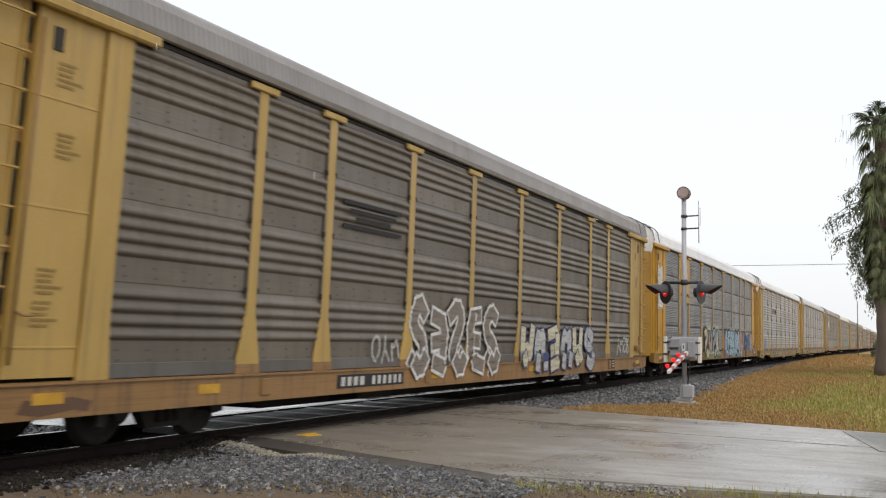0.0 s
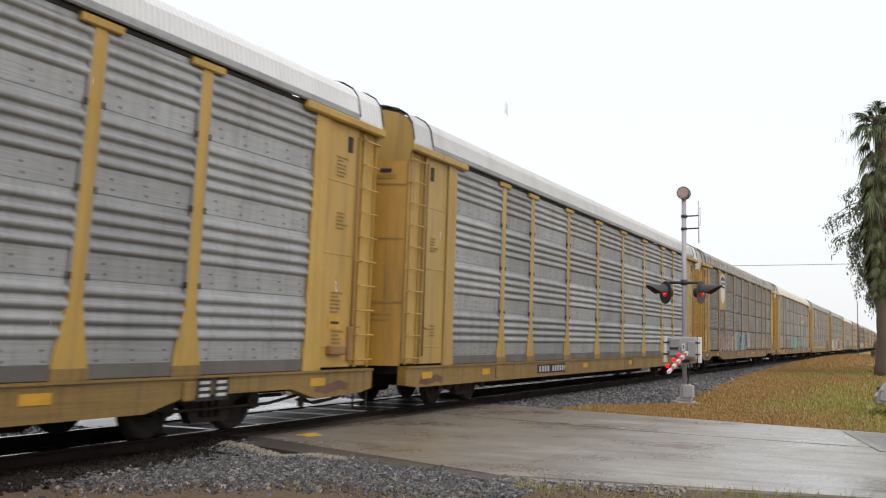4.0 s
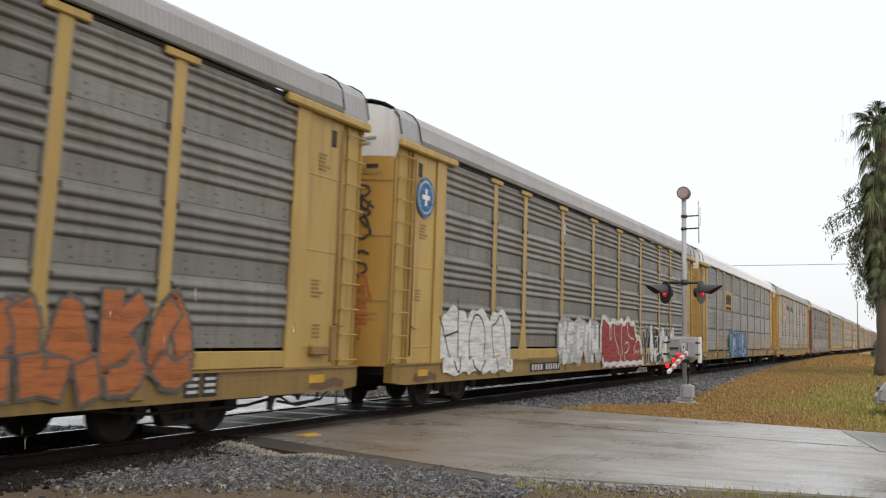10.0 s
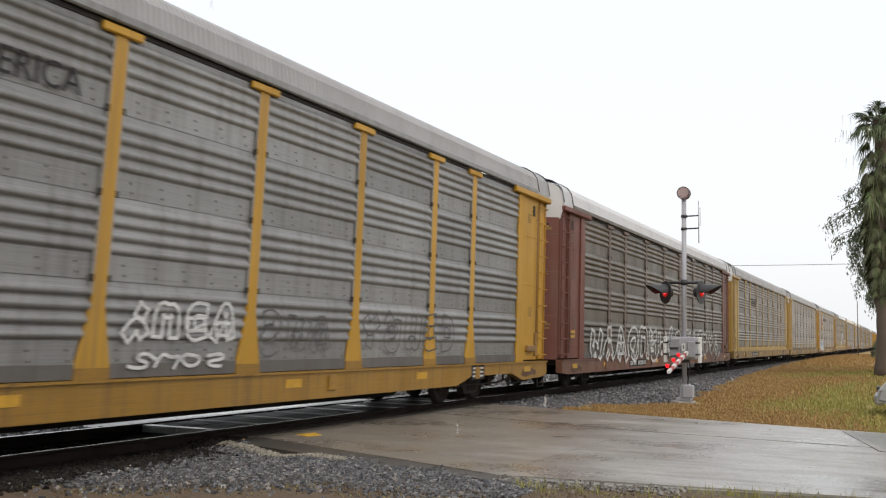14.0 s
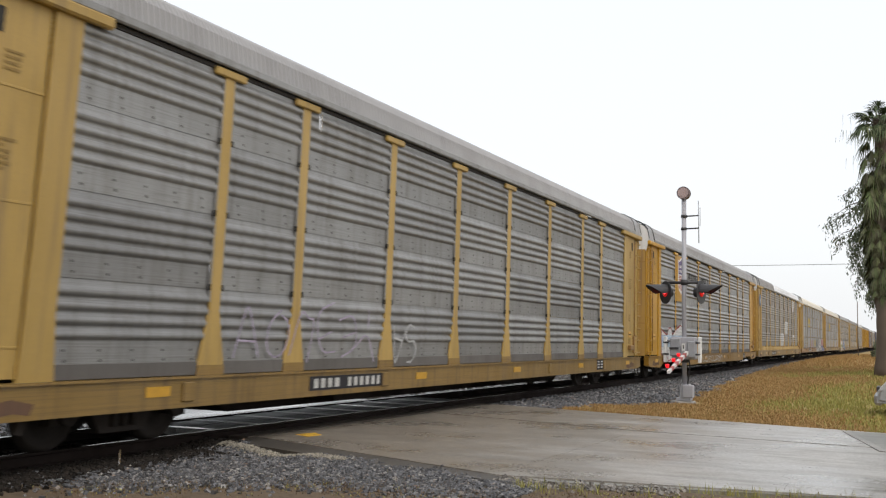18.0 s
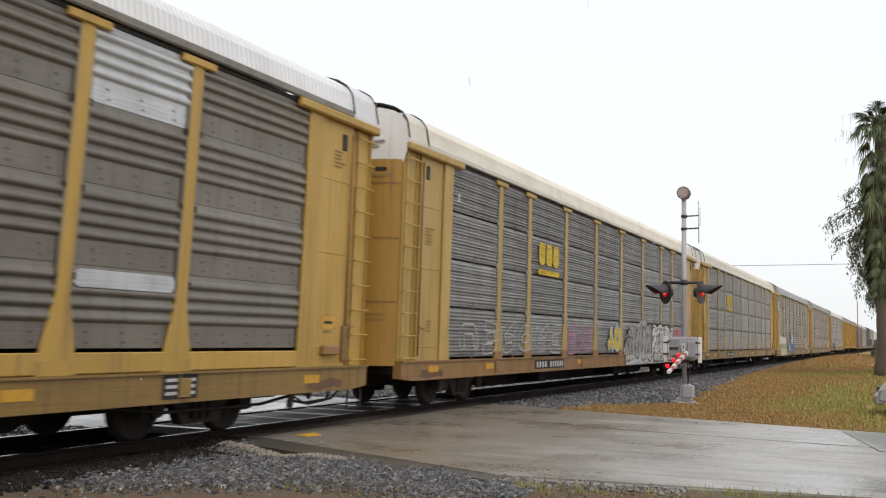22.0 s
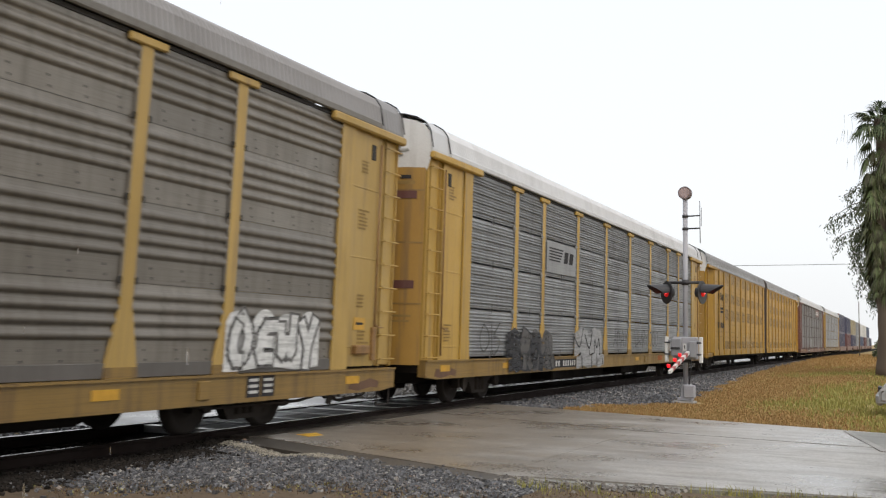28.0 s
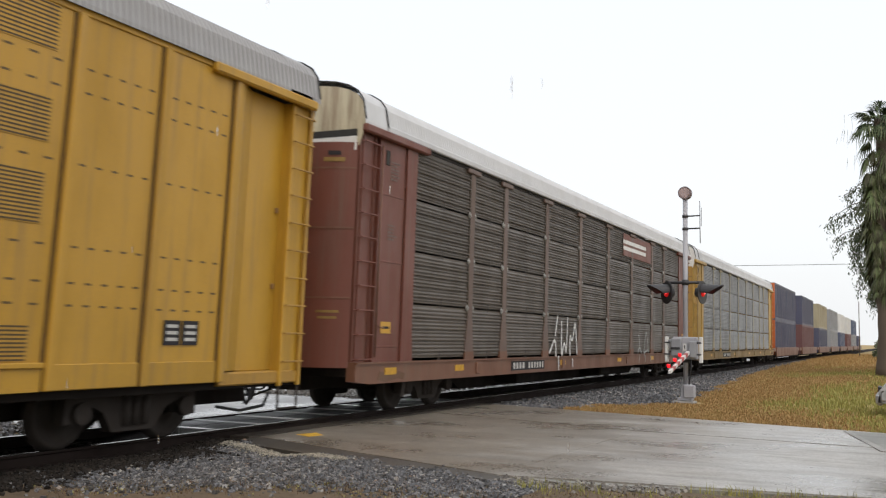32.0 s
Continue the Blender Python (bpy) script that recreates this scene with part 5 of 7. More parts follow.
piece(13, [(-11.6, 1.8), (-10.57, 1.55), (-10.43, 1.83), (-9.85, 1.88), (-9.72, 1.57), (-9.1, 1.8), (-7.9, 2.05), (-7.82, 1.65), (-7.23, 1.92), (-7.13, 1.2), (-6.55, 1.4)], 0.585, [(1.14, "white"), (1.28, "pale_blue"), (1.58, "sky"), (2.2, "white")], "red", 0.05,
      [[(-10.5, 1.5), (-10.45, 1.2)], [(-9.75, 1.5), (-9.9, 1.1)], [(-7.85, 1.6), (-8.0, 1.3), (-7.7, 1.2)]], "white")
tag(13, -11.4, -10.7, 0.6, 0.78, line="rose", letters=3, edge=0.05, seed=9)
tag(13, -5.08, -0.2, 0.95, 1.7, line="grey_white", letters=8, edge=0.06, seed=1)
tag(13, -0.1, 1.6, 1.0, 1.6, line="grey_white", letters=3, edge=0.05, seed=2)
tag(13, 2.03, 4.35, 0.95, 1.6, line="black", letters=3, edge=0.05, seed=3)
tag(13, -5.0, 1.5, 0.46, 0.78, line="white", letters=10, edge=0.06, seed=4)
tag(15, -11.2, -4.6, 1.0, 1.75, line="grey_white", letters=6, edge=0.035, hollow=0.2)
tag(15, -4.2, -1.62, 0.95, 1.8, line="pink", letters=3, edge=0.05, seed=1, hollow=0.2)
tag(15, -0.18, 1.24, 1.0, 1.85, fill="yellow", line="pale_blue", letters=2, stroke=0.16, edge=0.05, seed=2)
piece(15, [(5.6, 1.75), (5.9, 2.0), (6.4, 1.85), (6.9, 2.02), (7.4, 1.86), (7.9, 1.98), (8.4, 1.85), (9.05, 1.9)], 0.58, [(0.95, "grey_white"), (2.1, "white")], "black", 0.06)
piece(15, [(1.75, 1.1), (2.4, 1.75), (3.0, 1.95), (3.6, 1.9), (4.2, 2.1), (5.0, 1.9), (5.5, 1.75)], 0.58, [(0.95, "grey_white"), (2.2, "faint_grey")])
tag(15, 1.8, 9.0, 0.62, 2.0, line="black", letters=8, edge=0.05, seed=3, hollow=0.3)
piece(15, [(9.2, 1.8), (9.9, 1.88), (10.5, 1.78), (11.0, 1.86), (11.65, 1.75)], 0.56, [(1.18, "denim"), (1.9, "rose")], "lilac", 0.05,
      [[(9.5, 1.7), (9.45, 1.3), (9.8, 1.25), (9.9, 1.6)], [(10.2, 1.7), (10.6, 1.6), (10.3, 1.4), (10.6, 1.25)], [(11.0, 1.25), (11.05, 1.75), (11.4, 1.7), (11.3, 1.45)]], "lilac", 0.06)
tag(16, 7.68, 11.27, 1.0, 1.8, line="rose", letters=5, edge=0.045)
piece(17, [(-11.6, 1.75), (-11.3, 1.98), (-11.0, 1.82), (-10.7, 1.95), (-10.3, 1.8), (-9.95, 1.92), (-9.6, 1.66), (-9.3, 1.86), (-8.9, 1.72), (-8.4, 1.9), (-8.2, 1.74), (-7.8, 1.9), (-7.5, 1.5), (-7.35, 1.0)], 0.46, [(0.62, "white"), (0.95, "cream"), (1.32, "olive"), (2.2, "white")], "rose", 0.05,
      [[(-11.1, 0.6), (-10.9, 1.1), (-10.7, 1.4)], [(-10.5, 0.5), (-10.3, 0.9), (-10.2, 1.4)], [(-9.7, 0.6), (-9.5, 1.0), (-9.3, 1.45)], [(-9.0, 0.55), (-8.8, 1.0), (-8.7, 1.4)], [(-8.3, 0.6), (-8.1, 1.1), (-7.9, 1.5)]], "white", 0.11)
tag(17, -9.2, -7.6, 0.5, 0.95, line="red", letters=3, edge=0.06, seed=8)
tag(17, -6.9, -4.6, 0.65, 1.5, fill=("blue", "sky"), line="black", letters=2, stroke=0.42, edge=0.04, seed=1)
tag(17, -5.3, -4.1, 1.1, 2.0, fill="purple", line="black", letters=1, stroke=0.4, edge=0.04, seed=11)
piece(17, [(-3.7, 1.5), (-3.5, 2.1), (-2.3, 2.1), (-2.05, 1.5)], 1.15, [(2.3, "sky")], "navy", 0.07)
piece(17, [(-4.0, 1.3), (-3.0, 1.15), (-2.2, 1.3), (-1.5, 1.45)], 0.5, [(0.9, "denim"), (2.3, "blue")], "charcoal", 0.05, [[(-3.4, 0.6), (-3.2, 1.0), (-2.9, 1.1)], [(-2.6, 0.6), (-2.3, 1.1)]], "sky")
tag(17, -1.2, 7.0, 0.7, 1.6, line="peach", letters=9, edge=0.05, seed=2)
tag(17, 9.2, 10.8, 0.8, 1.6, line="grey_white", back=("grey_white",), letters=2, edge=0.05, seed=3)
tag(18, 9.0, 11.2, 0.85, 1.7, fill="white", line="charcoal", back=("white",), letters=4, stroke=0.1, edge=0.05)
tag(18, -4.4, -1.9, 0.95, 1.8, line="white", letters=4, edge=0.09, seed=1)
tag(19, -4.5, -1.93, 0.58, 1.72, line="black", back=("faint_grey", "faint_grey"), letters=3, edge=0.085)
tag(19, -0.68, 1.1, 1.15, 1.7, line="charcoal", letters=4, edge=0.05, seed=1)
tag(19, 1.99, 5.4, 1.12, 1.75, line="charcoal", letters=7, edge=0.05, seed=2)
tag(19, -9.5, -6.4, 0.6, 1.6, fill=("black", "charcoal"), line="black", back=("black", "charcoal"), letters=4, stroke=0.2, edge=0.05, seed=3)
tag(19, -11.2, -9.9, 1.0, 1.7, line="charcoal", letters=2, edge=0.06, seed=4)
tag(20, -10.16, -6.79, 1.1, 1.9, line="cream", letters=5, edge=0.05, flat=FACE + 0.064)
tag(20, 11.0, 15.2, 1.0, 1.9, line="black", letters=4, edge=0.05, seed=1, flat=FACE + 0.022)
tag(21, -3.93, -1.8, 0.7, 2.0, line="white", letters=3, edge=0.12)
tag(21, 4.75, 6.6, 0.7, 1.7, line="grey_white", letters=2, edge=0.09, seed=1)


# emblems: plain shapes in their colours
def shield(car, u, z, h, faded=False, plate=True, mat=None):
    if plate:
        part("emblem_plate", box((FACE + 0.03, -8.99, 2.93), (FACE + 0.045, -7.13, EAVE - 0.12), 0.01), mat or YELLOW, car, "yellow emblem plate")
    k = h / 2
    x = FACE + 0.045
    out = [(-0.62, 0.72), (-0.58, 0.84), (-0.36, 0.80), (0, 1.0), (0.36, 0.80), (0.58, 0.84), (0.62, 0.72), (0.56, 0.45), (0.62, -0.15), (0.60, -0.5), (0.42, -0.78), (0.12, -0.9), (0, -1.0), (-0.12, -0.9), (-0.42, -0.78), (-0.60, -0.5), (-0.62, -0.15), (-0.56, 0.45)]
    at = lambda p, s=1.0: (u + p[0] * k * s * 1.3, z + p[1] * k * s)
    em = part("emblem", prism([at(p) for p in out], "x", x, x + 0.006), MARK_WHITE, car, "white shield emblem with blue head")
    top = [(-0.55, 0.70), (-0.52, 0.77), (-0.35, 0.72), (0, 0.90), (0.35, 0.72), (0.52, 0.77), (0.55, 0.70), (0.50, 0.45), (0.53, 0.08), (-0.53, 0.08), (-0.50, 0.45)]
    part("emblem_head", prism([at(p) for p in top], "x", x + 0.006, x + 0.010), INK["navy" if faded else "purple"], em)
    for zz in (0.50, 0.26):
        for j in range(5):
            part("lettering", box((x + 0.010, u + (-0.38 + 0.17 * j) * k * 1.3, z + (zz - 0.07) * k), (x + 0.013, u + (-0.38 + 0.17 * j + 0.11) * k * 1.3, z + (zz + 0.07) * k)), MARK_WHITE, em)
    if not faded:
        for j in range(6):
            a = -0.47 + 0.17 * j
            part("stripe", box((x + 0.006, u + a * k * 1.3, z - (0.80 - 0.7 * abs(a) ** 2) * k), (x + 0.010, u + (a + 0.085) * k * 1.3, z + 0.03 * k)), INK["red"], em)


for n, faded, m in ((1, False, YELLOW_DEEP), (4, True, YELLOW), (6, False, YELLOW_PALE), (9, False, YELLOW_DEEP), (13, False, YELLOW_DEEP)):
    if n == 1:
        shield(CARS[n], -8.06, 4.02, 1.0, mat=m)
    else:
        shield(CARS[n], -8.06, 3.95, 1.5, faded, mat=m)


def round_emblem(car, u, z, r, faded=False):
    x = FACE + 0.032
    ring = lambda q, n=24: [(u + q * math.cos(2 * math.pi * i / n), z + q * math.sin(2 * math.pi * i / n)) for i in range(n)]
    em = part("emblem", prism(ring(r), "x", x, x + 0.004), INK["teal" if faded else "blue"], car, "round blue and white emblem")
    part("emblem_ring", prism(ring(r * 0.84), "x", x + 0.004, x + 0.007), INK["grey_white"], em)
    part("emblem_disc", prism(ring(r * 0.74), "x", x + 0.007, x + 0.010), INK["sky" if faded else "blue"], em)
    if not faded:
        for w, h in ((0.42, 0.11), (0.11, 0.42)):
            part("emblem_cross", box((x + 0.010 + w * 0.003, u - r * w, z - r * h), (x + 0.013 + w * 0.003, u + r * w, z + r * h)), MARK_WHITE, em)


round_emblem(CARS[7], -12.55, 3.95, 0.38)
round_emblem(CARS[14], -12.35, 4.0, 0.38)
round_emblem(CARS[17], -12.45, 4.0, 0.42, True)


def block_mark(car, u, z, w, h, ink, plate=None, under=True, n=3):
    """A wordmark as plain blocks, with an underline."""
    x = FACE + 0.031
    if plate:
        part("emblem_plate", box((FACE + 0.02, u - w * 0.78, z - h * 1.05), (x, u + w * 0.78, z + h * 0.85)), plate, car)
    for j in range(n):
        a = u - w / 2 + w * (j + 0.08) / n
        b = u - w / 2 + w * (j + 0.92) / n
        t = 0.2 * (b - a)
        em = prism([(a + t, z - h / 2), (b - t, z - h / 2), (b, z - h / 2 + t), (b, z + h / 2 - t), (b - t, z + h / 2), (a + t, z + h / 2), (a, z + h / 2 - t), (a, z - h / 2 + t)], "x", x, x + 0.006)
        part("lettering", em, ink, car)
    if under:
        part("lettering", box((x, u - w / 2, z - h * 0.95), (x + 0.006, u + w / 2, z - h * 0.70)), ink, car)


block_mark(CARS[8], -5.69, 3.5, 1.55, 0.52, MARK_DARK, YELLOW_PALE)
block_mark(CARS[15], -5.69, 3.45, 1.6, 0.55, INK["yellow"], None)
block_mark(CARS[16], -5.69, 3.45, 1.6, 0.55, INK["yellow"], None)


def horse_mark(car, u, z, w, ink, plate=None):
    x = FACE + 0.031
    if plate:
        part("emblem_plate", box((FACE + 0.02, u - w * 0.6, z - 0.42), (x, u + w * 0.6, z + 0.36)), plate, car)
    for j in range(5):
        part("lettering", box((x, u - w / 2, z + 0.18 - 0.075 * j), (x + 0.005, u + w * (0.05 - 0.03 * j), z + 0.215 - 0.075 * j)), ink, car)
    for j in range(2):
        a = u + w * (0.08 + 0.22 * j)
        em = prism([(a, z - 0.12), (a + w * 0.15, z - 0.12), (a + w * 0.19, z + 0.18), (a + w * 0.04, z + 0.18)], "x", x, x + 0.006)
        part("lettering", em, ink, car)


horse_mark(CARS[2], -5.69, 3.45, 2.0, MARK_DARK)
horse_mark(CARS[19], -5.69, 3.45, 2.0, MARK_DARK, W_LIGHT)
horse_mark(CARS[20], -17.2, 3.5, 1.5, MARK_DARK)
for j in range(2):
    bar(CARS[20], FACE + 0.03, -17.0, 2.98 - 0.16 * j, 0.8, 0.1, MARK_DARK)
for u in (-18.0, -17.75, -17.2, -16.95, -16.7, -16.45):
    bar(CARS[20], FACE + 0.03, u, 2.17, 0.16, 0.26, MARK_DARK)
for j in range(2):
    bar(CARS[21], FACE + 0.03, 4.6, 4.5 - 0.2 * j, 3.0, 0.12, MARK_WHITE)
part("emblem_plate", box((FACE + 0.02, 3.1, 4.05), (FACE + 0.03, 6.9, EAVE - 0.1)), BROWN_PAINT, CARS[21])
for j, w in enumerate((2.2, 1.6)):
    bar(CARS[5], FACE + 0.032, 5.69, 3.62 - 0.2 * j, w, 0.16, INK["orange" if j == 0 else "orange"])
part("emblem_plate", box((FACE + 0.02, 4.5, 3.15), (FACE + 0.032, 6.9, 3.8)), W_NEW, CARS[5])
bar(CARS[5], FACE + 0.033, 5.69, 3.24, 2.2, 0.06, MARK_DARK)
for j in range(4):
    bar(CARS[11], FACE + 0.032, -5.7, 3.9 - 0.12 * j, 2.2 - 0.3 * (j % 2), 0.06, MARK_DARK)
    bar(CARS[0], FACE + 0.032, -5.7, 3.5 - 0.13 * j, 2.0 - 0.4 * (j % 3), 0.07, MARK_DARK)


def words(text, size, mat, parent, loc):
    c = bpy.data.curves.new("lettering", "FONT")
    c.body, c.size, c.extrude, c.align_x, c.align_y = text, size, 0.002, "CENTER", "CENTER"
    tmp = bpy.data.objects.new("lettering", c)
    me = bpy.data.meshes.new_from_object(tmp)
    me.materials.clear()
    me.materials.append(mat)
    bpy.data.objects.remove(tmp)
    return put("lettering", me, parent, loc, (90, 0, 90), label="dark lettering " + text.lower())


for n in (9, 13):
    words("BUILDING", 0.42, MARK_DARK, CARS[n], (FACE + 0.033, -5.55, 4.02))
    words("AMERICA", 0.42, MARK_DARK, CARS[n], (FACE + 0.033, -2.85, 4.02))
words("BUILDING AMERICA", 0.19, MARK_DARK, CARS[1], (FACE + 0.049, -8.06, 3.22))

# stencils, reflectors and number boxes that every carrier has
REFLECT = plain("yellow_reflector", (0.52, 0.28, 0.02), 0.35)
LATCH = bmesh.new()
for i in range(3):
    z = 0.98 + (EAVE - 0.06 - 0.98) / 4 * (i + 1)
    for y in (-0.125, 0.125):
        for r, x in ((0.066, 0.024), (0.036, 0.04)):
            add_prism(LATCH, [(y + r * 0.8 * math.cos(math.pi * a / 5), z + 0.02 + r * math.sin(math.pi * a / 5)) for a in range(10)], "x", 0.0, x)
LATCH = mesh_of(LATCH, "latch_strip", [painted("pale_latch", (0.33, 0.33, 0.31), amount=0.7)])
LATCH_D = bmesh.new()
for i in range(3):
    z = 0.97 + (EAVE - 0.06 - 0.955) / 4 * (i + 1)
    for y in (-0.15, 0.11):
        add_box(LATCH_D, (0.0, y, z - 0.03), (0.038, y + 0.04, z + 0.05), 0.006)
LATCH_D = mesh_of(LATCH_D, "latch_strip", [DARK_FILL])
STENCIL = {}
MARK_DULL = plain("dull_white_lettering", (0.5, 0.49, 0.46))
for kind in range(3):
    rng = np.random.default_rng(kind + 40)
    bm = bmesh.new()
    for row in range(4 + kind):
        z, a = -0.06 * row, -0.17
        while a < rng.uniform(-0.02, 0.16):
            w = rng.uniform(0.03, 0.09)
            add_box(bm, (0, a, z - 0.016), (0.004, a + w, z + 0.016))
            a += w + 0.018
    STENCIL[kind] = mesh_of(bm, "stencil", [STENCIL_INK])
SIGN = mesh_of(add_box(box((0, -0.18, -0.1), (0.006, 0.18, 0.1)), (0.006, -0.12, -0.02), (0.008, 0.12, 0.02), mat=1), "caution_label", [REFLECT, MARK_DARK])
RUSTY_PLATE = painted("bare_rusty_plate", (0.13, 0.07, 0.04), (0.05, 0.035, 0.028), 0.8, 0.9)
LOCK_ROD = mesh_of(add_tube(tube([(0, 0, 1.0), (0, 0, EAVE - 0.25)], 0.016, 6), [(0.0, 0, 1.55), (0.03, 0.08, 1.5), (0.03, 0.22, 1.5)], 0.014, 5), "lock_rod", [SILL_RUST])
HINGE = mesh_of(box((0, -0.05, 0), (0.05, 0.07, 0.17), 0.01), "hinge", [SILL_RUST])
BRAKE_ROD = mesh_of(add_tube(add_tube(tube([(1.15, 7.6, 0.52), (1.2, 9.2, 0.36), (1.22, 11.2, 0.36), (1.15, 12.6, 0.5)], 0.022, 6), [(0.6, 8.0, 0.42), (0.7, 12.3, 0.42)], 0.03, 6), [(1.28, 11.5, 0.62), (1.3, 12.2, 0.33), (1.3, 13.0, 0.36), (1.2, 13.6, 0.6)], 0.018, 6), "brake_rod", [TRUCK])
BRAKE_LEVER = mesh_of(prism([(-0.09, 0.3), (0.03, 0.27), (0.14, 0.6), (-0.02, 0.62)], "x", 0, 0.03), "brake_lever", [SILL_RUST])
SILL_PATCH = mesh_of(prism([(-0.5, -0.06), (-0.2, -0.1), (0.25, -0.05), (0.45, -0.08), (0.5, 0.03), (0.2, 0.09), (-0.1, 0.04), (-0.42, 0.08)], "x", 0, 0.003), "sill_patch", [RUSTY_PLATE])
STAKE = mesh_of(box((0, -0.11, -0.12), (0.03, 0.11, 0.12), 0.012), "stake_pocket", [SILL_RUST])
# dark plate painted as the shaded opening in the panel
SLOT = mesh_of(box((0.0, -0.07, -0.13), (0.012, 0.07, 0.13), 0.01), "slot", [DARK_FILL])
MARKS = bmesh.new()
add_box(MARKS, (0, -1.12, -0.105), (0.006, 1.12, 0.105), mat=0)
for j, (a, w) in enumerate(((-1.0, 0.16), (-0.8, 0.16), (-0.6, 0.16), (-0.4, 0.18), (0.0, 0.14), (0.19, 0.14), (0.38, 0.14), (0.57, 0.14), (0.76, 0.14), (0.95, 0.12))):
    add_box(MARKS, (0.006, a, -0.07), (0.009, a + w * 0.72, 0.07), mat=1)
MARKS = mesh_of(MARKS, "reporting_marks", [MARK_DARK, MARK_DULL])
ACI = bmesh.new()
for y in (-0.17, 0.17):
    add_box(ACI, (0, y - 0.15, -0.15), (0.006, y + 0.15, 0.15), mat=0)
    for j in range(3):
        add_box(ACI, (0.006, y - 0.10, -0.1 + 0.08 * j), (0.009, y + 0.10, -0.06 + 0.08 * j), mat=1)
ACI = mesh_of(ACI, "consolidated_stencil", [MARK_DARK, MARK_DULL])
SILL_OF = {n: [o for o in CARS[n].children if o.name.startswith("side_sill")][0].material_slots[0].material for n in list(range(20)) + [21, 22]}
SILL_Z = {"slat": 0.74, "dotted": 0.63, "kick": 0.68}
for n in list(range(20)) + [21, 22]:
    rng = np.random.default_rng(n + 300)
    car, st = CARS[n], STYLE.get(n, "dotted")
    x, z = FACE + 0.072, SILL_Z[st]
    for o in [c for c in car.children if c.name.startswith("post")]:
        tagged(put("latch_strip", LATCH if st == "slat" else LATCH_D, o), kind="stuff")
    for u in (-12.6, -9.9, -3.0, 2.4, 6.9, 12.2):
        bar(car, x, u + rng.uniform(-0.4, 0.4), z + 0.02, 0.42, 0.12, REFLECT, "reflector")
    if n not in (4, 13, 17, 18):
        put("reporting_mark", MARKS, car, (x, -5.6 if n != 1 else -5.4, z))
    tagged(put("consolidated_stencil", ACI, car, (x, 9.3 + rng.uniform(-0.5, 0.5), z + 0.02)), kind="stuff")
    for k in (-1, 1):
        for zz in (4.25, 3.3, 2.1, 1.55):
            if rng.random() < 0.7 and not (n in (7, 14, 17) and k < 0 and zz > 4):
                tagged(put("stencil", STENCIL[int(rng.integers(3))], car, (FACE + 0.004, k * 12.55 + rng.uniform(-0.1, 0.1), zz + rng.uniform(-0.15, 0.15)), mat=STENCIL_INK if n not in (10, 21) else BROWN_POST), kind="stuff")
        put("slot", SLOT, car, (FACE + 0.001, k * 12.75, EAVE - 0.42))
    if rng.random() < 0.6:
        put("caution_label", SIGN, car, (FACE + 0.004, 12.5, 1.55))
    if rng.random() < 0.5:
        put("caution_label", SIGN, car, (FACE + 0.004, -12.6, 1.5))
    # brake gear on the end sill
    part("hand_brake_box", add_box(box((FACE - 0.05, 12.3, 1.05), (FACE + 0.1, 12.75, 1.2), 0.02), (FACE - 0.05, 12.9, 0.95), (FACE + 0.05, 13.02, 1.5), 0.01), SILL_RUST if n not in (10, 21) else SILL_BROWN, car)
    # lock rods, hinges and brake rods at the ends
    rusty = SILL_RUST if n not in (10, 21) else SILL_BROWN
    for k in (-1, 1):
        put("lock_rod", LOCK_ROD, car, (FACE + 0.03, k * 12.98, 0), mat=rusty)
        for zz in (1.25, 2.2, 3.2, 4.2):
            put("hinge", HINGE, car, (FACE - 0.13, k * 13.06, zz + rng.uniform(-0.1, 0.1)), mat=rusty)
        put("brake_rod", BRAKE_ROD, car, rot=(0, 0, 0 if k > 0 else 180), mat=TRUCK)
        put("brake_lever", BRAKE_LEVER, car, (FACE - 0.12, k * (11.7 + rng.uniform(-0.2, 0.2)), 0), mat=TRUCK)
        put("sill_patch", SILL_PATCH, car, (FACE + 0.071, k * (12.6 + rng.uniform(-0.3, 0.3)), z - 0.06), mat=RUSTY_PLATE)
        put("stake_pocket", STAKE, car, (FACE + 0.07, k * (3.6 + rng.uniform(-1, 1)), z), mat=SILL_OF[n])
        put("stake_pocket", STAKE, car, (FACE + 0.07, k * (9.0 + rng.uniform(-0.5, 0.5)), z), mat=SILL_OF[n])
    part("end_step", tube([(FACE, 13.2, 0.55), (FACE, 13.2, 0.2), (FACE, 13.62, 0.2), (FACE, 13.62, 0.6)], 0.018, 6), TRUCK, car)
for j in range(3):
    bar(CARS[19], FACE + 0.073, 5.35 + 0.24 * j, 0.76, 0.19, 0.17, INK["orange"])


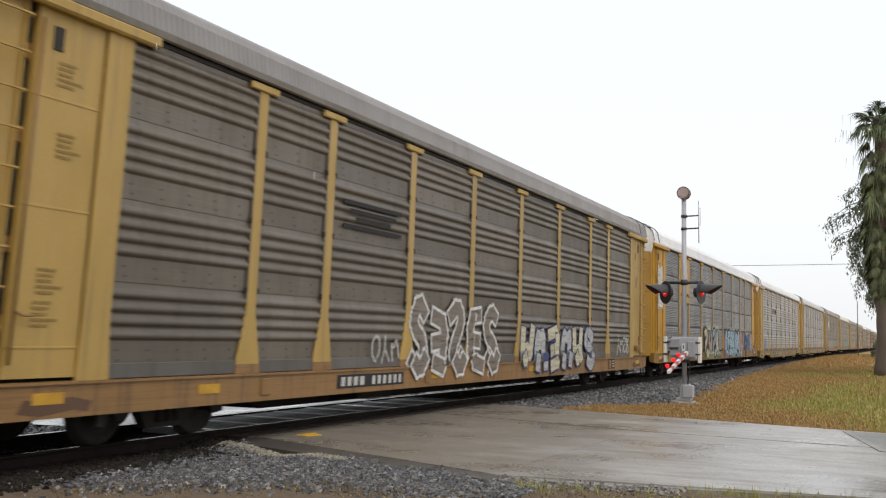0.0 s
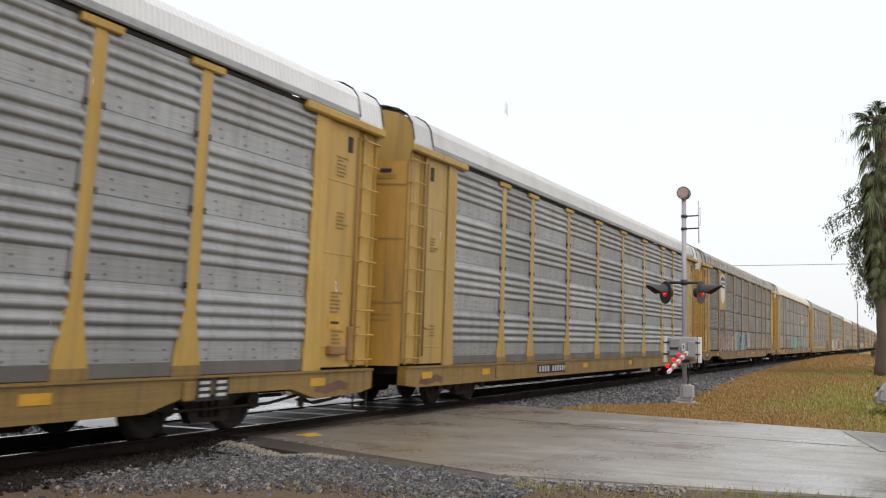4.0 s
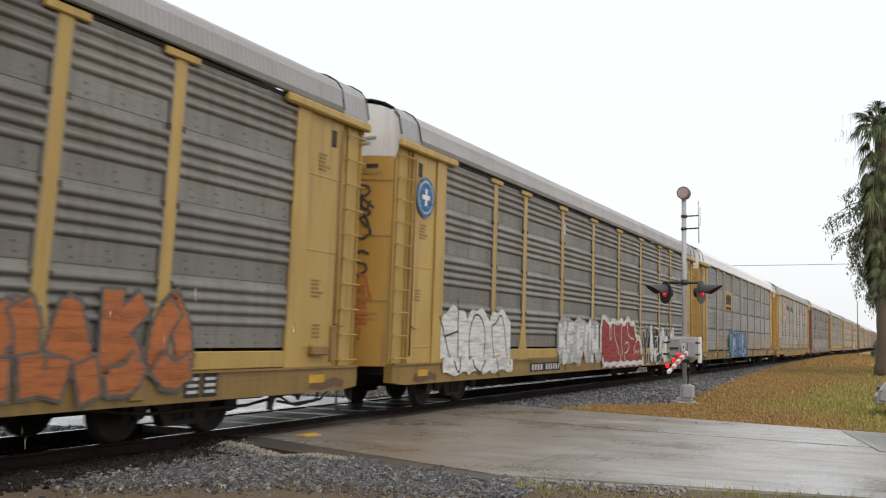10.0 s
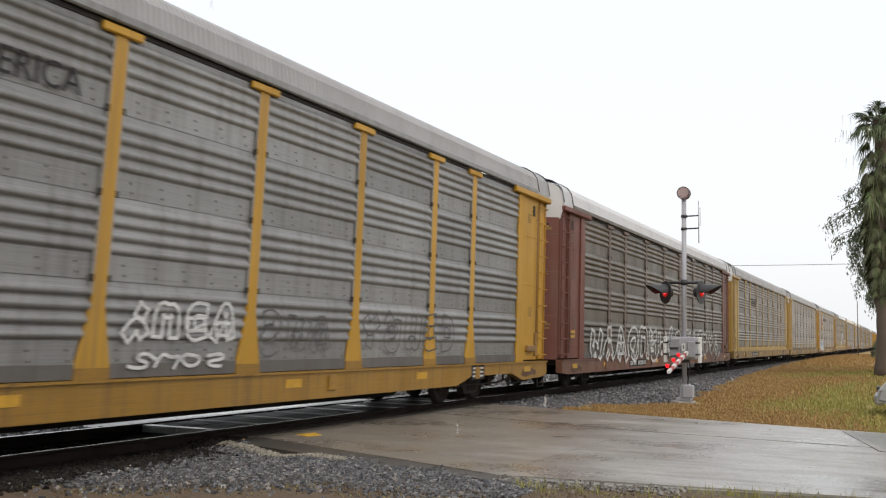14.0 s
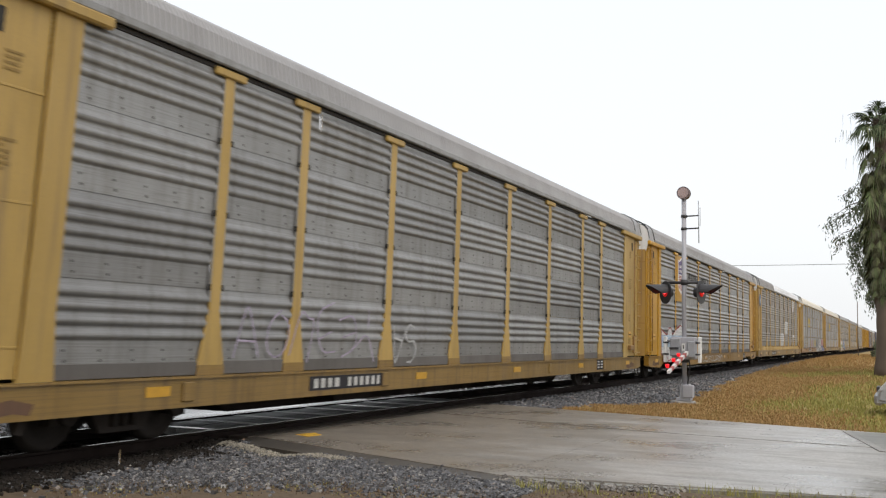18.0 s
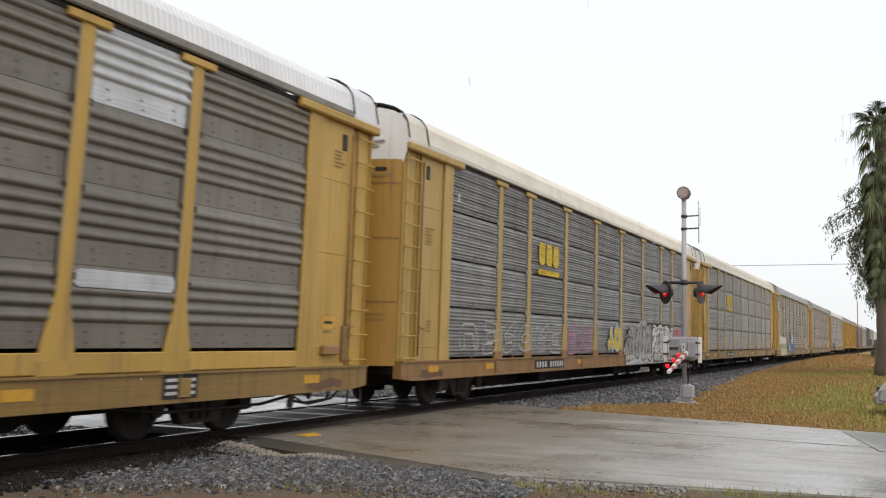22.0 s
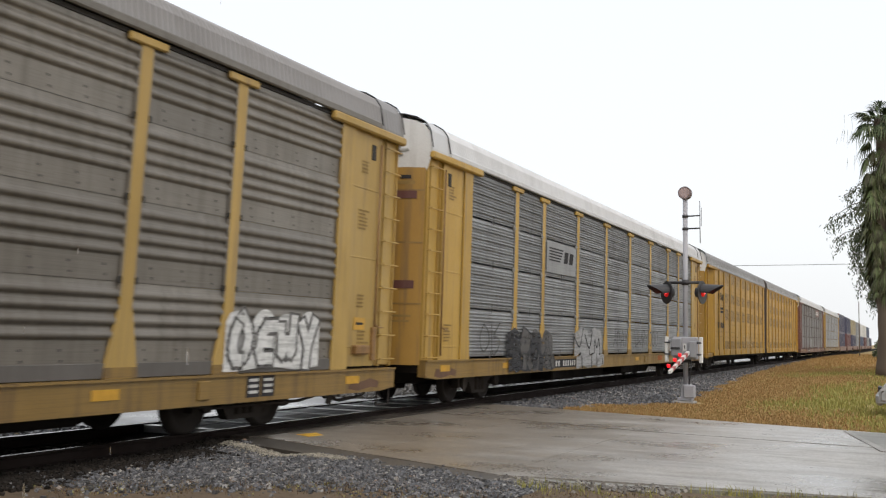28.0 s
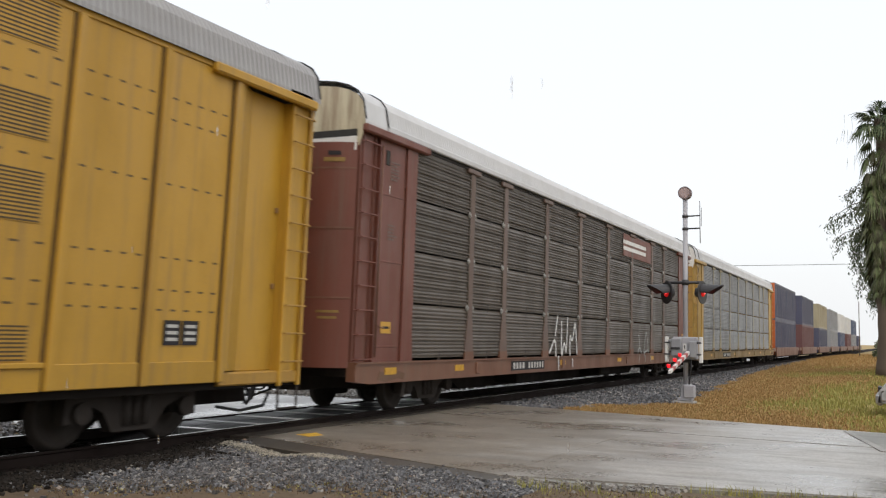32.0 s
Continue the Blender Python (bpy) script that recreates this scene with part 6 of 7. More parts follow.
def door_scribble(n, z0, z1, ink, seed):
    """Loose marker strokes on the end door that faces the camera."""
    rng = np.random.default_rng(seed)
    verts, faces = [], []
    for i in range(5):
        for s in STROKES[int(rng.integers(len(STROKES)))]:
            cz, w = rng.uniform(z0, z1), rng.uniform(0.22, 0.4)
            pts = [(0.95 + w * (a - 0.5) + rng.normal(0, 0.03), cz + 1.3 * w * (b - 0.5)) for a, b in s]
            for (xa, za), (xb, zb) in zip(pts, pts[1:]):
                run = math.hypot(xb - xa, zb - za) + 1e-6
                nx, nz = -(zb - za) / run * 0.022, (xb - xa) / run * 0.022
                q = len(verts)
                verts += [(x, -BODY - 0.30 * (1 - min(1.0, abs(x) / 1.4) ** 3) - 0.014, z) for x, z in ((xa + nx, za + nz), (xa - nx, za - nz), (xb - nx, zb - nz), (xb + nx, zb + nz))]
                faces.append((q, q + 1, q + 2, q + 3))
    tagged(put("graffiti", raw("graffiti", verts, faces, [INK[ink]]), CARS[n], label=ink + " marker scribble on the end door"), kind="stuff")


door_scribble(5, 1.4, 2.2, "black", 3)
door_scribble(5, 3.4, 4.2, "charcoal", 4)
door_scribble(7, 2.6, 4.1, "black", 5)
door_scribble(7, 1.5, 2.2, "orange", 6)
oblong = [(8.05 + 0.72 * s + 0.1 * math.cos(a), 1.93 + 0.1 * math.sin(a)) for s, a0 in ((1, -0.5), (-1, 0.5)) for a in [math.pi * (a0 + i / 6) for i in range(7)]]
part("patch_plate", prism(oblong, "x", FACE + 0.012, FACE + 0.03), W_NEW, CARS[14], "pale oblong patch plate")
part("cap_band", box((-1.38, -BODY - 0.03, 4.42), (1.38, -BODY - 0.008, 4.66)), WHITE_PAINT, CARS[21], "white band under the cream cap")
part("cap_gap", box((-1.38, -BODY - 0.03, 4.664), (1.38, -BODY - 0.008, 4.78)), DARK_FILL, CARS[21], "dark strip painted as a shaded gap under the cream cap")
tagged(put("consolidated_stencil", ACI, CARS[20], (FACE + 0.012, 18.35, 1.35)), kind="stuff")
for n in list(range(3)) + list(range(4, 9)) + [11, 12, 13, 15, 16, 19, 20]:   # faint lettering on the white end caps
    e = 21.1 if n == 20 else BODY
    for j, w in enumerate((0.42, 0.3)):
        part("cap_lettering", box((0.6, -e - 0.026, 4.9 - 0.09 * j), (0.6 + w, -e - 0.004, 4.94 - 0.09 * j)), CAP_INK, CARS[n])
# ---- crossing signal ----
SIG = Vector((-4.83, 24.34, -0.13))
RED_GLASS = plain("lit_red_lens", (0.22, 0.008, 0.008), 0.2, 0.0, 0.4, (1.0, 0.02, 0.02))
RED_BULB = plain("lit_red_bulb", (0.5, 0.02, 0.02), 0.3, 0.0, 4.0, (1.0, 0.06, 0.07))
RED_LAMP = plain("lit_red_arm_lamp", (0.25, 0.005, 0.005), 0.4, 0.0, 1.2, (1.0, 0.01, 0.02))
SIGNAL_BLACK = plain("black_signal_paint", (0.035, 0.034, 0.036), 0.5)
SIGNAL_WHITE = painted("white_signal_paint", (0.72, 0.72, 0.70), amount=0.25)
ALU = painted("aluminium_mast", (0.42, 0.42, 0.45), (0.3, 0.29, 0.28), 0.5, 0.25, 0.1)


def lamp_head(parent, x, turn):
    """One flasher: round backboard, lens and long visor, aimed by turn."""
    m = Matrix.Translation((x, -0.02, 2.68)) @ Matrix.Rotation(radians(turn), 4, "Z")
    bm = bmesh.new()
    add_tube(bm, [(0, 0, 0), (0.02, 0, 0)], 0.28, 24)
    add_tube(bm, [(-0.14, 0, 0), (0, 0, 0)], 0.12, 16)
    bm.transform(m)
    head = part("lamp_head", bm, SIGNAL_BLACK, parent, "black round signal backboard")
    bm = bmesh.new()
    n, rows_ = 14, []
    for q in (0.0, 1.0):               # the hood reaches far at the top and is cut back below
        row = []
        for i in range(n + 1):
            g = math.pi * (i / n * 1.1 - 0.05)
            zz = 0.17 * math.sin(g)
            row.append((0.02 + q * (0.22 + 0.30 * zz / 0.17), 0.18 * math.cos(g), zz + 0.02 - 0.03 * q))
        rows_.append(row)
    vs = [[bm.verts.new(p) for p in r] for r in rows_]
    for i in range(n):
        bm.faces.new((vs[0][i], vs[1][i], vs[1][i + 1], vs[0][i + 1]))
    bm.transform(m)
    v = part("visor", bm, SIGNAL_BLACK, head)
    v.modifiers.new("thick", "SOLIDIFY").thickness = 0.012
    bm = bmesh.new()
    add_tube(bm, [(0.02, 0, 0), (0.04, 0, 0), (0.055, 0, 0)], 0.10, 20, radii=[0.11, 0.10, 0.04])
    bm.transform(m)
    lens = part("lens", bm, RED_GLASS, head, "lit red lens")
    bm = tube([(0.056, 0.03, 0.0), (0.062, 0.03, 0.0)], 0.036, 12)
    bm.transform(m)
    part("bulb_glow", bm, RED_BULB, lens)


def build_signal():
    s = empty("crossing_signal", SIG)
    tagged(s, "grey railway crossing signal with red lights and gate", "crossing signal")
    part("footing", box((-0.31, -0.27, -0.25), (0.23, 0.27, 0.06), 0.03), KERB, s, "concrete footing")
    part("base_casting", prism([(-0.17, 0.08), (0.17, 0.08), (0.17, 0.14), (0.13, 0.46), (-0.05, 0.46), (-0.09, 0.14), (-0.17, 0.14)], "y", -0.14, 0.14), ALU, s)
    part("junction_box", box((-0.02, -0.2, 0.14), (0.24, 0.02, 0.44), 0.02), ALU, s)
    part("mast", tube([(0, 0, 0.4), (0, 0, 4.98)], 0.058, 14), ALU, s)
    bell = part("bell", add_tube(tube([(0, 0.07, 5.12), (0, -0.05, 5.12), (0, -0.10, 5.12)], 0.16, 20), [(0, 0, 4.96), (0, 0, 5.06)], 0.04, 8), painted("bell_iron", (0.16, 0.12, 0.12)), s, "round dark signal bell")
    part("bell_face", tube([(0, -0.101, 5.12), (0, -0.112, 5.12)], 0.125, 20), painted("bell_face", (0.36, 0.27, 0.26)), bell)
    an = part("antenna", add_tube(tube([(0.36, 0, 3.88), (0.35, 0, 4.92)], 0.012, 6), [(0.39, 0, 4.3), (0.39, 0, 4.75)], 0.009, 5), GALV, s)
    for z in (4.55, 4.24):
        part("bracket", tube([(0, 0, z), (0.36, 0, z + 0.01)], 0.018, 6), SIGNAL_BLACK, an)
        part("clamp", tube([(0, 0, z - 0.03), (0, 0, z + 0.03)], 0.075, 12), SIGNAL_BLACK, an)
    arm = part("crossarm", tube([(-0.42, -0.02, 2.92), (0.42, -0.02, 2.92)], 0.035, 8), SIGNAL_BLACK, s)
    part("clamp", tube([(0, 0, 2.86), (0, 0, 2.99)], 0.085, 12), SIGNAL_BLACK, arm)
    for x in (-0.40, 0.40):
        part("hanger", tube([(x, -0.02, 2.92), (x, -0.02, 2.75)], 0.025, 6), SIGNAL_BLACK, arm)
    lamp_head(s, -0.44, 180 + 42)
    lamp_head(s, 0.40, -12)
    gm = part("gate_mechanism", box((-0.27, -0.2, 1.06), (0.29, 0.12, 1.6), 0.02), ALU, s, "grey gate machine case")
    part("cover", box((-0.30, -0.27, 1.13), (-0.05, -0.2, 1.56), 0.02), GALV, gm)
    part("cover", box((0.12, -0.27, 1.10), (0.31, -0.2, 1.5), 0.02), GALV, gm)
    part("cover", box((-0.30, -0.3, 1.30), (-0.08, -0.27, 1.35), 0.006), SIGNAL_BLACK, gm)
    for zz in (1.18, 1.46):
        part("bolt", tube([(-0.33, -0.24, zz), (-0.46, -0.2, zz)], 0.022, 8), SIGNAL_BLACK, gm)
        part("bolt", tube([(0.31, -0.24, zz), (0.42, -0.2, zz)], 0.022, 8), SIGNAL_BLACK, gm)
    part("bracket", box((-0.1, -0.1, 0.98), (0.12, 0.1, 1.06), 0.01), SIGNAL_BLACK, gm)
    part("number_plate", box((0.0, -0.315, 1.26), (0.08, -0.30, 1.44)), SIGNAL_WHITE, gm)
    part("lettering", box((0.03, -0.32, 1.31), (0.05, -0.315, 1.40)), SIGNAL_BLACK, gm)
    for x in (-0.43, 0.39):
        part("counterweight_arm", box((x - 0.03, -0.22, 0.98), (x + 0.05, -0.10, 1.60), 0.015), SIGNAL_WHITE, gm, "white counterweight arm")
        part("shaft", tube([(x, -0.16, 1.5), (x * 0.5, -0.16, 1.5)], 0.03, 8), GALV, gm)
    a, b = Vector((0.12, -0.32, 1.22)), Vector((0.47, -4.0, 0.86))
    n = 9
    for i in range(n):
        p, q = a.lerp(b, i / n), a.lerp(b, (i + 1) / n)
        w = 0.055 - 0.015 * i / n
        bm = bmesh.new()
        u = (q - p).normalized()
        add_tube(bm, [p, q - u * 0.003], w, 4)
        part("gate_arm", bm, RED_STRIPE if i % 2 else SIGNAL_WHITE, s)
    for f in (0.35, 0.62, 0.92):
        p = a.lerp(b, f)
        part("arm_lamp", add_tube(tube([p + Vector((-0.05, 0, 0.05)), p + Vector((-0.05, 0, 0.12))], 0.03, 10), [p + Vector((-0.02, 0, 0.1)), p + Vector((-0.09, -0.02, 0.1))], 0.03, 10), RED_LAMP, s, "lit red gate lamp")
    part("cable", tube([(0.1, -0.1, 0.45), (0.16, -0.12, 0.9), (0.12, -0.1, 1.1)], 0.018, 6), SIGNAL_BLACK, s)


RED_STRIPE = painted("red_stripe_paint", (0.35, 0.04, 0.035), amount=0.2)


# ---- plants ----
def leaf_material(name, stops, rough=0.6):
    m, t, b = nodes(name, rough, 0.0, 0.3)
    g = t.nodes.new("ShaderNodeNewGeometry")
    c = ramp(t, g.outputs["Random Per Island"], stops)
    c = blend(t, ramp(t, noisy(t, 3.0, per_object=False), [(0.4, (0, 0, 0)), (0.7, (0.45,) * 3)]), c, dim(stops[0][1], 0.85))
    t.links.new(c, b.inputs["Base Color"])
    return m


DRY = leaf_material("dry_grass", [(0.0, (0.34, 0.195, 0.075)), (0.4, (0.375, 0.228, 0.085)), (0.75, (0.385, 0.26, 0.105)), (1.0, (0.33, 0.26, 0.095))])
STALK = leaf_material("brown_stalk", [(0.0, (0.11, 0.06, 0.035)), (0.6, (0.17, 0.11, 0.055)), (1.0, (0.15, 0.135, 0.055))])
GREEN = leaf_material("green_grass", [(0.0, (0.26, 0.25, 0.065)), (0.5, (0.31, 0.30, 0.08)), (1.0, (0.39, 0.33, 0.11))])
FROND = leaf_material("palm_frond", [(0.0, (0.045, 0.065, 0.03)), (0.6, (0.095, 0.125, 0.06)), (1.0, (0.16, 0.17, 0.08))])
DEAD = leaf_material("dead_frond", [(0.0, (0.085, 0.08, 0.05)), (0.5, (0.13, 0.135, 0.06)), (1.0, (0.12, 0.17, 0.06))])
SHRUB = leaf_material("grey_green_leaf", [(0.0, (0.05, 0.07, 0.035)), (0.6, (0.12, 0.15, 0.08)), (1.0, (0.2, 0.2, 0.13))])
BARK = painted("palm_bark", (0.14, 0.11, 0.085), (0.06, 0.05, 0.04), 0.9)


def blades(name, n, spot, height, mat, label, lean=0.5, wide=1.5):
    """Grass: narrow two-part blades in tufts."""
    rng = np.random.default_rng(n + len(label))
    verts, faces = [], []
    while len(faces) < 2 * n:
        x, y, k = spot(rng)
        z = surface_z(x, y)
        for _ in range(5):
            bx, by = x + rng.normal(0, 0.05), y + rng.normal(0, 0.05)
            h, a = rng.uniform(*height) * k, rng.uniform(0, 6.28)
            w = rng.uniform(0.003, 0.007) * (1 + 0.02 * y) * wide
            d = rng.uniform(0.1, lean) * h
            c, s = math.cos(a), math.sin(a)
            q = len(verts)
            verts += [(bx - s * w, by + c * w, z - 0.02), (bx + s * w, by - c * w, z - 0.02), (bx + c * d * 0.4 + s * w * 0.8, by + s * d * 0.4 - c * w * 0.8, z + h * 0.6), (bx + c * d * 0.4 - s * w * 0.8, by + s * d * 0.4 + c * w * 0.8, z + h * 0.6), (bx + c * d, by + s * d, z + h)]
            faces += [(q, q + 1, q + 2, q + 3), (q + 3, q + 2, q + 4)]
    ob = put(name, raw(name, verts, faces, [mat]))
    return tagged(ob, label, "grass", kind="stuff")


def gravel_edge(y):
    """Where the ballast shoulder gives way to grass, x at y."""
    e = -6.5 + 1.45 * min(1.0, max(0.0, (y - 20.7) / 3.0)) - 0.055 * max(0.0, min(y, 45) - 28) - 0.035 * max(0.0, y - 45)
    return max(-8.0, e) + 0.16 * math.sin(1.7 * y) + 0.1 * math.sin(4.3 * y)


def verge_spot(rng, y1=60, green=False):
    while True:
        y = 18.4 + (y1 - 18.4) * rng.random() ** 1.7
        x = rng.uniform(-8.0, 3.5)
        if y < far_edge(x) + 0.18 or x < gravel_edge(y):
            continue
        if math.hypot(x - SIG.x, y - SIG.y) < 0.55:
            continue
        patch = noise.noise((x * 0.35, y * 0.14, 2.0)) + 0.17 * (x + 2.2) + 0.006 * (y - 25)
        if green != (patch + rng.normal(0, 0.2) > 0.14):
            continue
        k = 0.55 + 0.02 * (y - 18) + 0.18 * max(0.0, x + 4) * min(1.0, (y - 18) / 14)
        return x, y, k


def fan(verts, faces, at, way, up, r, rng, droop):
    """A fan leaf of narrow blades at the end of its stalk."""
    way, up = Vector(way).normalized(), Vector(up)
    side = way.cross(up).normalized()
    n = 13
    for i in range(n):
        a = (i / (n - 1) - 0.5) * 2.5
        d = (way * math.cos(a) + side * math.sin(a)).normalized()
        L1 = r * rng.uniform(0.75, 1.0) * (1 - 0.2 * abs(a))
        w = 0.035 * r + 0.01
        q = len(verts)
        n_ = d.cross(Vector((0, 0, 1))).normalized() if abs(d.z) < 0.95 else side
        mid, tip = at + d * L1 * 0.55 - Vector((0, 0, droop * 0.18 * L1)), at + d * L1 - Vector((0, 0, droop * 0.75 * L1))
        verts += [tuple(at), tuple(mid + n_ * w), tuple(tip), tuple(mid - n_ * w)]
        faces.append((q, q + 1, q + 2, q + 3))


def palm(x, y, height, seed):
    rng = np.random.default_rng(seed)
    z0 = ground_z(x, y)
    p = empty("palm_tree", (x, y, z0))
    tagged(p, "tall fan palm with a shaggy skirt of dead fronds", "palm tree")
    bm = bmesh.new()
    k = 24
    pts = [(0.10 * math.sin(i * 0.4), 0.06 * math.cos(i * 0.6), height * i / k) for i in range(k + 1)]
    add_tube(bm, pts, 0.3, 12, radii=[0.44 - 0.06 * min(1, i / 6) - 0.1 * i / k + (0.03 if i % 2 else 0) for i in range(k + 1)])
    part("trunk", bm, BARK, p)
    verts, faces = [], []
    for i in range(52):
        a, e = rng.uniform(0, 6.28), rng.uniform(-0.5, 1.25)
        d = Vector((math.cos(a) * math.cos(e), math.sin(a) * math.cos(e), math.sin(e)))
        base = Vector((0, 0, height - 0.1 + rng.uniform(-0.4, 0.2)))
        end = base + d * rng.uniform(0.45, 0.8) - Vector((0, 0, 0.15))
        q, w = len(verts), d.cross(Vector((0, 0, 1))).normalized() * 0.025
        verts += [tuple(base - w), tuple(base + w), tuple(end + w), tuple(end - w)]
        faces.append((q, q + 1, q + 2, q + 3))
        fan(verts, faces, end, d, (0, 0, 1), rng.uniform(0.7, 1.0), rng, 0.6 + 0.6 * (e < 0.2))
        if e < 0.5:                # dry threads that hang from the leaf tips
            for _ in range(3):
                o = end + d * rng.uniform(0.3, 0.9) + Vector((rng.normal(0, 0.2), rng.normal(0, 0.2), -0.2))
                q, drop = len(verts), rng.uniform(0.3, 0.9)
                verts += [tuple(o), tuple(o + Vector((0.014, 0, 0))), tuple(o + Vector((rng.normal(0, 0.06), 0, -drop)))]
                faces.append((q, q + 1, q + 2))
    tagged(put("crown", raw("crown", verts, faces, [FROND]), p), kind="stuff")
    verts, faces = [], []
    for i in range(330):
        f = rng.random()
        z = height * (0.34 + 0.58 * f)
        a = rng.uniform(0, 6.28)
        d = Vector((math.cos(a), math.sin(a), -rng.uniform(1.0, 3.0))).normalized()
        base = Vector((0.3 * math.cos(a), 0.3 * math.sin(a), z))
        end = base + d * rng.uniform(0.3, 0.9) * (0.6 + 0.5 * f)
        fan(verts, faces, end, d, Vector((-math.sin(a), math.cos(a), 0.2)).cross(d), rng.uniform(0.4, 0.8) * (0.7 + 0.4 * f), rng, 0.9)
    tagged(put("dead_skirt", raw("dead_skirt", verts, faces, [DEAD]), p, label="hanging grey-brown dead fronds"), kind="stuff")


def wispy_tree(x, y, reach, seed):
    """A thin tree with drooping leafy twigs."""
    rng = np.random.default_rng(seed)
    z0 = ground_z(x, y)
    t = empty("tree", (x, y, z0))
    tagged(t, "thin tree with sparse drooping grey-green twigs", "tree")
    part("trunk", add_tube(bmesh.new(), [(0, 0, 0), (-0.1, 0, 2.5), (0.1, 0, 5), (0.0, 0.1, 8.8)], 0.2, 8, radii=[0.24, 0.18, 0.13, 0.05]), BARK, t)
    verts, faces = [], []
    for i in range(22):
        z = 3.7 + 4.9 * i / 21 if i else 4.3
        a = math.pi + rng.uniform(-1.1, 1.1) if i % 3 else rng.uniform(0, 6.28)
        L1 = reach * rng.uniform(0.55, 1.0) * (1.1 - 0.4 * abs(z - 7.2) / 2.4) if i else reach * 1.2
        pts = [Vector((0, 0, z))]
        for s in range(1, 6):
            f = s / 5
            pts.append(Vector((math.cos(a) * L1 * f, math.sin(a) * L1 * f, z + 0.9 * f - 1.5 * f * f + rng.normal(0, 0.06))))
        part("limb", add_tube(bmesh.new(), pts, 0.03, 5, radii=[0.045, 0.035, 0.026, 0.02, 0.014, 0.008]), BARK, t)
        for s in range(50):
            f = rng.uniform(0.3, 1.0)
            k = min(4, int(f * 5))
            c = pts[k].lerp(pts[k + 1], f * 5 - k) + Vector(rng.normal(0, 0.07, 3))
            hang = rng.uniform(0.2, 0.9)
            for j in range(5):
                q = len(verts)
                o = c + Vector((rng.normal(0, 0.05), rng.normal(0, 0.05), -hang * j / 5))
                d = Vector(rng.normal(0, 1, 3)) * 0.05 + Vector((0, 0, -0.09))
                w = Vector(rng.normal(0, 1, 3)).normalized() * rng.uniform(0.015, 0.04)
                verts += [tuple(o - w), tuple(o + d * 0.5 + w * 1.2), tuple(o + d * 1.3), tuple(o + d * 0.5 - w * 1.2)]
                faces.append((q, q + 1, q + 2, q + 3))
    tagged(put("foliage", raw("foliage", verts, faces, [SHRUB]), t), kind="stuff")


def bush(x, y, rx, h, seed, n=1500):
    rng = np.random.default_rng(seed)
    b = empty("bush", (x, y, ground_z(x, y)))
    tagged(b, "dark green roadside bush with loose outline", "bush")
    part("stem", add_tube(bmesh.new(), [(0, 0, 0), (0.1, 0, h * 0.4), (0.0, 0, h * 0.75)], 0.08, 6, radii=[0.1, 0.07, 0.02]), BARK, b)
    verts, faces = [], []
    lumps = [(rng.normal(0, rx * 0.45), rng.normal(0, rx * 0.45), h * rng.uniform(0.25, 0.85), rng.uniform(0.25, 0.5) * rx) for _ in range(14)]
    for i in range(n):
        lx, ly, lz, lr = lumps[int(rng.integers(14))]
        d = Vector(rng.normal(0, 1, 3)).normalized() * lr * rng.random() ** 0.4
        o = Vector((lx, ly, lz)) + d
        a, w = Vector(rng.normal(0, 1, 3)).normalized() * 0.14, Vector(rng.normal(0, 1, 3)).normalized() * 0.07
        q = len(verts)
        verts += [tuple(o - a), tuple(o + w), tuple(o + a), tuple(o - w)]
        faces.append((q, q + 1, q + 2, q + 3))
    tagged(put("foliage", raw("foliage", verts, faces, [SHRUB]), b), kind="stuff")


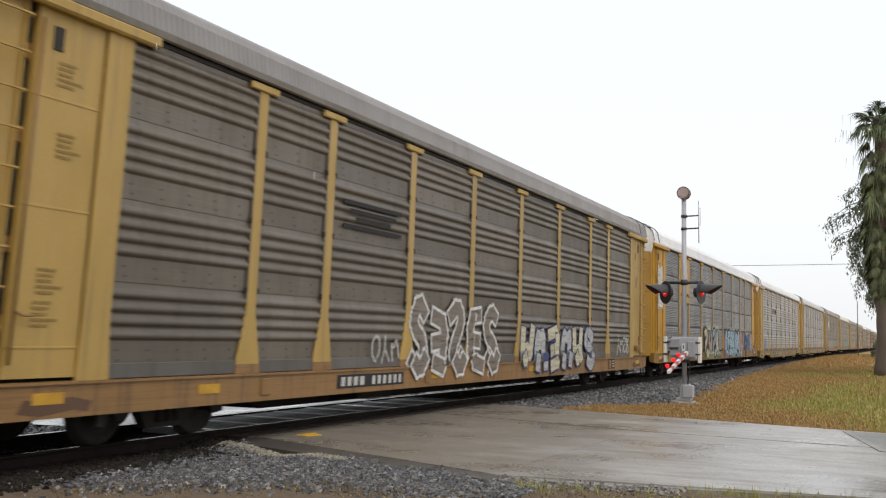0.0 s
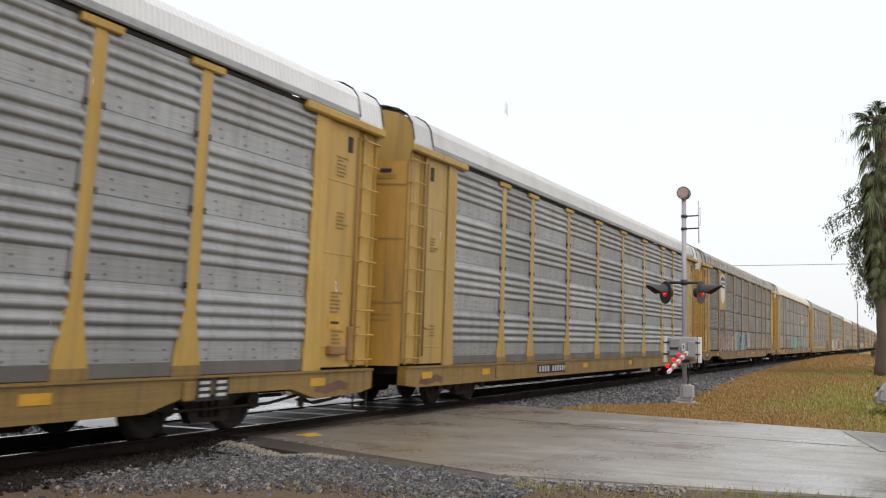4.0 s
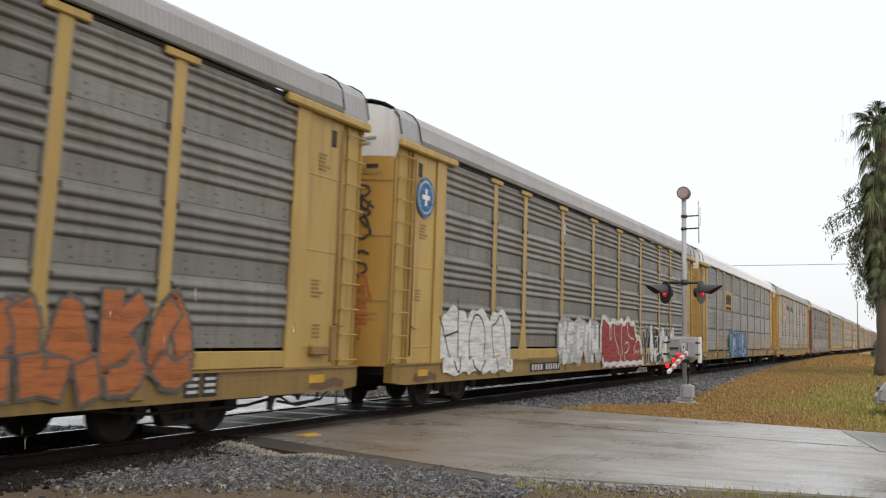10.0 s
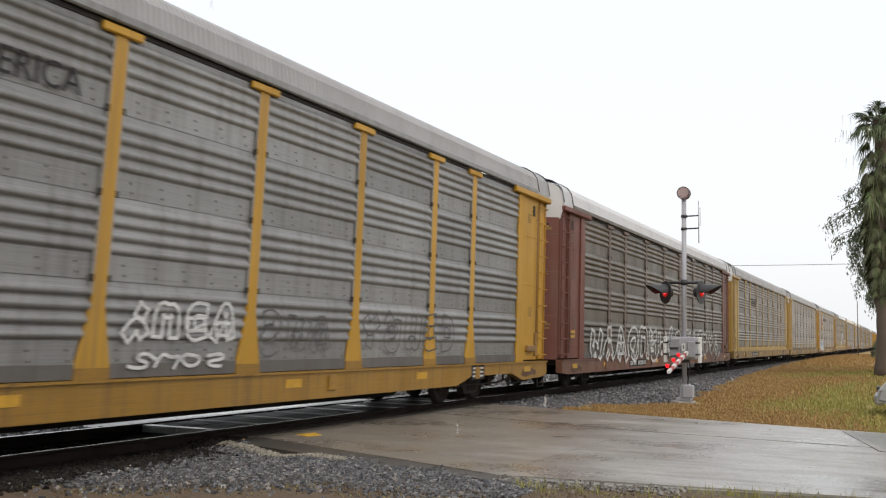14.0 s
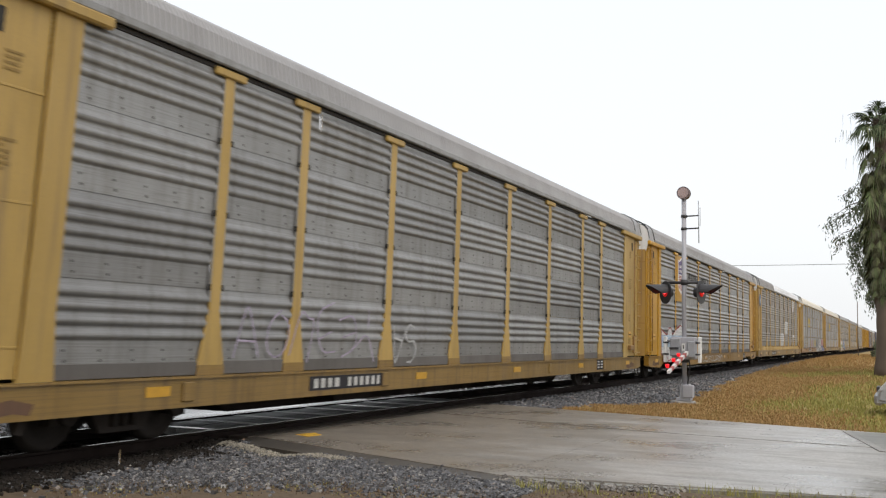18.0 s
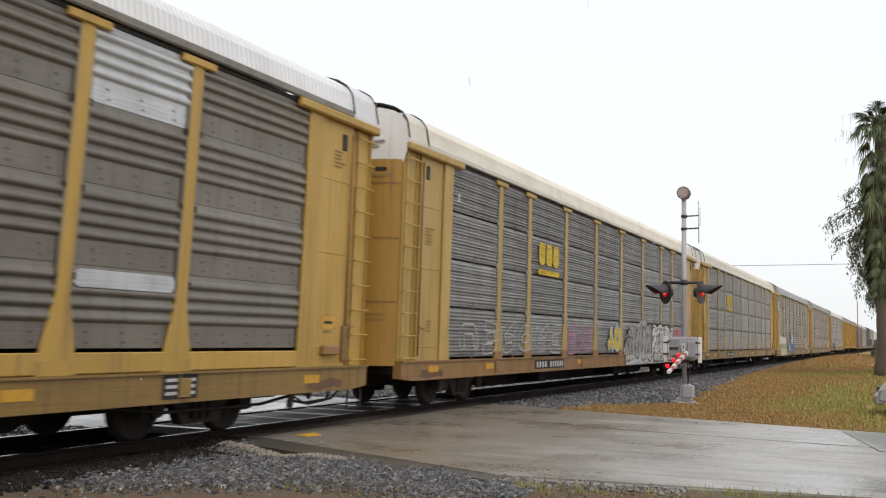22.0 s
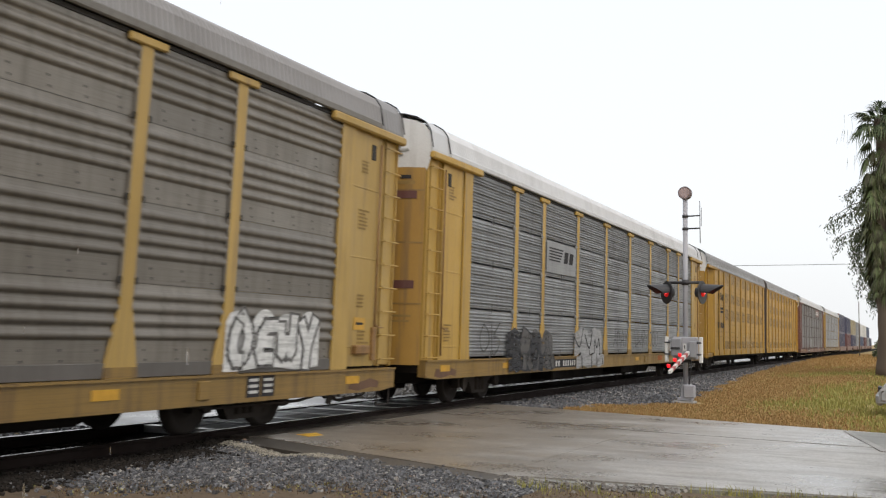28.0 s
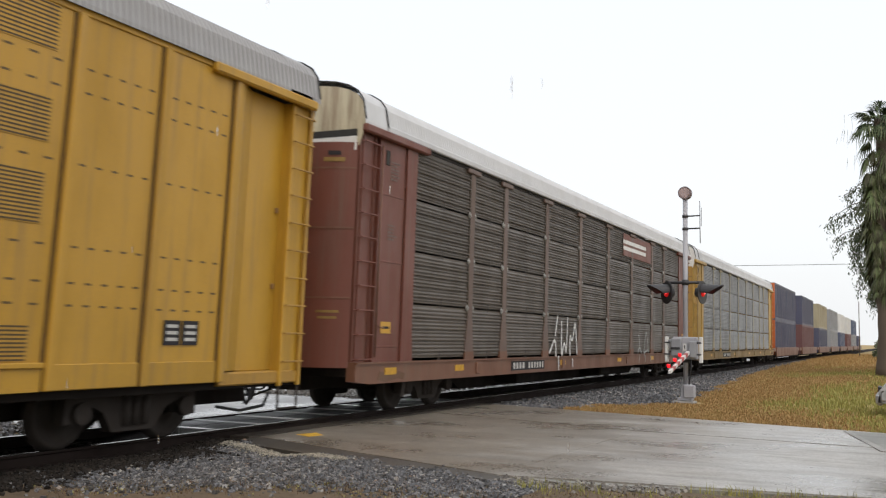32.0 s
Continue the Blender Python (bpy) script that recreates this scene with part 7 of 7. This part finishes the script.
def build_plants():
    blades("dry_grass", 115000, lambda r: verge_spot(r), (0.03, 0.13), DRY, "dry orange-brown grass on the verge beside the road")
    blades("green_grass", 40000, lambda r: verge_spot(r, green=True), (0.04, 0.16), GREEN, "yellow-green grass growing on the verge")
    blades("far_grass", 16000, lambda r: (lambda y: (gravel_edge(y) + abs(r.normal(0, 4)), y, 1.0))(r.uniform(55, 140)), (0.08, 0.3), DRY, "tall dry grass along the track far off", 0.4)

    def weeds(rng):
        while True:
            cx, cy, s = [(-3.35, 9.3, 0.16), (-1.75, 10.15, 0.2), (-1.4, 10.25, 0.2), (-2.5, 9.6, 0.3), (-0.5, 10.4, 0.35), (-3.0, 9.4, 0.3), (-1.0, 10.3, 0.3)][int(rng.integers(7))]
            x, y = cx + rng.normal(0, s), cy + rng.normal(0, s * 0.35)
            if y < near_edge(x) + 0.35:
                return x, y, 0.75
    blades("weeds", 420, weeds, (0.05, 0.17), GREEN, "thin yellow-green weeds at the road edge", 0.9, 0.6)
    blades("tall_stalks", 8, lambda r: (r.choice((-1.95, -1.8, -1.7, -1.1, -0.65, -0.5)) + r.normal(0, 0.05), 10.2 + r.normal(0, 0.1), 1.0), (0.1, 0.24), STALK, "a few tall dry stalks at the road edge", 0.8, 0.5)
    blades("dead_weeds", 1800, lambda r: (lambda x: (x, dirt_edge(x) - 0.2 + r.normal(0, 0.35), 0.5))(r.uniform(-7.4, -3.4)), (0.04, 0.13), STALK, "flattened dead weeds in the gravel", 1.6, 0.6)
    def low_spot(r):
        x = r.uniform(-8.0, -1.5)
        return x, min(dirt_edge(x) + 0.15, near_edge(x) - 0.35) - abs(r.normal(0, 0.45)), 1.0
    blades("brown_weeds", 5000, low_spot, (0.01, 0.035), STALK, "low brown weeds over the bare dirt", 1.4, 1.0)
    blades("moss_tufts", 1600, lambda r: (lambda p: p if noise.noise((p[0] * 1.3, p[1] * 1.3, 5.0)) > 0.05 else low_spot(r))(low_spot(r)), (0.01, 0.035), GREEN, "low green tufts over the bare dirt", 1.2, 1.0)
    palm(-0.72, 45.0, 11.0, 5)
    palm(1.6, 47.5, 8.4, 9)
    wispy_tree(-0.6, 46.5, 2.35, 3)
    wispy_tree(-0.4, 49.5, 2.1, 8)
    for i, (x, y, rx, h) in enumerate(((-1.4, 108, 1.3, 1.6), (1.5, 108, 3.0, 4.5), (-2.6, 150, 1.4, 1.9), (-0.2, 60, 1.5, 1.6), (1.5, 58, 2.0, 2.4), (3.5, 75, 3, 5))):
        bush(x, y, rx, h, 60 + i)


# ---- pole, wire ----
def build_wires():
    p = empty("utility_pole", (-4.6, 120, ground_z(-4.6, 120)))
    tagged(p, "slim distant wooden utility pole", "pole")
    part("shaft", add_tube(bmesh.new(), [(0, 0, 0), (0, 0, 6.2)], 0.05, 8, radii=[0.06, 0.04]), BARK, p)
    w = put("overhead_wire", mesh_of(tube([(-60 + 8 * i, 120, 10.35 + 0.0012 * (8 * i - 45) ** 2 * 0.25) for i in range(10)] + [(14, 120, 10.9)], 0.028, 5), "overhead_wire", [BLACK]))
    tagged(w, "thin black overhead wire across the sky", "wire")
    q = empty("utility_pole", (14, 120, ground_z(14, 120)))
    tagged(q, "tall wooden utility pole carrying the wire", "pole")
    part("shaft", add_tube(bmesh.new(), [(0, 0, 0), (0, 0, 11.2)], 0.15, 8, radii=[0.17, 0.11]), BARK, q)
    q2 = copy_thing(q, pose(-60, 120, ground_z(-60, 120)))


# ---- waiting car ----
SILVER = plain("silver_car_paint", (0.42, 0.43, 0.44), 0.28, 0.5)
GLASS = plain("dark_car_glass", (0.02, 0.022, 0.025), 0.05)
LAMP_GLASS = plain("headlamp_glass", (0.55, 0.56, 0.58), 0.1, 0.3)


def sedan():
    """A sedan that faces -x; its origin is under the middle of the front bumper."""
    c = empty("car")
    tagged(c, "silver sedan waiting on wet ground at the crossing", "car")
    side = [(0.0, 0.32), (0.02, 0.55), (0.18, 0.72), (1.15, 0.90), (1.35, 0.92), (3.6, 0.95), (4.35, 0.90), (4.5, 0.6), (4.48, 0.32), (3.95, 0.24), (3.9, 0.55), (3.6, 0.68), (3.3, 0.55), (3.25, 0.22), (1.3, 0.22), (1.25, 0.55), (0.95, 0.68), (0.65, 0.55), (0.6, 0.26)]
    bm = bmesh.new()
    add_prism(bm, side, "y", 0.0, 1.74)
    es = [e for e in bm.edges if abs(e.verts[0].co.y - e.verts[1].co.y) < 1e-6]
    bmesh.ops.bevel(bm, geom=es, offset=0.06, segments=3, affect="EDGES")
    part("body", bm, SILVER, c)
    cab = [(1.25, 0.90), (1.95, 1.38), (2.5, 1.45), (3.1, 1.40), (3.75, 0.93)]
    bm = bmesh.new()
    add_prism(bm, cab, "y", 0.10, 1.64)
    part("windows", bm, GLASS, c, "dark car windows")
    bm = bmesh.new()
    add_prism(bm, [(1.9, 1.36), (2.5, 1.44), (3.12, 1.39), (3.1, 1.44), (2.5, 1.49), (1.93, 1.41)], "y", 0.12, 1.62)
    part("roof", bm, SILVER, c)
    for y in (0.03, 1.45):
        part("headlight", prism([(0.03, 0.56), (0.16, 0.70), (0.42, 0.74), (0.36, 0.60)], "y", y - 0.02, y + 0.28), LAMP_GLASS, c, "clear headlight")
    part("bumper", box((-0.05, 0.06, 0.26), (0.12, 1.68, 0.50), 0.05), SILVER, c)
    part("grille", box((-0.012, 0.5, 0.52), (0.05, 1.24, 0.62), 0.01), SIGNAL_BLACK, c)
    for y in (-0.08, 1.70):
        part("mirror", box((1.45, y, 0.93), (1.6, y + 0.14, 1.05), 0.03), SILVER, c)
    for x in (0.95, 3.6):
        for y in (0.02, 1.54):
            w = part("wheel", tube([(x, y, 0.3), (x, y + 0.18, 0.3)], 0.30, 20), BLACK, c)
            part("rim", tube([(x, y - 0.006 if y < 1 else y + 0.15, 0.3), (x, y + 0.03 if y < 1 else y + 0.186, 0.3)], 0.19, 16), GALV, w)
    return c


WAITING_CAR = sedan()


def dirt_edge(x):
    return 7.85 + 0.36 * (x + 7) + 0.25 * math.sin(2.2 * x)


def stones_left(rng):
    while True:
        x, y = rng.uniform(-9.0, -3.3), rng.uniform(5.6, 11.3)
        if y < near_edge(x) - 0.5 + 0.06 * (x + 6) + 0.1 * math.sin(5 * x) + 0.07 * math.sin(13 * x) + abs(rng.normal(0, 0.16)) * rng.random() and x > -8.32 + 0.12 * math.sin(3 * y) + 0.1 * math.sin(7 * y) and y > dirt_edge(x) - abs(rng.normal(0, 0.55)) * rng.random():
            return x, y, surface_z(x, y)


def stones_right(rng):
    while True:
        y = 20.6 + 75 * rng.random() ** 1.9
        x = rng.uniform(-8.6, -4.7)
        if x < gravel_edge(y) + rng.normal(0, 0.12) and y > far_edge(x) + 0.1:
            return x, y, surface_z(x, y)


def build_gravel():
    bed = put("gravel_bed", sheet([-9.2 + 0.3 * i for i in range(21)], [5.2 + 0.3 * i for i in range(21)], lambda x, y: surface_z(x, y) + 0.006, "gravel_bed", [BED], keep=lambda x, y: dirt_edge(x) < y < near_edge(x) - 0.02))
    tagged(bed, "dark wet gravel bed beside the road", "gravel", kind="structure")
    bed = put("gravel_bed", sheet([-8.9 + 0.3 * i for i in range(15)], [20.6 + 1.0 * i for i in range(90)], lambda x, y: surface_z(x, y) + 0.006, "gravel_bed", [BED], keep=lambda x, y: x < gravel_edge(y)))
    tagged(bed, "dark wet gravel shoulder along the track", "gravel", kind="structure")
    dirt = put("dirt_strip", sheet([-9.0 + 0.3 * i for i in range(38)], [4.0 + 0.3 * i for i in range(26)], lambda x, y: surface_z(x, y) + 0.012, "dirt_strip", [DIRT], keep=lambda x, y: y < (min(near_edge(x) - 0.1, dirt_edge(x) - 0.15) if x < -3.3 else near_edge(x) - 0.1)))
    tagged(dirt, "bare brown dirt in front of the road", "dirt", kind="structure")
    scatter_stones("ballast_stones", 34000, stones_left, (0.011, 0.034), "crushed grey stones lying beside the road")
    scatter_stones("shoulder_stones", 26000, stones_right, (0.02, 0.055), "crushed grey stones on the track shoulder")

    def pale(rng):
        x = rng.uniform(-8.3, -6.0)
        y = near_edge(x) - 0.72 + 0.1 * (x + 7) + rng.normal(0, 0.06)
        return x, y, surface_z(x, y) + 0.03
    scatter_stones("pale_chippings", 2200, pale, (0.008, 0.018), "pale crushed chippings at the road edge", PALE)

    def crumbs(rng):
        x = rng.uniform(-3.9, -2.0)
        return x, near_edge(x) - 0.12 + rng.normal(0, 0.14), -0.12
    scatter_stones("broken_edge", 420, crumbs, (0.01, 0.032), "broken concrete bits at the road edge", CRUMB)

    def beyond(rng):
        x, y = rng.uniform(-13.2, -10.6), rng.uniform(5.5, 11.4)
        return x, y, surface_z(x, y)
    scatter_stones("far_ballast", 4500, beyond, (0.02, 0.05), "grey ballast stones beyond the far rail")

    def past_track(rng):
        x, y = rng.uniform(-14.5, -11.3), 20.4 + 55 * rng.random() ** 1.5
        return x, y, -0.1
    scatter_stones("far_shoulder_stones", 7000, past_track, (0.02, 0.055), "pale grey stones beyond the far rail", CRUMB)

    def oily(rng):
        x, y = rng.uniform(-9.0, -8.1), rng.uniform(6.0, 11.2)
        return x, y, surface_z(x, y)
    scatter_stones("oily_ballast", 5200, oily, (0.018, 0.04), "ballast stones along the rail, dark with oil and painted shade", OIL_SHADE)

    # dark stones thin out from the rail, painting the light's falloff on the gravel
    def shading(rng):
        while True:
            x, y = -8.35 + abs(rng.normal(0, 0.25)), rng.uniform(5.8, 10.4)
            if x < -7.6 and y < near_edge(x) - 0.8:
                return x, y, surface_z(x, y) + 0.012
    scatter_stones("stained_ballast", 2600, shading, (0.016, 0.042), "dark stones among the gravel, standing in for dimmer light", OIL_SHADE)

    def between(rng):
        x, y = rng.uniform(-10.2, -8.95), rng.uniform(5.5, 11.5)
        return x, y, -0.2
    scatter_stones("track_ballast", 3500, between, (0.02, 0.045), "dark ballast stones between the rails", OIL_SHADE)
    strip = put("oily_bed", sheet([-9.3 + 0.2 * i for i in range(6)], [-20, 0, 5, 6, 7, 8, 9, 10, 11.2], lambda x, y: surface_z(x, y) + 0.004, "oily_bed", [OIL_SHADE_BED]))
    tagged(strip, "ground beside the rail, dark with oil and painted shade", "ballast", kind="structure")


def build_rain():
    """Large drops that fall before the lens: a loose column, as tall as the rain that falls by in the whole time."""
    rng = np.random.default_rng(21)
    ring = [(math.cos(a), math.sin(a)) for a in (math.pi * k / 4 for k in range(8))]
    verts, faces = [], []
    for _ in range(RAIN_COUNT):
        d = rng.uniform(2.0, 4.6)
        x, y, z = -0.62 * d + rng.uniform(-0.4, 0.4) * d, 0.9 * d, rng.uniform(-2.0, RAIN_SPEED * 33)
        r, h = rng.uniform(0.0035, 0.006), rng.uniform(0.006, 0.011)
        q = len(verts)
        verts += [(x, y, z + h)] + [(x + r * math.cos(e) * c, y + r * math.cos(e) * s, z + h * math.sin(e)) for e in (0.9, 0.35, -0.35, -0.9) for c, s in ring] + [(x, y, z - h)]
        for k in range(8):
            n = (k + 1) % 8
            faces += [(q, q + 1 + k, q + 1 + n), (q + 33, q + 25 + n, q + 25 + k)]
            faces += [(q + 1 + 8 * v + k, q + 9 + 8 * v + k, q + 9 + 8 * v + n, q + 1 + 8 * v + n) for v in range(3)]
    m, t, b = nodes("rain_water", 0.0)
    b.inputs["Transmission Weight"].default_value, b.inputs["IOR"].default_value = 1.0, 1.33
    b.inputs["Base Color"].default_value = (1, 1, 1, 1)
    ob = put("rain", raw("rain", verts, faces, [m], smooth=True))
    return tagged(ob, "scattered clear raindrops falling through the air", "rain", kind="stuff")


RAIN_SPEED, RAIN_COUNT = 7.5, 900
RAIN = build_rain()
build_ground()
build_shade_belt()
build_track()
build_signal()
build_plants()
build_wires()
build_gravel()
# ---- what moves ----
RUN = [(0, 20.18), (1, 0.96), (2, -17.85), (3, -37.06), (4.5, -65.9), (6, -94.65), (7, -113.78), (8, -133.06), (9, -152.24), (10, -171.22), (11, -190.4), (12, -209.48), (13, -228.57),
       (14, -247.64), (15.5, -276.2), (17, -304.76), (18, -323.81), (19, -342.77), (20, -361.8), (21, -380.78), (22, -399.69), (23, -418.71), (24, -437.66), (25, -456.57), (26.5, -484.9), (28, -513.16),
       (29, -531.96), (30, -550.75), (31, -569.5), (32, -588.2)]


def motions():
    for n, car in CARS.items():
        z = {0: 0.45, 1: 3.05}[car["level"]] if "level" in car else 0.0
        walk(car, [(t, pose(TRACK_X, s + OFFSET[n], z)) for t, s in RUN])
    walk(WAITING_CAR, [(t, pose(x, 22.0, -0.12)) for t, x in ((0, 3.4), (0.6, 1.3), (1.0, 0.15), (1.5, -0.40), (2.0, -0.50), (2.5, -0.51), (32, -0.515))])
    walk(RAIN, [(0, pose(0, 0, 0)), (16, pose(0, 0, -16 * RAIN_SPEED)), (32, pose(0, 0, -32 * RAIN_SPEED))])
    # every wheel rolls alike: one set of keys for the leading, one for the trailing axles
    ts, ss = [t for t, _ in RUN], [s for _, s in RUN]
    for k, sets in SPINNING.items():
        rows = [(i / FPS, Matrix.Translation((0, 0.89 * k, 0.419)) @ Matrix.Rotation((20.18 - float(np.interp(i / FPS, ts, ss))) / 0.419, 4, "X")) for i in range(32 * FPS + 1)]
        walk(sets[0], rows)
        keys = sets[0].animation_data
        for w in sets[1:]:
            w.rotation_mode = "QUATERNION"
            w.animation_data_create()
            w.animation_data.action = keys.action
            w.animation_data.action_slot = keys.action_slot


motions()
